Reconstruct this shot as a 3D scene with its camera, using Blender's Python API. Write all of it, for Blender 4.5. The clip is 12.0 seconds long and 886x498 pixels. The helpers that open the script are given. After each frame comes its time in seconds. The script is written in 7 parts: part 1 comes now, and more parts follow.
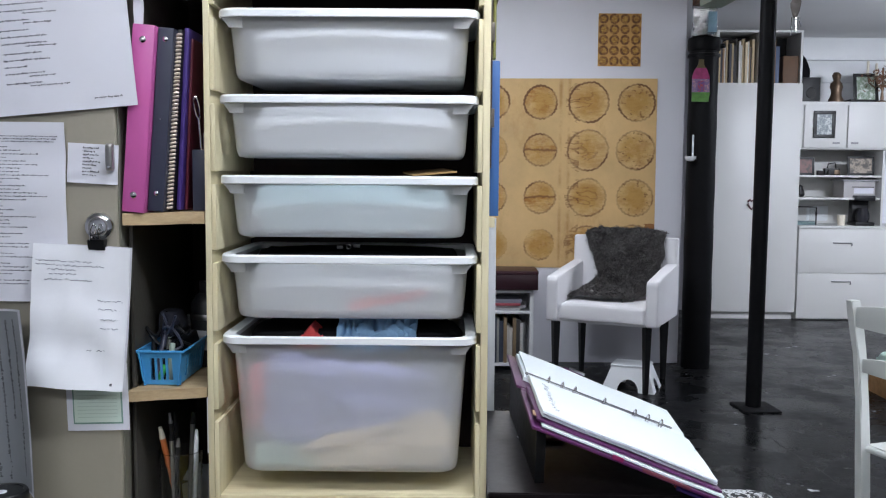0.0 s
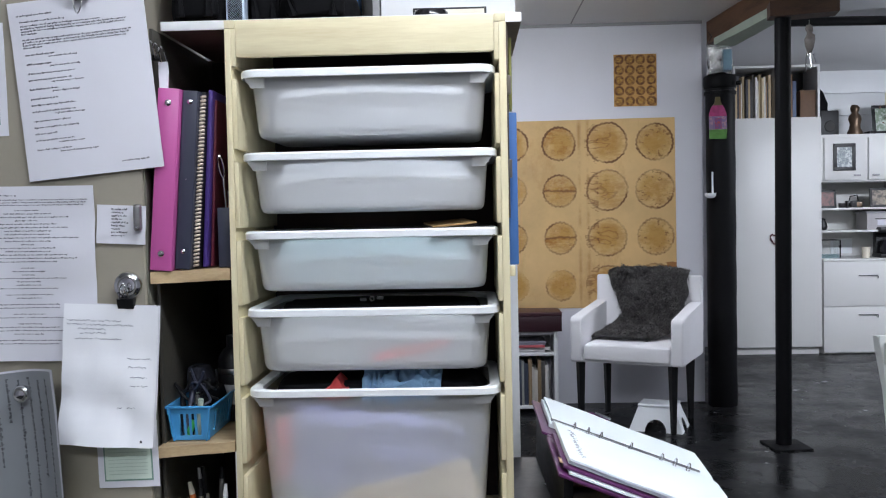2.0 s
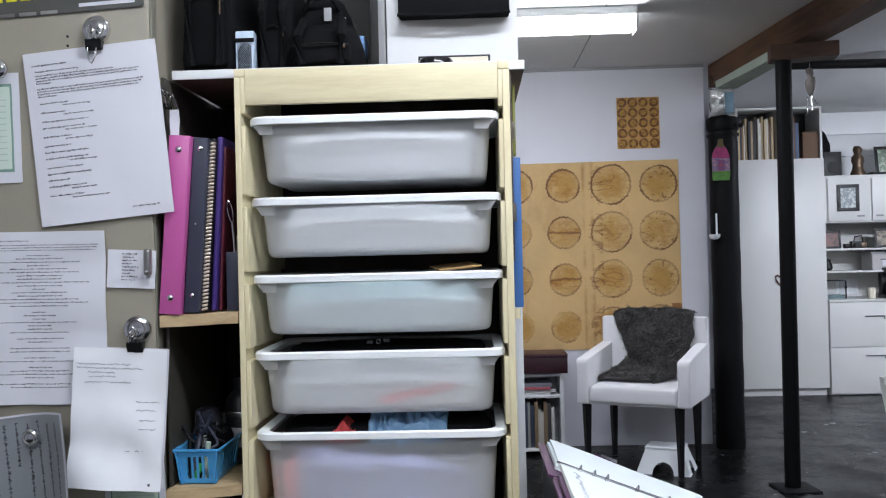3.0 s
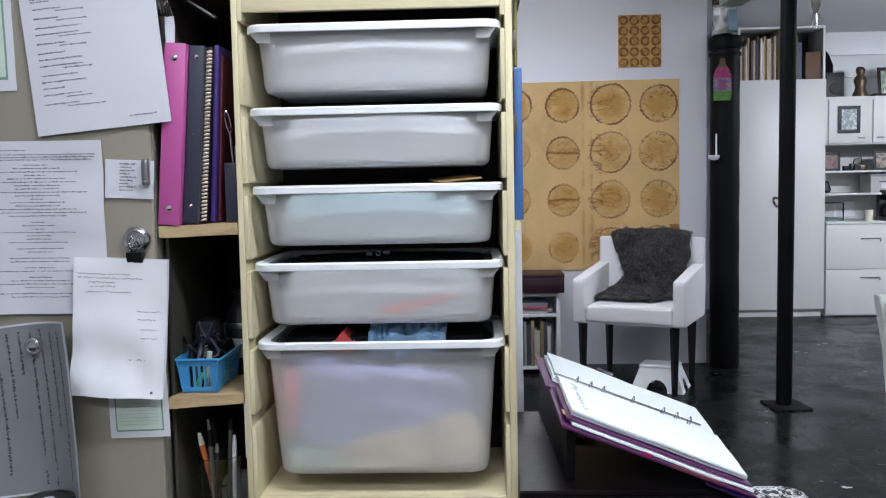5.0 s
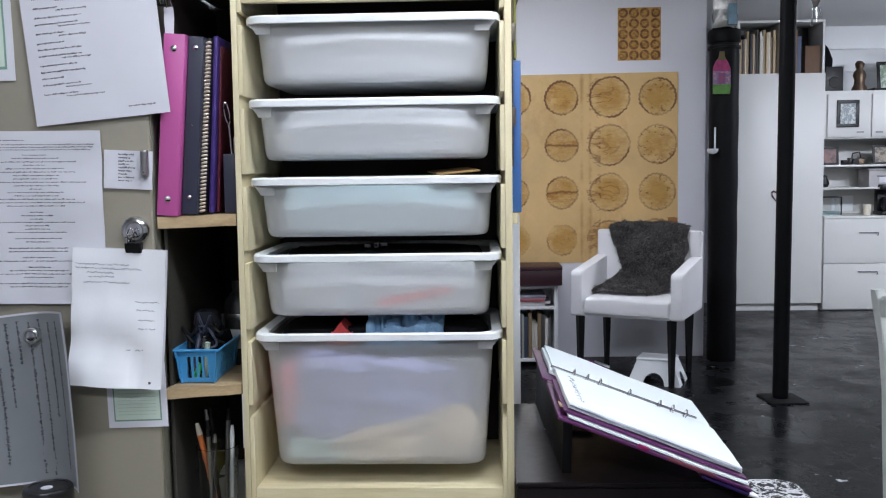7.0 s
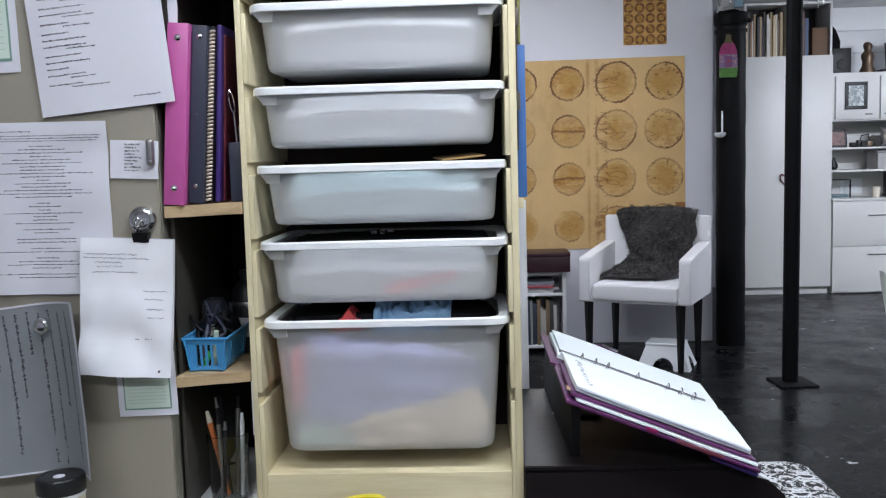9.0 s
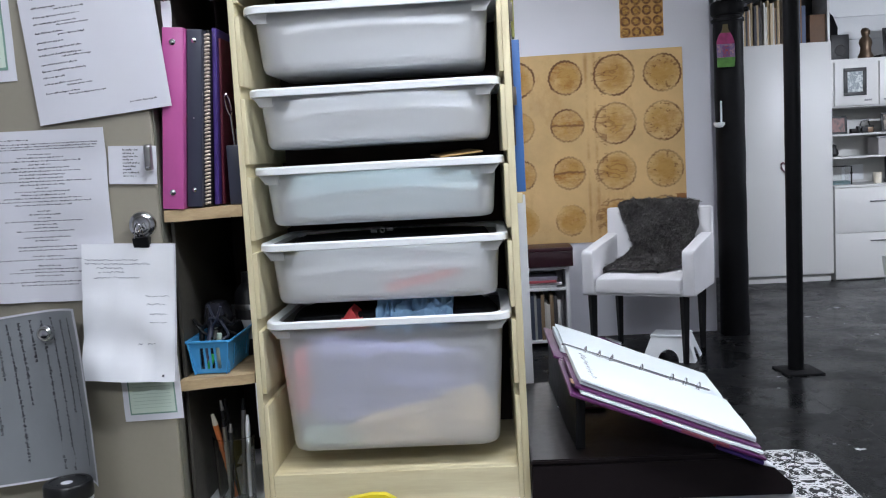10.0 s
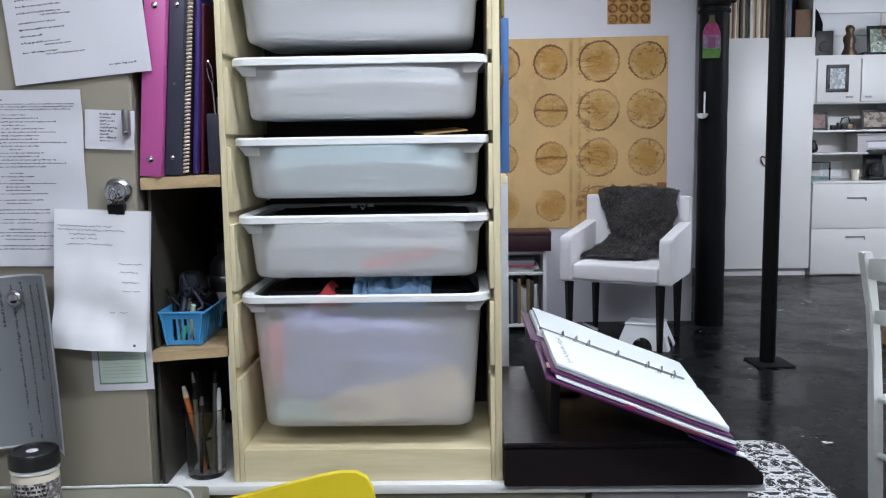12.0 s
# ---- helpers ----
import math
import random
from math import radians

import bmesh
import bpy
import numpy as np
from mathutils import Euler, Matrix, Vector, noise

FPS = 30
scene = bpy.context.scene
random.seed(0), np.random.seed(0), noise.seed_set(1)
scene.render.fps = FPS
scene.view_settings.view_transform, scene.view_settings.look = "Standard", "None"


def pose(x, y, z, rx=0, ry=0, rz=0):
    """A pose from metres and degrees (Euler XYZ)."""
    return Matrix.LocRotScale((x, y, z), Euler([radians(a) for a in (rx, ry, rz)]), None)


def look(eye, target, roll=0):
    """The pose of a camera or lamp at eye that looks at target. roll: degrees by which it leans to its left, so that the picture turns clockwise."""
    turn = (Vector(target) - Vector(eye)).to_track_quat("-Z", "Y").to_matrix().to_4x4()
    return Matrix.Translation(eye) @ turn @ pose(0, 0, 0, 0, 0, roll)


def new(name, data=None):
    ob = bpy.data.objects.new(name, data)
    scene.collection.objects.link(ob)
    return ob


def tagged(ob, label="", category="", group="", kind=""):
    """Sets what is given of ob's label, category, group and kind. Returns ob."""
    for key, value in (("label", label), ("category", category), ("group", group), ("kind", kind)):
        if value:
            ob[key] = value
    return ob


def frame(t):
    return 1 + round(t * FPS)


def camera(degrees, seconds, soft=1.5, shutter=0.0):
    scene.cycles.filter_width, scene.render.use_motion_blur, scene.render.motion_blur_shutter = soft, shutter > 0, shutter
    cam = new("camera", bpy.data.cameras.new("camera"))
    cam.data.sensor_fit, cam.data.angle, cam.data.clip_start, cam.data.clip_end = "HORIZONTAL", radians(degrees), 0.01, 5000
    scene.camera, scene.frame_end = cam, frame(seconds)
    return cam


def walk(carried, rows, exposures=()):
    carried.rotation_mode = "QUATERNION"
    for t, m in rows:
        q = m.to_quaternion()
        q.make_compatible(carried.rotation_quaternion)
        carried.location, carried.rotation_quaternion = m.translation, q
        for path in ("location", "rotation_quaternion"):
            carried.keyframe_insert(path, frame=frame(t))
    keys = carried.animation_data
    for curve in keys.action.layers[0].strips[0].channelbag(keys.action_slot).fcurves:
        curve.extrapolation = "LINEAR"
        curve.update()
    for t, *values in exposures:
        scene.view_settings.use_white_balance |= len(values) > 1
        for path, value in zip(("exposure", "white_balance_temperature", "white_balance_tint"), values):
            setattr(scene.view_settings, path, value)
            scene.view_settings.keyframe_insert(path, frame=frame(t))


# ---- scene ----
cam = camera(51.1, 12.0, soft=1.15)

PATH = [
    (0, (0.016, -0.02, 1.294), (0.0, 1.973, 1.128), 0.4),
    (0.5, (0.018, -0.021, 1.289), (-0.002, 1.968, 1.079), -0.0),
    (1, (0.017, -0.023, 1.291), (-0.024, 1.964, 1.063), -0.6),
    (1.5, (0.017, -0.029, 1.302), (-0.044, 1.963, 1.135), -1.0),
    (2, (0.017, -0.038, 1.309), (-0.046, 1.96, 1.233), -1.2),
    (2.5, (0.017, -0.049, 1.314), (-0.05, 1.95, 1.311), -1.4),
    (3, (0.017, -0.057, 1.312), (-0.055, 1.941, 1.326), -1.4),
    (3.5, (0.017, -0.055, 1.304), (-0.06, 1.943, 1.249), -1.4),
    (3.7, (0.014, -0.052, 1.3), (-0.059, 1.945, 1.219), -1.3),
    (5.5, (0.012, -0.054, 1.294), (-0.057, 1.939, 1.134), -1.0),
    (6, (0.011, -0.054, 1.293), (-0.056, 1.937, 1.125), -0.8),
    (6.5, (0.014, -0.053, 1.293), (-0.05, 1.938, 1.114), -1.2),
    (7, (0.013, -0.057, 1.296), (-0.053, 1.935, 1.125), -0.8),
    (7.2, (0.016, -0.059, 1.29), (-0.053, 1.934, 1.128), -0.6),
    (9, (0.016, -0.059, 1.291), (-0.068, 1.93, 1.096), -1.6),
    (9.5, (0.02, -0.06, 1.289), (-0.076, 1.929, 1.096), -2.7),
    (10, (0.021, -0.061, 1.289), (-0.07, 1.927, 1.09), -3.2),
    (10.5, (0.018, -0.056, 1.29), (-0.066, 1.932, 1.087), -2.2),
    (11, (0.017, -0.053, 1.287), (-0.058, 1.935, 1.08), -1.3),
    (11.5, (0.015, -0.046, 1.286), (-0.043, 1.941, 1.063), -0.8),
    (12, (0.016, -0.045, 1.284), (-0.028, 1.939, 1.043), -0.9),
]
walk(cam, [(t, look(eye, target, roll)) for t, eye, target, roll in PATH])

# ---- light: strip lamps under the ceiling, a dim neutral world outside the closed room ----
world = bpy.data.worlds.new("world")
scene.world = world
world.use_nodes = True
world.node_tree.nodes["Background"].inputs["Color"].default_value = (0.6, 0.7, 0.9, 1)
world.node_tree.nodes["Background"].inputs["Strength"].default_value = 0.05
LAMP_GAIN = 0.775
CEIL = 2.56


def strip_light(x, y, z, length, along_y=False, watts=40.0):
    data = bpy.data.lights.new("strip_lamp", "AREA")
    data.shape, data.size, data.size_y = "RECTANGLE", length, 0.11
    data.energy, data.color = watts * LAMP_GAIN, (0.872, 0.94, 1.10)
    ob = new("strip_lamp", data)
    ob.matrix_basis = pose(x, y, z, 0, 0, 90 if along_y else 0)
    return ob


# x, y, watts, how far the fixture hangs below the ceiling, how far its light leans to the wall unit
# Only the first is in view; the two right of the beam are added fill.
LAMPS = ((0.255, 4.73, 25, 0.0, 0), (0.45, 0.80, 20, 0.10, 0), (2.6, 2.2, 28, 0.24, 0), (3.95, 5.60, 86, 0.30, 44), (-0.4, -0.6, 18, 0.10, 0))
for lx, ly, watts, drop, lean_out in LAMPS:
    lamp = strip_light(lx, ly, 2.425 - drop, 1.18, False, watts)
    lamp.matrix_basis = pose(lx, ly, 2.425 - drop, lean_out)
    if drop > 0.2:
        # Extra upward light, added to brighten the ceiling.
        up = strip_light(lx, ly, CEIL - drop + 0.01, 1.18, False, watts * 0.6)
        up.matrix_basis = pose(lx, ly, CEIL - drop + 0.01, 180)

# ---- helpers for meshes ----


def thing(name, loc, label, category, group="", kind=""):
    ob = new(name)
    ob.empty_display_size = 0.05
    ob.matrix_basis = Matrix.Translation(loc)
    return tagged(ob, label, category, group, kind)


def to_mesh(name, bm, material, smooth=35):
    me = bpy.data.meshes.new(name)
    bmesh.ops.recalc_face_normals(bm, faces=bm.faces[:])
    bm.to_mesh(me)
    bm.free()
    for m in (material if isinstance(material, (list, tuple)) else [material]):
        me.materials.append(m)
    if smooth:
        me.polygons.foreach_set("use_smooth", [True] * len(me.polygons))
        me.set_sharp_from_angle(angle=radians(smooth))
    return me


def part(name, bm, material, parent, label="", smooth=35):
    """One mesh object under a thing or under a part, built in world coordinates."""
    ob = new(name, to_mesh(name, bm, material, smooth))
    ob.parent = parent
    if parent.type == "EMPTY":
        ob.matrix_parent_inverse = Matrix.Translation(-parent.matrix_basis.translation)
    return tagged(ob, label)


def solo(name, bm, material, label, category, group="", kind="", smooth=35):
    return tagged(new(name, to_mesh(name, bm, material, smooth)), label, category, group, kind)


def box(x0, x1, y0, y1, z0, z1, bevel=0.0, bm=None, seg=2, m=None):
    bm = bm or bmesh.new()
    mat4 = Matrix.Translation(((x0 + x1) / 2, (y0 + y1) / 2, (z0 + z1) / 2)) @ Matrix.Diagonal((x1 - x0, y1 - y0, z1 - z0, 1))
    vs = bmesh.ops.create_cube(bm, size=1, matrix=mat4)["verts"]
    if bevel > 0:
        es = {e for v in vs for e in v.link_edges}
        r = bmesh.ops.bevel(bm, geom=list(es), offset=bevel, segments=seg, profile=0.6, affect="EDGES")
        vs = list({v for v in r["verts"]} | {v for v in vs if v.is_valid})
    if m is not None:
        bmesh.ops.transform(bm, matrix=m, verts=vs)
    return bm


def rod(p, q, r0, r1=None, seg=14, bm=None, cap=True):
    bm = bm or bmesh.new()
    p, q = Vector(p), Vector(q)
    d = q - p
    m = Matrix.Translation((p + q) / 2) @ d.to_track_quat("Z", "Y").to_matrix().to_4x4()
    bmesh.ops.create_cone(bm, cap_ends=cap, segments=seg, radius1=r0, radius2=r0 if r1 is None else r1, depth=d.length, matrix=m)
    return bm


def tube(points, r, seg=8, bm=None, closed=False):
    """A round wire through the points."""
    bm = bm or bmesh.new()
    pts = [Vector(p) for p in points]
    rings, n = [], len(pts)
    for i, p in enumerate(pts):
        a = pts[(i - 1) % n] if closed or i > 0 else p
        b = pts[(i + 1) % n] if closed or i < n - 1 else p
        d = (b - a).normalized()
        side = d.cross(Vector((0, 0, 1)))
        if side.length < 0.05:
            side = d.cross(Vector((0, 1, 0)))
        side.normalize()
        up = side.cross(d)
        rings.append([bm.verts.new(p + (side * math.cos(k * 2 * math.pi / seg) + up * math.sin(k * 2 * math.pi / seg)) * r) for k in range(seg)])
    for i in range(n if closed else n - 1):
        a, b = rings[i], rings[(i + 1) % n]
        for k in range(seg):
            bm.faces.new((a[k], a[(k + 1) % seg], b[(k + 1) % seg], b[k]))
    if not closed:
        bm.faces.new(rings[0][::-1]), bm.faces.new(rings[-1])
    return bm


def lathe(profile, centre, seg=32, bm=None):
    """Turned body from (radius, height) pairs round a vertical axis."""
    bm = bm or bmesh.new()
    rings = []
    for r, z in profile:
        if r < 1e-6:
            rings.append([bm.verts.new((centre[0], centre[1], centre[2] + z))])
        else:
            rings.append([bm.verts.new((centre[0] + r * math.cos(k * 2 * math.pi / seg), centre[1] + r * math.sin(k * 2 * math.pi / seg), centre[2] + z)) for k in range(seg)])
    for a, b in zip(rings, rings[1:]):
        for k in range(seg):
            vs = {a[k % len(a)]: 0, a[(k + 1) % len(a)]: 0, b[(k + 1) % len(b)]: 0, b[k % len(b)]: 0}
            if len(vs) > 2:
                bm.faces.new(list(vs))
    return bm


def rounded(w, d, r, z, cx=0.0, cy=0.0, n=6):
    out = []
    for qx, qy, a0 in ((1, 1, 0), (-1, 1, 90), (-1, -1, 180), (1, -1, 270)):
        for k in range(n + 1):
            a = radians(a0 + 90 * k / n)
            out.append(Vector((cx + qx * (w / 2 - r) + r * math.cos(a), cy + qy * (d / 2 - r) + r * math.sin(a), z)))
    return out


def loft(rings, bm=None, cap0=True, cap1=True):
    bm = bm or bmesh.new()
    vs = [[bm.verts.new(p) for p in ring] for ring in rings]
    n = len(vs[0])
    for a, b in zip(vs, vs[1:]):
        for k in range(n):
            bm.faces.new((a[k], a[(k + 1) % n], b[(k + 1) % n], b[k]))
    if cap0:
        bm.faces.new(vs[0][::-1])
    if cap1:
        bm.faces.new(vs[-1])
    return bm


def rumple(bm, amount, scale, seed=0.0):
    for v in bm.verts:
        v.co += noise.noise_vector(v.co * scale + Vector((seed, seed * 2, 0))) * amount
    return bm


def sheet_point(x0, x1, z0, z1, y, turn=0.0, curl=None, bulge=0.003, seed=0.0):
    """Gives f(u, v, off): the place on a slightly wavy hanging sheet, off metres in front of it."""
    cx, cz = (x0 + x1) / 2, (z0 + z1) / 2
    c, s = math.cos(radians(turn)), math.sin(radians(turn))

    def f(u, v, off=0.0):
        px, pz = (x1 - x0) * (u - 0.5), (z1 - z0) * (v - 0.5)
        py = y - off - abs(noise.noise(Vector((u * 2.2 + seed, v * 2.6, seed)))) * bulge
        if curl:
            py -= curl(u, v)
        return Vector((cx + px * c - pz * s, py, cz + px * s + pz * c))
    return f


def sheet(f, thick=0.0006, nx=14, nz=16):
    """The mesh of such a sheet, with thickness."""
    bm = bmesh.new()
    a, b = [[[bm.verts.new(f(i / nx, j / nz, thick * k)) for j in range(nz + 1)] for i in range(nx + 1)] for k in (0, 1)]
    for i in range(nx):
        for j in range(nz):
            bm.faces.new((a[i][j], a[i][j + 1], a[i + 1][j + 1], a[i + 1][j]))
            bm.faces.new((b[i][j], b[i + 1][j], b[i + 1][j + 1], b[i][j + 1]))
    edge = [(i, 0) for i in range(nx)] + [(nx, j) for j in range(nz)] + [(i, nz) for i in range(nx, 0, -1)] + [(0, j) for j in range(nz, 0, -1)]
    for (i, j), (p, q) in zip(edge, edge[1:] + edge[:1]):
        bm.faces.new((a[i][j], a[p][q], b[p][q], b[i][j]))
    return bm


def strip(bm, f, u0, u1, v0, v1, off=0.0011, n=3):
    """A flat bar of ink that follows the sheet."""
    lo = [bm.verts.new(f(u0 + (u1 - u0) * k / n, v0, off)) for k in range(n + 1)]
    hi = [bm.verts.new(f(u0 + (u1 - u0) * k / n, v1, off)) for k in range(n + 1)]
    for k in range(n):
        bm.faces.new((lo[k], lo[k + 1], hi[k + 1], hi[k]))


def print_lines(f, rows, height=0.008, seed=1, upright=False, word=0.05):
    """Small bars for unreadable print: rows of (from, to, height on the sheet), in words of letter-sized bars."""
    rnd, bm = random.Random(seed), bmesh.new()
    pitch = word * 0.17
    height *= 1.25
    for u0, u1, v in rows:
        u = u0
        while u < u1 - pitch:
            for _ in range(rnd.choice((2, 3, 4, 4, 5, 6, 7, 9))):
                if u > u1:
                    break
                lo, hi = rnd.choice(((0, 0.62), (0, 0.62), (0, 0.66), (0, 1.0), (-0.28, 0.62), (0.12, 0.55)))
                lo, hi, w = v + lo * height, v + hi * height, pitch * rnd.uniform(0.6, 0.92)
                if upright:
                    strip(bm, f, lo, hi, u, u + w, n=1)
                else:
                    strip(bm, f, u, u + w, lo, hi, n=1)
                u += pitch
            u += pitch * 0.8
    return bm


# ---- materials ----


class Nodes:
    def __init__(self, name):
        self.m = bpy.data.materials.new(name)
        self.m.use_nodes = True
        self.t = self.m.node_tree
        self.b = self.t.nodes["Principled BSDF"]
        self.c = self.t.nodes.new("ShaderNodeTexCoord")

    def add(self, kind, **inputs):
        n = self.t.nodes.new(kind)
        for k, v in inputs.items():
            n.inputs[k.replace("_", " ")].default_value = v
        return n

    def link(self, a, b):
        self.t.links.new(a, b)

    def math(self, op, a, b=0.0, c=0.0):
        n = self.t.nodes.new("ShaderNodeMath")
        n.operation = op
        for i, v in enumerate((a, b, c)):
            if isinstance(v, (int, float)):
                n.inputs[i].default_value = v
            else:
                self.link(v, n.inputs[i])
        return n.outputs[0]

    def noise(self, scale, detail=4.0, rough=0.55, stretch=None, vector=None):
        n = self.add("ShaderNodeTexNoise", Scale=scale, Detail=detail, Roughness=rough)
        v = vector or self.c.outputs["Object"]
        if stretch:
            mp = self.add("ShaderNodeMapping")
            mp.inputs["Scale"].default_value = stretch
            self.link(v, mp.inputs["Vector"])
            v = mp.outputs["Vector"]
        self.link(v, n.inputs["Vector"])
        return n.outputs["Fac"]

    def ramp(self, fac, *stops):
        n = self.t.nodes.new("ShaderNodeValToRGB")
        e = n.color_ramp.elements
        while len(e) < len(stops):
            e.new(0.5)
        for el, (p, c) in zip(e, stops):
            el.position = p
            el.color = (*c, 1) if len(c) == 3 else c
        self.link(fac, n.inputs["Fac"])
        return n.outputs["Color"]

    def mix(self, fac, a, b, blend="MIX"):
        n = self.t.nodes.new("ShaderNodeMix")
        n.data_type, n.blend_type = "RGBA", blend
        for sock, v in ((n.inputs["Factor"], fac), (n.inputs["A"], a), (n.inputs["B"], b)):
            if isinstance(v, (int, float)):
                sock.default_value = v
            elif isinstance(v, tuple):
                sock.default_value = (*v, 1)
            else:
                self.link(v, sock)
        return n.outputs["Result"]

    def bump(self, height, strength=0.2, distance=0.002):
        n = self.add("ShaderNodeBump", Strength=strength, Distance=distance)
        self.link(height, n.inputs["Height"])
        self.link(n.outputs["Normal"], self.b.inputs["Normal"])

    def color(self, sock):
        self.link(sock, self.b.inputs["Base Color"])


def shade(c, f):
    return tuple(min(1.0, v * f) for v in c)


def surface(name, col, rough=0.5, metal=0.0, grain=60.0, vary=0.12, blotch=3.0, bump=0.08, distance=0.001, stretch=None, spec=0.5, coat=0.0):
    """A plain surface with fine grain and large blotches."""
    n = Nodes(name)
    a = n.noise(grain, 5, 0.6, stretch)
    b = n.noise(blotch, 3, 0.5)
    col1 = n.ramp(b, (0.3, shade(col, 1 - vary)), (0.7, shade(col, 1 + vary)))
    n.color(n.mix(0.35, col1, n.ramp(a, (0.3, shade(col, 1 - vary)), (0.7, shade(col, 1 + vary)))))
    n.link(n.ramp(a, (0.2, (rough * 0.85,) * 3), (0.8, (min(1, rough * 1.15),) * 3)), n.b.inputs["Roughness"])
    n.b.inputs["Metallic"].default_value = metal
    n.b.inputs["Specular IOR Level"].default_value = spec
    n.b.inputs["Coat Weight"].default_value = coat
    if bump:
        n.bump(a, bump, distance)
    return n.m


def wood(name, col, dark, rough=0.5, axis="z", scale=1.0):
    n = Nodes(name)
    st = {"x": (1.2, 14, 14), "y": (14, 1.2, 14), "z": (14, 14, 1.2)}[axis]
    big = n.noise(2.2 * scale, 5, 0.6, st)
    fine = n.noise(22 * scale, 4, 0.6, st)
    c = n.ramp(big, (0.3, dark), (0.52, col), (0.75, shade(col, 1.12)))
    n.color(n.mix(0.3, c, n.ramp(fine, (0.35, dark), (0.65, col))))
    n.b.inputs["Roughness"].default_value = rough
    n.bump(fine, 0.12, 0.0008)
    return n.m


def plain(name, col, rough=0.5, metal=0.0):
    n = Nodes(name)
    n.b.inputs["Base Color"].default_value = (*col, 1)
    n.b.inputs["Roughness"].default_value = rough
    n.b.inputs["Metallic"].default_value = metal
    return n.m


M_WALL = surface("white_painted_wall", (0.74, 0.74, 0.80), 0.75, grain=120, vary=0.03, blotch=1.2, bump=0.15)
M_WHITE = surface("white_lacquer", (0.78, 0.79, 0.80), 0.4, grain=80, vary=0.025, bump=0.03)
M_CEIL = surface("ceiling_paint", (0.79, 0.79, 0.79), 0.85, grain=90, vary=0.04, blotch=0.9, bump=0.2)
M_PINE = wood("pale_pine", (0.70, 0.63, 0.42), (0.58, 0.49, 0.30), 0.5, "z")
M_PINE_X = wood("pale_pine_across", (0.71, 0.64, 0.43), (0.57, 0.48, 0.29), 0.5, "x")
M_PLANK = wood("raw_plank", (0.46, 0.34, 0.195), (0.27, 0.18, 0.09), 0.7, "x")
M_BEAM = wood("brown_beam", (0.15, 0.072, 0.036), (0.05, 0.024, 0.014), 0.7, "y", 0.6)
M_BEIGE = surface("beige_enamel", (0.315, 0.287, 0.232), 0.42, grain=150, vary=0.05, blotch=2.0, bump=0.05)
M_OLIVE = surface("olive_enamel", (0.26, 0.255, 0.20), 0.45, grain=150, vary=0.06, blotch=3.0, bump=0.05)
M_BLACK = surface("black_paint", (0.007, 0.007, 0.008), 0.42, grain=70, vary=0.3, blotch=4, bump=0.25, spec=0.35)
M_POST = surface("satin_black_paint", (0.005, 0.005, 0.006), 0.5, grain=60, vary=0.3, blotch=4, bump=0.3, spec=0.11)
M_DARK = surface("dark_laminate", (0.007, 0.0065, 0.0065), 0.6, grain=60, vary=0.2, bump=0.05)
M_CHROME = surface("chrome", (0.75, 0.75, 0.76), 0.14, 1.0, grain=90, vary=0.05, bump=0.0)
M_STEEL = surface("dull_steel", (0.42, 0.41, 0.40), 0.35, 1.0, grain=90, vary=0.15, bump=0.02)


def floor_material():
    n = Nodes("black_floor_paint")
    big = n.noise(0.9, 4, 0.6)
    fine = n.noise(28, 5, 0.65)
    c = n.ramp(big, (0.3, (0.005, 0.0052, 0.0057)), (0.7, (0.0105, 0.011, 0.012)))
    chips = n.noise(11.0, 7, 0.72, (1.0, 0.55, 1.0))
    worn = n.ramp(n.noise(1.3, 3, 0.5), (0.46, (0, 0, 0)), (0.62, (1, 1, 1)))
    mask = n.math("MULTIPLY", n.ramp(chips, (0.655, (0, 0, 0)), (0.69, (0.9, 0.9, 0.9))), worn)
    dust = n.ramp(n.noise(3.2, 8, 0.75), (0.5, (0, 0, 0)), (0.8, (1, 1, 1)))
    c = n.mix(n.math("MULTIPLY", dust, 0.12), c, (0.05, 0.05, 0.052))
    n.color(n.mix(mask, c, (0.40, 0.40, 0.38)))
    n.link(n.ramp(n.noise(2.6, 6, 0.7), (0.35, (0.16,) * 3), (0.68, (0.42,) * 3)), n.b.inputs["Roughness"])
    n.b.inputs["Specular IOR Level"].default_value = 0.09
    n.bump(n.noise(9, 5, 0.6), 0.07, 0.004)
    return n.m


M_FLOOR = floor_material()


def frosted(name):
    """Milky thin plastic: white haze, part clear."""
    n = Nodes(name)
    n.b.inputs["Base Color"].default_value = (0.95, 0.957, 0.97, 1)
    n.b.inputs["Roughness"].default_value = 0.38
    n.b.inputs["Transmission Weight"].default_value = 0.48
    n.bump(n.noise(400, 2, 0.5), 0.05, 0.0004)
    clear = n.add("ShaderNodeBsdfTransparent")
    mix = n.add("ShaderNodeMixShader", Fac=0.54)
    n.link(n.b.outputs[0], mix.inputs[1])
    n.link(clear.outputs[0], mix.inputs[2])
    n.link(mix.outputs[0], n.t.nodes["Material Output"].inputs["Surface"])
    return n.m


M_FROST = frosted("frosted_plastic")
M_RIM = surface("white_plastic", (0.82, 0.84, 0.86), 0.38, grain=200, vary=0.02, bump=0.02)

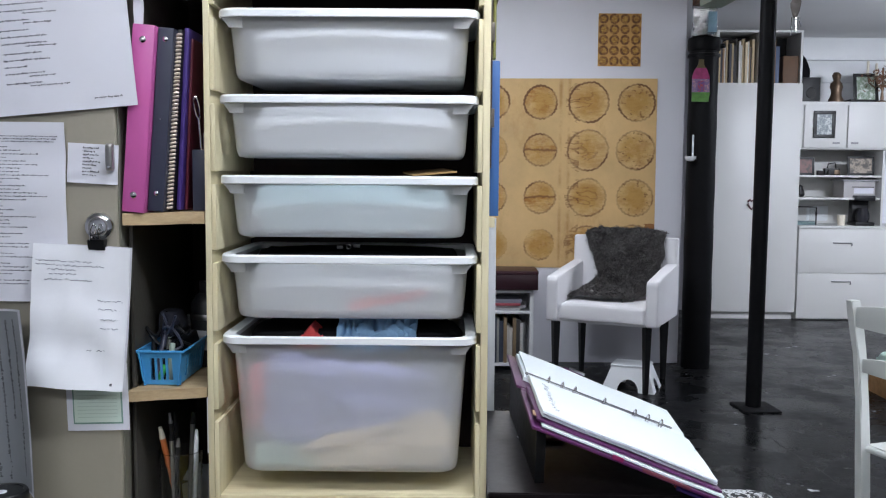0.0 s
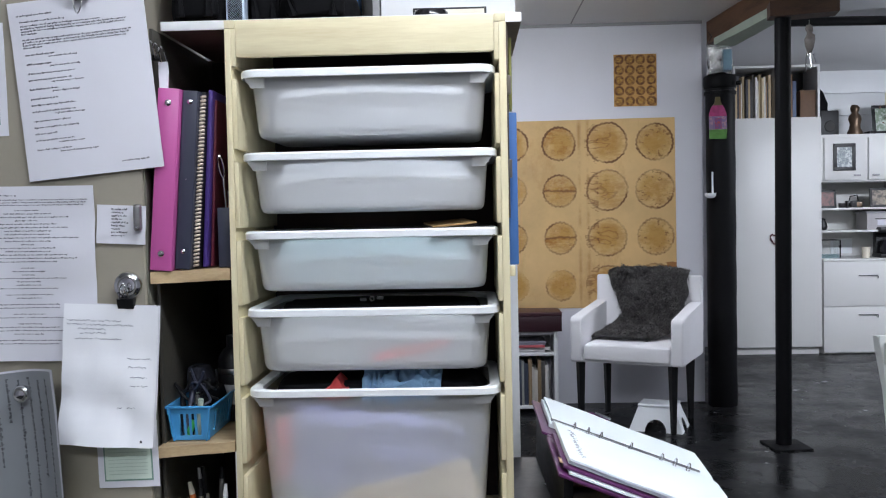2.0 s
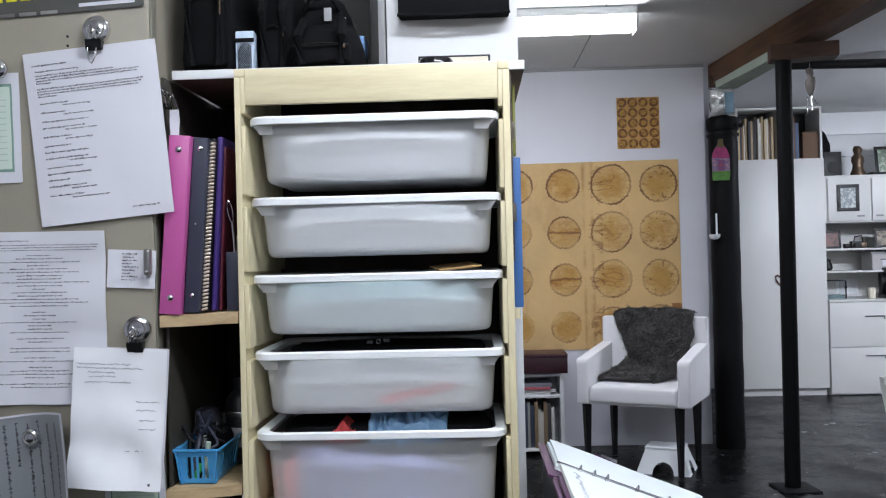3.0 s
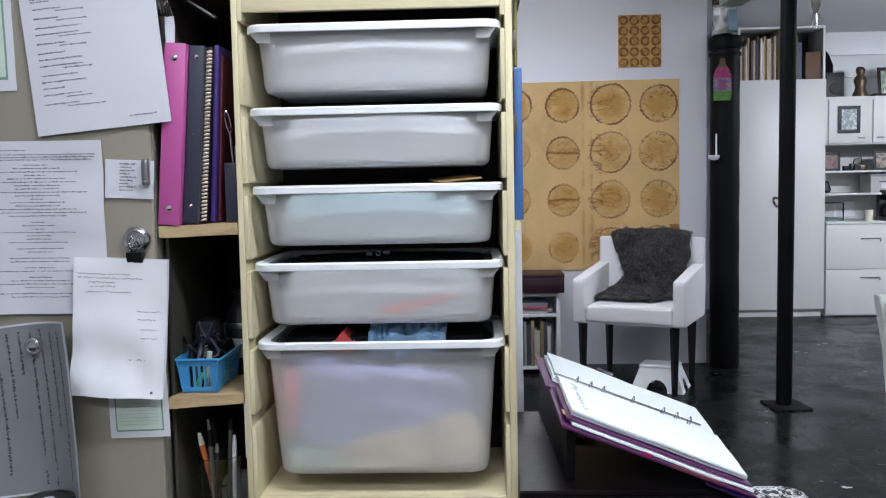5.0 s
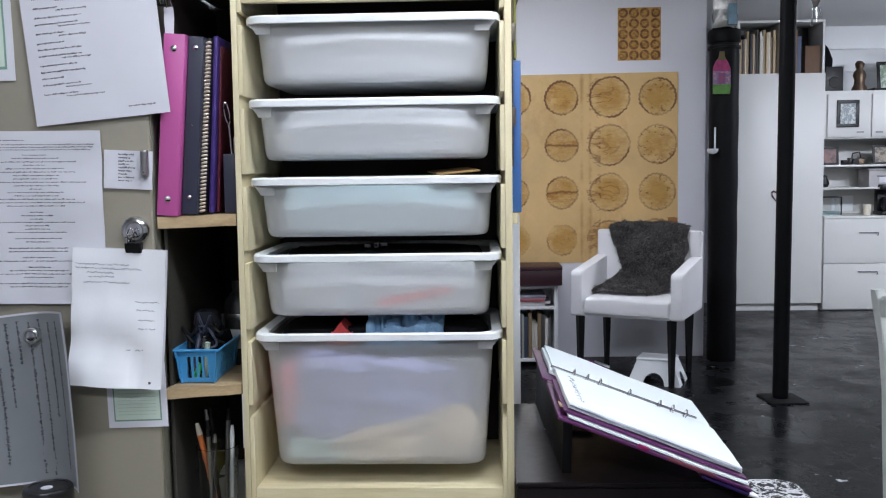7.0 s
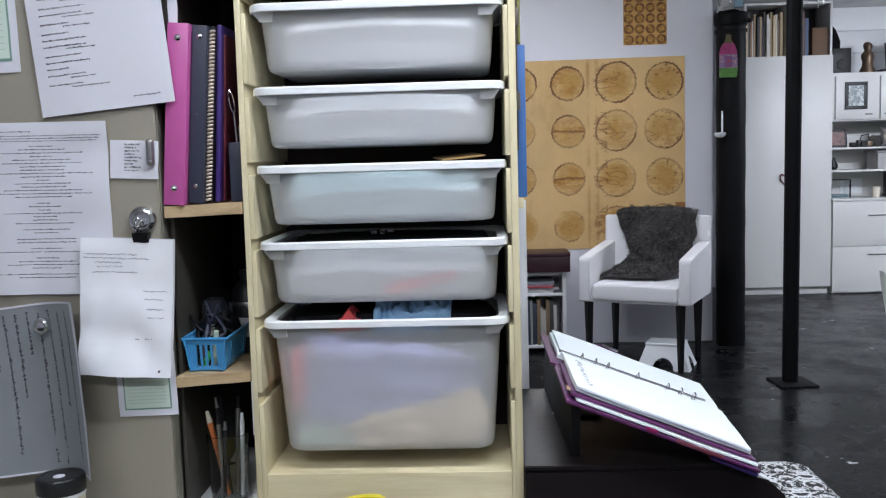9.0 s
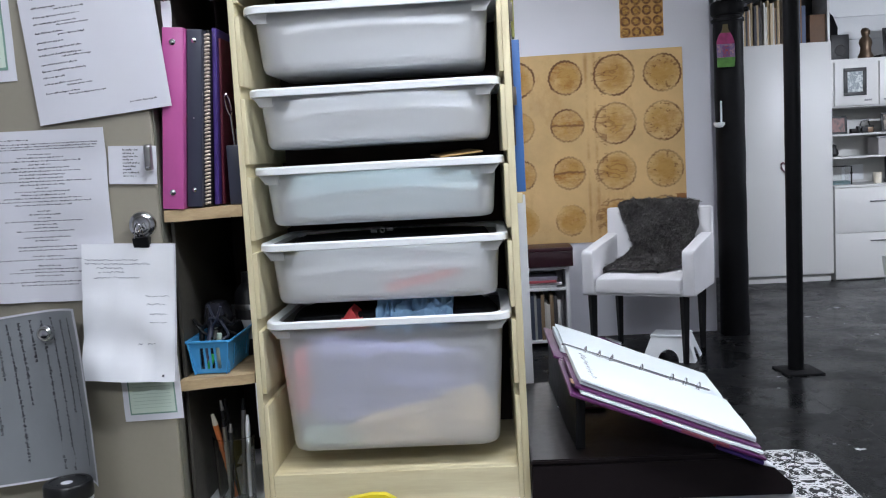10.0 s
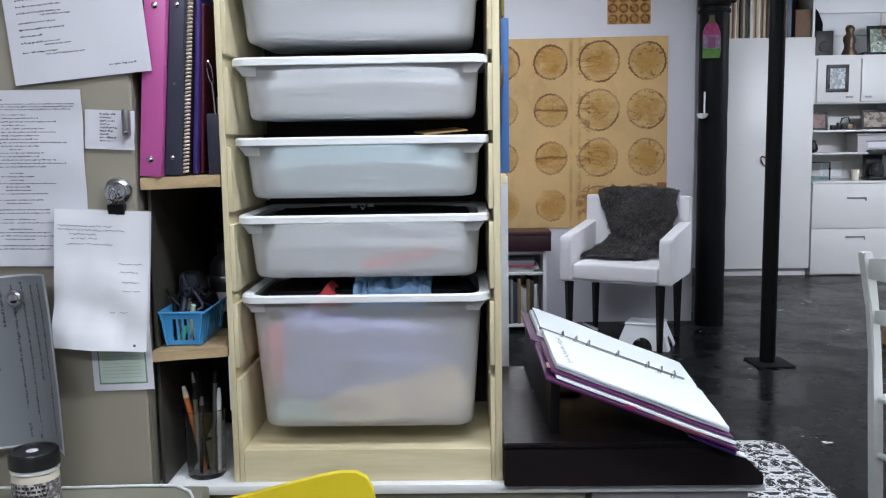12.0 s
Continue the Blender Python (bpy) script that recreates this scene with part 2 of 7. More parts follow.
# ---- the room ----
solo("floor", box(-3.2, 6.2, -3.2, 8.9, -0.12, 0.0), M_FLOOR, "black painted floor with worn white chips", "floor", kind="structure")
solo("ceiling", box(-3.2, 6.2, -3.2, 8.9, CEIL, CEIL + 0.12), M_CEIL, "white painted ceiling panels with thin joints", "ceiling", kind="structure")
solo("wall_poster", box(-3.2, 1.575, 6.25, 6.37, 0.0, CEIL, 0.004), M_WALL, "white painted partition wall with large brown prints", "wall", kind="structure")
solo("wall_north", box(-3.2, 6.2, 8.75, 8.9, 0.0, CEIL), M_WALL, "white wall behind the far wall unit", "wall", kind="structure")
solo("wall_south", box(-3.2, 6.2, -3.2, -3.05, 0.0, CEIL), M_WALL, "plain white wall behind the viewer", "wall", kind="structure")
solo("wall_west", box(-3.2, -3.05, -3.05, 8.75, 0.0, CEIL), M_WALL, "plain white side wall", "wall", kind="structure")
solo("wall_east", box(6.05, 6.2, -3.05, 8.75, 0.0, CEIL), M_WALL, "plain white side wall", "wall", kind="structure")

# ---- more materials ----
M_PAPER = surface("white_paper", (0.70, 0.70, 0.76), 0.85, grain=30, vary=0.02, blotch=6, bump=0.04)
M_INK = plain("faded_ink", (0.10, 0.10, 0.12), 0.8)
M_PENCIL = plain("pencil_grey", (0.17, 0.18, 0.24), 0.8)
M_BROWN = surface("dark_brown_veneer", (0.013, 0.010, 0.011), 0.36, grain=60, vary=0.2, bump=0.04, spec=0.16)
M_PURPLE = surface("purple_leatherette", (0.085, 0.016, 0.080), 0.42, grain=300, vary=0.15, bump=0.25)
M_FABRIC = surface("white_canvas", (0.78, 0.77, 0.79), 0.85, grain=260, vary=0.04, blotch=5, bump=0.2)
M_FUR = surface("grey_fur", (0.125, 0.117, 0.114), 0.95, grain=60, vary=0.35, blotch=14, bump=0.8, distance=0.01)
M_PINK = surface("pink_vinyl", (0.50, 0.10, 0.32), 0.35, grain=200, vary=0.04, bump=0.05)
M_NAVY = surface("navy_vinyl", (0.030, 0.034, 0.058), 0.4, grain=200, vary=0.1, bump=0.05)
M_COIL = surface("cream_coil", (0.60, 0.50, 0.42), 0.4, grain=200, vary=0.05, bump=0.0)
M_INDIGO = surface("indigo_card", (0.05, 0.025, 0.17), 0.45, grain=120, vary=0.1, bump=0.03)
M_MAROON = surface("maroon_card", (0.10, 0.012, 0.025), 0.45, grain=120, vary=0.1, bump=0.03)
M_BASKET = surface("blue_plastic", (0.06, 0.30, 0.60), 0.35, grain=150, vary=0.05, bump=0.03)
M_BLUE = surface("blue_card", (0.045, 0.13, 0.34), 0.45, grain=120, vary=0.06, bump=0.03)
M_CLOTH_BLACK = surface("black_nylon", (0.0045, 0.0045, 0.0055), 0.85, grain=350, vary=0.3, blotch=9, bump=0.3, spec=0.12)
M_YELLOW = surface("yellow_plastic", (0.78, 0.62, 0.03), 0.35, grain=150, vary=0.03, bump=0.03)
M_GREEN_PAPER = surface("pale_green_paper", (0.60, 0.70, 0.62), 0.8, grain=40, vary=0.03, bump=0.03)
M_GREEN_INK = plain("green_border", (0.20, 0.34, 0.28), 0.8)
M_GREY_SHEET = surface("grey_laminated_sheet", (0.25, 0.265, 0.285), 0.32, grain=30, vary=0.05, blotch=8, bump=0.05)
M_ORANGE = surface("orange_lacquer", (0.62, 0.17, 0.05), 0.3, grain=90, vary=0.08, bump=0.02)
M_CREAM = surface("cream_ceramic", (0.72, 0.66, 0.54), 0.4, grain=90, vary=0.04, bump=0.02)
M_BRASS = surface("old_brass", (0.16, 0.11, 0.075), 0.42, 0.8, grain=50, vary=0.3, bump=0.1)
M_MINT = surface("pale_green_paint", (0.42, 0.50, 0.42), 0.7, grain=40, vary=0.12, bump=0.1)
M_GREYWALL = surface("grey_laminate", (0.30, 0.30, 0.31), 0.5, grain=60, vary=0.06, bump=0.03)
M_KRAFT = surface("kraft_paper", (0.34, 0.21, 0.08), 0.7, grain=60, vary=0.12, bump=0.05)
M_SKIN = wood("warm_box_wood", (0.42, 0.24, 0.10), (0.28, 0.14, 0.05), 0.55, "x")


def glass(name, tint=(0.95, 0.97, 0.97)):
    n = Nodes(name)
    n.b.inputs["Base Color"].default_value = (*tint, 1)
    n.b.inputs["Roughness"].default_value = 0.03
    n.b.inputs["Transmission Weight"].default_value = 1.0
    n.b.inputs["IOR"].default_value = 1.45
    return n.m


M_GLASS = glass("clear_glass")


def cloth(name, col):
    return surface(name, col, 0.9, grain=220, vary=0.12, blotch=16, bump=0.25, distance=0.002, spec=0.12)


def emission(name, strength):
    n = Nodes(name)
    n.b.inputs["Base Color"].default_value = (0.9, 0.9, 0.9, 1)
    n.b.inputs["Emission Color"].default_value = (0.92, 0.96, 1.0, 1)
    n.b.inputs["Emission Strength"].default_value = strength
    return n.m


M_TUBE = emission("lit_lamp_cover", 24.0)


def print_material(name, x0, z0, px, pz, radius, line, tone, seam_weight=0.0, first_column=0.0, ink=0.75):
    """Brown stained paper with a grid of scalloped printed rings, each with its own cracks and stains."""
    n = Nodes(name)
    sep = n.add("ShaderNodeSeparateXYZ")
    n.link(n.c.outputs["Object"], sep.inputs[0])
    u = n.math("DIVIDE", n.math("SUBTRACT", sep.outputs["X"], x0), px)
    v = n.math("DIVIDE", n.math("SUBTRACT", sep.outputs["Z"], z0), pz)
    ru, rv = n.math("ROUND", u), n.math("ROUND", v)
    du, dv = n.math("MULTIPLY", n.math("SUBTRACT", u, ru), px), n.math("MULTIPLY", n.math("SUBTRACT", v, rv), pz)
    cell = n.add("ShaderNodeCombineXYZ")
    n.link(ru, cell.inputs[0]), n.link(rv, cell.inputs[1])
    wn = n.add("ShaderNodeTexWhiteNoise")
    n.link(cell.outputs[0], wn.inputs["Vector"])
    rand = wn.outputs["Value"]
    r = n.math("SQRT", n.math("ADD", n.math("MULTIPLY", du, du), n.math("MULTIPLY", dv, dv)))
    ang = n.math("ARCTAN2", dv, du)
    scallop = n.math("MULTIPLY", n.math("ABSOLUTE", n.math("SINE", n.math("MULTIPLY", ang, 13.0))), n.math("MULTIPLY", n.noise(0.8 / radius, 3, 0.6), radius * 0.055))
    wob = n.math("MULTIPLY", n.math("SUBTRACT", n.noise(1.3 / radius, 5, 0.7), 0.5), radius * 0.22)
    grow = n.math("MULTIPLY", n.math("LESS_THAN", ru, 0.5), first_column)
    rr = n.math("ADD", n.math("ADD", n.math("SUBTRACT", n.math("ADD", r, grow), scallop), wob), n.math("MULTIPLY", n.math("SUBTRACT", rand, 0.5), radius * 0.12))
    away = n.math("ABSOLUTE", n.math("SUBTRACT", rr, radius * 0.97))
    ring = n.math("MAXIMUM", n.math("SUBTRACT", 1.0, n.math("DIVIDE", away, line)), 0.0)
    patchy = n.ramp(n.noise(0.9 / radius, 5, 0.65), (0.40, (0.35,) * 3), (0.56, (1.0,) * 3))
    ring = n.math("MULTIPLY", n.math("MINIMUM", n.math("MULTIPLY", ring, 1.6), 1.0), patchy)
    inside = n.math("LESS_THAN", rr, radius * 0.97)
    # paper
    paper = n.ramp(n.noise(1.7, 6, 0.65), (0.28, shade(tone, 0.78)), (0.5, tone), (0.72, shade(tone, 1.17)))
    wash = n.ramp(n.noise(3.0, 7, 0.72, (1.0, 1, 0.6)), (0.55, (0, 0, 0)), (0.72, (1, 1, 1)))
    c = n.mix(n.math("MULTIPLY", wash, 0.48), paper, (0.37, 0.175, 0.04))
    def near(x, at, width):
        return n.math("LESS_THAN", n.math("ABSOLUTE", n.math("SUBTRACT", x, at)), width)
    lines = n.math("MINIMUM", n.math("ABSOLUTE", n.math("SUBTRACT", u, 0.42)), n.math("ABSOLUTE", n.math("SUBTRACT", u, 0.60)))
    lines = n.math("ADD", lines, n.math("MULTIPLY", n.noise(6.0, 6, 0.7), 0.10))
    seam = n.math("MULTIPLY", n.ramp(lines, (0.04, (1, 1, 1)), (0.10, (0, 0, 0))), n.ramp(n.noise(5.0, 6, 0.72), (0.42, (0, 0, 0)), (0.6, (1, 1, 1))))
    c = n.mix(n.math("MULTIPLY", seam, 0.7 * seam_weight), c, (0.34, 0.15, 0.03))
    # a golden middle, then blotches, cracks and specks
    middle = n.math("MAXIMUM", n.math("SUBTRACT", 1.0, n.math("DIVIDE", r, radius)), 0.0)
    gold = n.math("MULTIPLY", n.math("MULTIPLY", middle, n.ramp(n.noise(0.8 / radius, 6, 0.7), (0.36, (0.15,) * 3), (0.6, (1,) * 3))), 1.9)
    c = n.mix(n.math("MINIMUM", n.math("MULTIPLY", inside, gold), 0.8), c, (0.46, 0.25, 0.04))
    blot = n.ramp(n.noise(1.3 / radius, 7, 0.72, (1, 1, 2.2)), (0.44, (0, 0, 0)), (0.62, (1, 1, 1)))
    veins = n.math("ABSOLUTE", n.math("SUBTRACT", n.noise(1.0 / radius, 2, 0.5, (1, 1, 2.4)), 0.5))
    veins = n.ramp(veins, (0.006, (1, 1, 1)), (0.05, (0, 0, 0)))
    specks = n.ramp(n.noise(3.6 / radius, 5, 0.65, (1, 1, 1.4)), (0.555, (0, 0, 0)), (0.62, (1, 1, 1)))
    if first_column:
        first, second, third = near(ru, 0.0, 0.5), near(ru, 1.0, 0.5), n.math("GREATER_THAN", ru, 1.5)
        upper = n.math("MULTIPLY", near(rv, 2.0, 0.5), n.math("GREATER_THAN", dv, 0.0))
        lower = n.math("MULTIPLY", near(rv, 1.0, 0.5), n.math("LESS_THAN", dv, 0.0))
        half = n.math("MULTIPLY", first, n.math("MAXIMUM", n.math("ADD", upper, lower), n.math("MULTIPLY", near(rv, 3.0, 0.5), 0.8)))
        c = n.mix(n.math("MULTIPLY", n.math("MULTIPLY", inside, blot), n.math("MULTIPLY_ADD", half, 0.50, 0.42)), c, (0.36, 0.15, 0.02))
        split = n.math("ABSOLUTE", n.math("ADD", dv, n.math("MULTIPLY", n.math("SUBTRACT", n.noise(7.0, 5, 0.7), 0.5), 0.05)))
        split = n.math("MULTIPLY", n.ramp(split, (0.003, (1, 1, 1)), (0.010, (0, 0, 0))), n.math("MULTIPLY", first, near(rv, 1.5, 0.9)))
        c = n.mix(n.math("MULTIPLY", n.math("MULTIPLY", split, inside), 0.8), c, (0.15, 0.05, 0.01))
        rim = n.math("MULTIPLY", second, n.math("MULTIPLY", n.math("LESS_THAN", du, radius * -0.45), n.math("LESS_THAN", rr, radius * 1.15)))
        star = n.math("MULTIPLY", second, n.math("LESS_THAN", n.math("ABSOLUTE", n.math("SUBTRACT", r, radius * 0.25)), radius * 0.3))
        where = n.math("ADD", n.math("MULTIPLY", rim, 0.55), n.math("MULTIPLY_ADD", star, 0.40, n.math("MULTIPLY", inside, 0.05)))
        c = n.mix(n.math("MINIMUM", n.math("MULTIPLY", veins, where), 0.9), c, (0.17, 0.06, 0.012))
        band = n.math("MULTIPLY", third, n.math("MULTIPLY", inside, n.math("GREATER_THAN", r, radius * 0.45)))
        c = n.mix(n.math("MULTIPLY", n.math("MULTIPLY", specks, n.math("MULTIPLY_ADD", n.math("MULTIPLY", first, inside), 0.35, band)), 0.75), c, (0.20, 0.085, 0.02))
        corner = n.math("MULTIPLY", n.math("GREATER_THAN", n.math("ADD", u, n.math("MULTIPLY", n.noise(6.0, 6, 0.7), 0.5)), 2.45), near(n.math("ADD", v, n.math("MULTIPLY", n.noise(8.0, 5, 0.7), 0.1)), 0.38, 0.13))
        c = n.mix(n.math("MULTIPLY", corner, 0.85), c, (0.26, 0.085, 0.015))
        bold = n.math("MULTIPLY_ADD", near(rv, 3.0, 0.5), 0.4, 0.6)
        gap = n.ramp(n.noise(0.6 / radius, 2, 0.5), (0.44, (0, 0, 0)), (0.54, (1, 1, 1)))
        bottom = near(rv, 0.0, 0.5)
        ring = n.math("MULTIPLY", n.math("MULTIPLY", ring, bold), n.math("MAXIMUM", n.math("SUBTRACT", 1.0, bottom), n.math("MULTIPLY", gap, 1.7)))
        ring = n.math("MINIMUM", ring, 1.0)
    else:
        c = n.mix(n.math("MULTIPLY", n.math("MULTIPLY", n.math("LESS_THAN", rr, radius * 1.2), blot), 0.8), c, (0.20, 0.07, 0.012))
    c = n.mix(n.math("MULTIPLY", ring, ink), c, (0.13, 0.048, 0.012))
    n.color(c)
    n.b.inputs["Roughness"].default_value = 0.7
    n.bump(n.noise(14, 4, 0.6), 0.15, 0.002)
    return n.m


def speckle(name, a, b, scale=14.0):
    n = Nodes(name)
    n.color(n.ramp(n.noise(scale, 5, 0.7), (0.4, a), (0.5, b), (0.62, a)))
    n.b.inputs["Roughness"].default_value = 0.5
    return n.m


def damask():
    """Mirrored floral scrolls in black on white."""
    n = Nodes("damask_cotton")
    sep = n.add("ShaderNodeSeparateXYZ")
    n.link(n.c.outputs["Object"], sep.inputs[0])
    row = n.math("FLOOR", n.math("DIVIDE", sep.outputs["Y"], 0.13))
    shift = n.math("MULTIPLY", n.math("MODULO", n.math("ABSOLUTE", row), 2.0), 0.055)
    u = n.math("PINGPONG", n.math("ADD", sep.outputs["X"], shift), 0.055)
    v = n.math("MODULO", n.math("ADD", sep.outputs["Y"], 5.2), 0.13)
    cell = n.add("ShaderNodeCombineXYZ")
    n.link(u, cell.inputs[0]), n.link(v, cell.inputs[1])
    scroll = n.add("ShaderNodeTexNoise", Scale=40.0, Detail=1.5, Distortion=1.8)
    n.link(cell.outputs[0], scroll.inputs["Vector"])
    wave = n.math("SINE", n.math("MULTIPLY", scroll.outputs["Fac"], 19.0))
    n.color(n.ramp(n.math("MULTIPLY_ADD", wave, 0.5, 0.5), (0.62, (0.012, 0.012, 0.014)), (0.70, (0.76, 0.77, 0.78))))
    n.b.inputs["Roughness"].default_value = 0.8
    n.bump(n.noise(500, 2, 0.5), 0.15, 0.0005)
    return n.m


# ---- desk with the drawer frame ----
TOP = 0.71
FRONT = 1.45


def make_desk():
    desk = thing("metal_desk", (-0.3, 1.7, 0), "olive-beige metal desk with a white top and drawers", "desk")
    part("desktop", box(-1.35, 0.51, 1.435, 2.15, TOP - 0.016, TOP, 0.003), M_WHITE, desk, "white laminate top")
    part("body", box(-1.33, 0.49, 1.47, 2.13, 0.0, TOP - 0.016, 0.004), M_OLIVE, desk)
    for a, b in ((-0.41, 0.215), (0.225, 0.485)):
        d = part("drawer_front", box(a, b, 1.446, 1.4695, TOP - 0.16, TOP - 0.018, 0.004), M_OLIVE if a < 0 else M_GREYWALL, desk)
        k = part("knob", lathe([(0.0, 0), (0.005, 0.0), (0.005, 0.008), (0.010, 0.012), (0.010, 0.017), (0, 0.02)], (0, 0, 0)), M_CHROME, d, "chrome knob")
        k.matrix_basis = pose((-0.052 if a < 0 else 0.36), 1.4465, TOP - 0.034, 90)


make_desk()


def make_pedestal():
    """Lower beige cabinet in front of the metal cabinet."""
    p = thing("drawer_pedestal", (-0.8, 1.2, 0), "grey-green metal drawer pedestal with a worn flat top", "cabinet")
    part("body", box(-1.35, -0.413, 1.02, 1.40, 0.0, 0.694, 0.004), M_OLIVE, p)
    part("top", box(-1.36, -0.405, 1.0, 1.4085, 0.6945, 0.722, 0.006, seg=3), M_OLIVE, p)
    for z0, z1 in ((0.36, 0.64), (0.05, 0.345)):
        d = part("drawer_front", box(-1.32, -0.44, 1.005, 1.0195, z0, z1, 0.004), M_OLIVE, p)
        part("handle", box(-0.95, -0.80, 0.990, 1.0048, z1 - 0.06, z1 - 0.045, 0.003), M_STEEL, d)


make_pedestal()

RIMS = (1.550, 1.417, 1.290, 1.164, 1.033)
BOTTOMS = (1.439, 1.315, 1.187, 1.0545, 0.799)
BX, BW = -0.147, 0.414


def make_frame():
    fr = thing("storage_rack", (-0.15, 1.6, TOP), "pale pine frame holding five translucent plastic drawers", "storage rack")
    for xo, xi, xm in ((-0.3747, -0.357, -0.3645), (0.0772, 0.058, 0.0655)):
        side = part("side_panel", box(min(xo, xm), max(xo, xm), FRONT, 1.74, TOP, 1.613, 0.002), M_PINE, fr)
        cuts = [TOP] + sorted(list(RIMS) + [0.905]) + [1.625]
        for a, b in zip(cuts, cuts[1:]):
            lo = a + (0.003 if a > TOP else 0)
            hi = b - (0.018 if b < 1.62 else 0.012)
            part("runner_block", box(min(xm, xi), max(xm, xi), FRONT + 0.0008, 1.7392, lo, hi, 0.0015), M_PINE, side)
        part("post_cap", box(min(xo, xi), max(xo, xi), FRONT, FRONT + 0.014, 1.6135, 1.6265, 0.0015), M_PINE, fr)
    part("top_rail", box(-0.357, 0.058, FRONT + 0.001, FRONT + 0.014, 1.567, 1.6265, 0.002), M_PINE_X, fr)
    part("bottom_shelf", box(-0.357, 0.058, FRONT + 0.018, 1.735, 0.749, 0.7645, 0.001), M_PINE_X, fr)
    part("bottom_rail", box(-0.357, 0.058, FRONT + 0.003, FRONT + 0.0178, TOP, 0.7655, 0.002), M_PINE_X, fr)


make_frame()
CY = FRONT - 0.006 + 0.14


def make_drawer(top, low, label):
    cy, d = CY, 0.28
    dr = thing("plastic_drawer", (BX, cy, low), label, "drawer", "plastic drawers in the frame")
    h = top - low
    wt, wb = 0.384, 0.384 - 0.13 * h
    outer, inner = [], []
    steps = [(0.0, 0.020), (0.0015, 0.010), (0.004, 0.0045), (0.009, 0.001), (0.016, 0.0)]
    rad = 0.030
    for z, shrink in steps:
        k = z / h
        w = wb + (wt - wb) * k - shrink * 0.9
        outer.append(rounded(w, 0.235 + 0.02 * k - shrink * 0.9, rad, low + z, BX, cy))
    outer.append(rounded(wt, 0.255, rad, top - 0.012, BX, cy))
    for z, shrink in reversed(steps[1:]):
        k = z / h
        w = wb + (wt - wb) * k - shrink * 0.9 - 0.004
        inner.append(rounded(w, 0.231 + 0.02 * k - shrink * 0.9, rad - 0.002, low + z + 0.001, BX, cy))
    part("tub", loft(outer + [rounded(wt - 0.004, 0.251, rad - 0.002, top - 0.012, BX, cy)] + inner), M_FROST, dr, "frosted translucent tub")
    prof = [rounded(wt - 0.006, 0.249, rad, top - 0.013, BX, cy), rounded(wt + 0.002, 0.257, rad, top - 0.015, BX, cy),
            rounded(BW - 0.006, d - 0.006, 0.029, top - 0.013, BX, cy), rounded(BW - 0.004, d - 0.004, 0.03, top - 0.017, BX, cy),
            rounded(BW, d, 0.031, top - 0.016, BX, cy), rounded(BW, d, 0.031, top - 0.0065, BX, cy), rounded(BW - 0.005, d - 0.005, 0.029, top - 0.0035, BX, cy),
            rounded(wt - 0.006, 0.249, rad, top - 0.006, BX, cy)]
    bm = loft(prof + [prof[0]], cap0=False, cap1=False)
    bmesh.ops.remove_doubles(bm, verts=bm.verts[:], dist=1e-6)
    part("rim", bm, M_RIM, dr, "white folded rim")
    for s in (-1, 1):
        bm = bmesh.new()
        xo, xb, xi = BX + s * (BW / 2 - 0.006), BX + s * (BW / 2 - 0.019), BX + s * (wt / 2 - 0.026)
        shape = [(xo, top - 0.0155), (xo - s * 0.004, top - 0.019), (xb + s * 0.002, top - 0.028), (xb, top - 0.0325), (xi, top - 0.0325), (xi, top - 0.0155)]
        rings = [[bm.verts.new((x, y, z)) for x, z in shape] for y in (cy - 0.1302, cy - 0.1262)]
        bm.faces.new(rings[0]), bm.faces.new(rings[1][::-1])
        for k in range(6):
            bm.faces.new((rings[0][k], rings[1][k], rings[1][(k + 1) % 6], rings[0][(k + 1) % 6]))
        bmesh.ops.recalc_face_normals(bm, faces=bm.faces[:])
        part("gusset", bm, M_FROST, dr)
    if top > 1.5:
        arc = [(BX - 0.135 + 0.29 * k / 16, cy - 0.112, low + 0.009 - 0.006 * math.sin(math.pi * k / 16)) for k in range(17)]
        part("bottom_ridge", tube(arc, 0.0028, 8), M_FROST, dr, "bowed ridge under the bottom")


for k, (top, low) in enumerate(zip(RIMS, BOTTOMS)):
    make_drawer(top, low, ("deep translucent plastic drawer stuffed with clothes" if k == 4 else
                           "shallow translucent plastic drawer with red and black things" if k == 3 else
                           "shallow translucent white plastic drawer in a pine frame"))


def lump(name, x0, x1, y0, y1, z0, z1, material, label, category, amount=0.008, seed=1.0, slope=0.0, tilt=0.0, peak=0.0):
    bm = box(x0, x1, y0, y1, z0, z1)
    bmesh.ops.subdivide_edges(bm, edges=bm.edges[:], cuts=9, use_grid_fill=True)
    c, h = Vector(((x0 + x1) / 2, (y0 + y1) / 2, (z0 + z1) / 2)), Vector(((x1 - x0) / 2, (y1 - y0) / 2, (z1 - z0) / 2))
    for v in bm.verts:
        p = Vector(((v.co.x - c.x) / h.x, (v.co.y - c.y) / h.y, (v.co.z - c.z) / h.z))
        q = p * (1.0 - 0.16 * max(0.0, p.length - 1.0) / 0.73)
        v.co = c + Vector((q.x * h.x, q.y * h.y, q.z * h.z))
        d = noise.noise_vector(v.co * 22 + Vector((seed, seed, 0))) * amount
        v.co += Vector((d.x, abs(d.y), -abs(d.z) if p.z > 0 else abs(d.z) * 0.3))
        v.co.z += max(0, p.z) * slope * p.x + tilt * p.x
        v.co.x -= (v.co.x - c.x) * peak * max(0.0, 0.5 + 0.5 * p.z)
    return solo(name, bm, material, label, category, smooth=70)


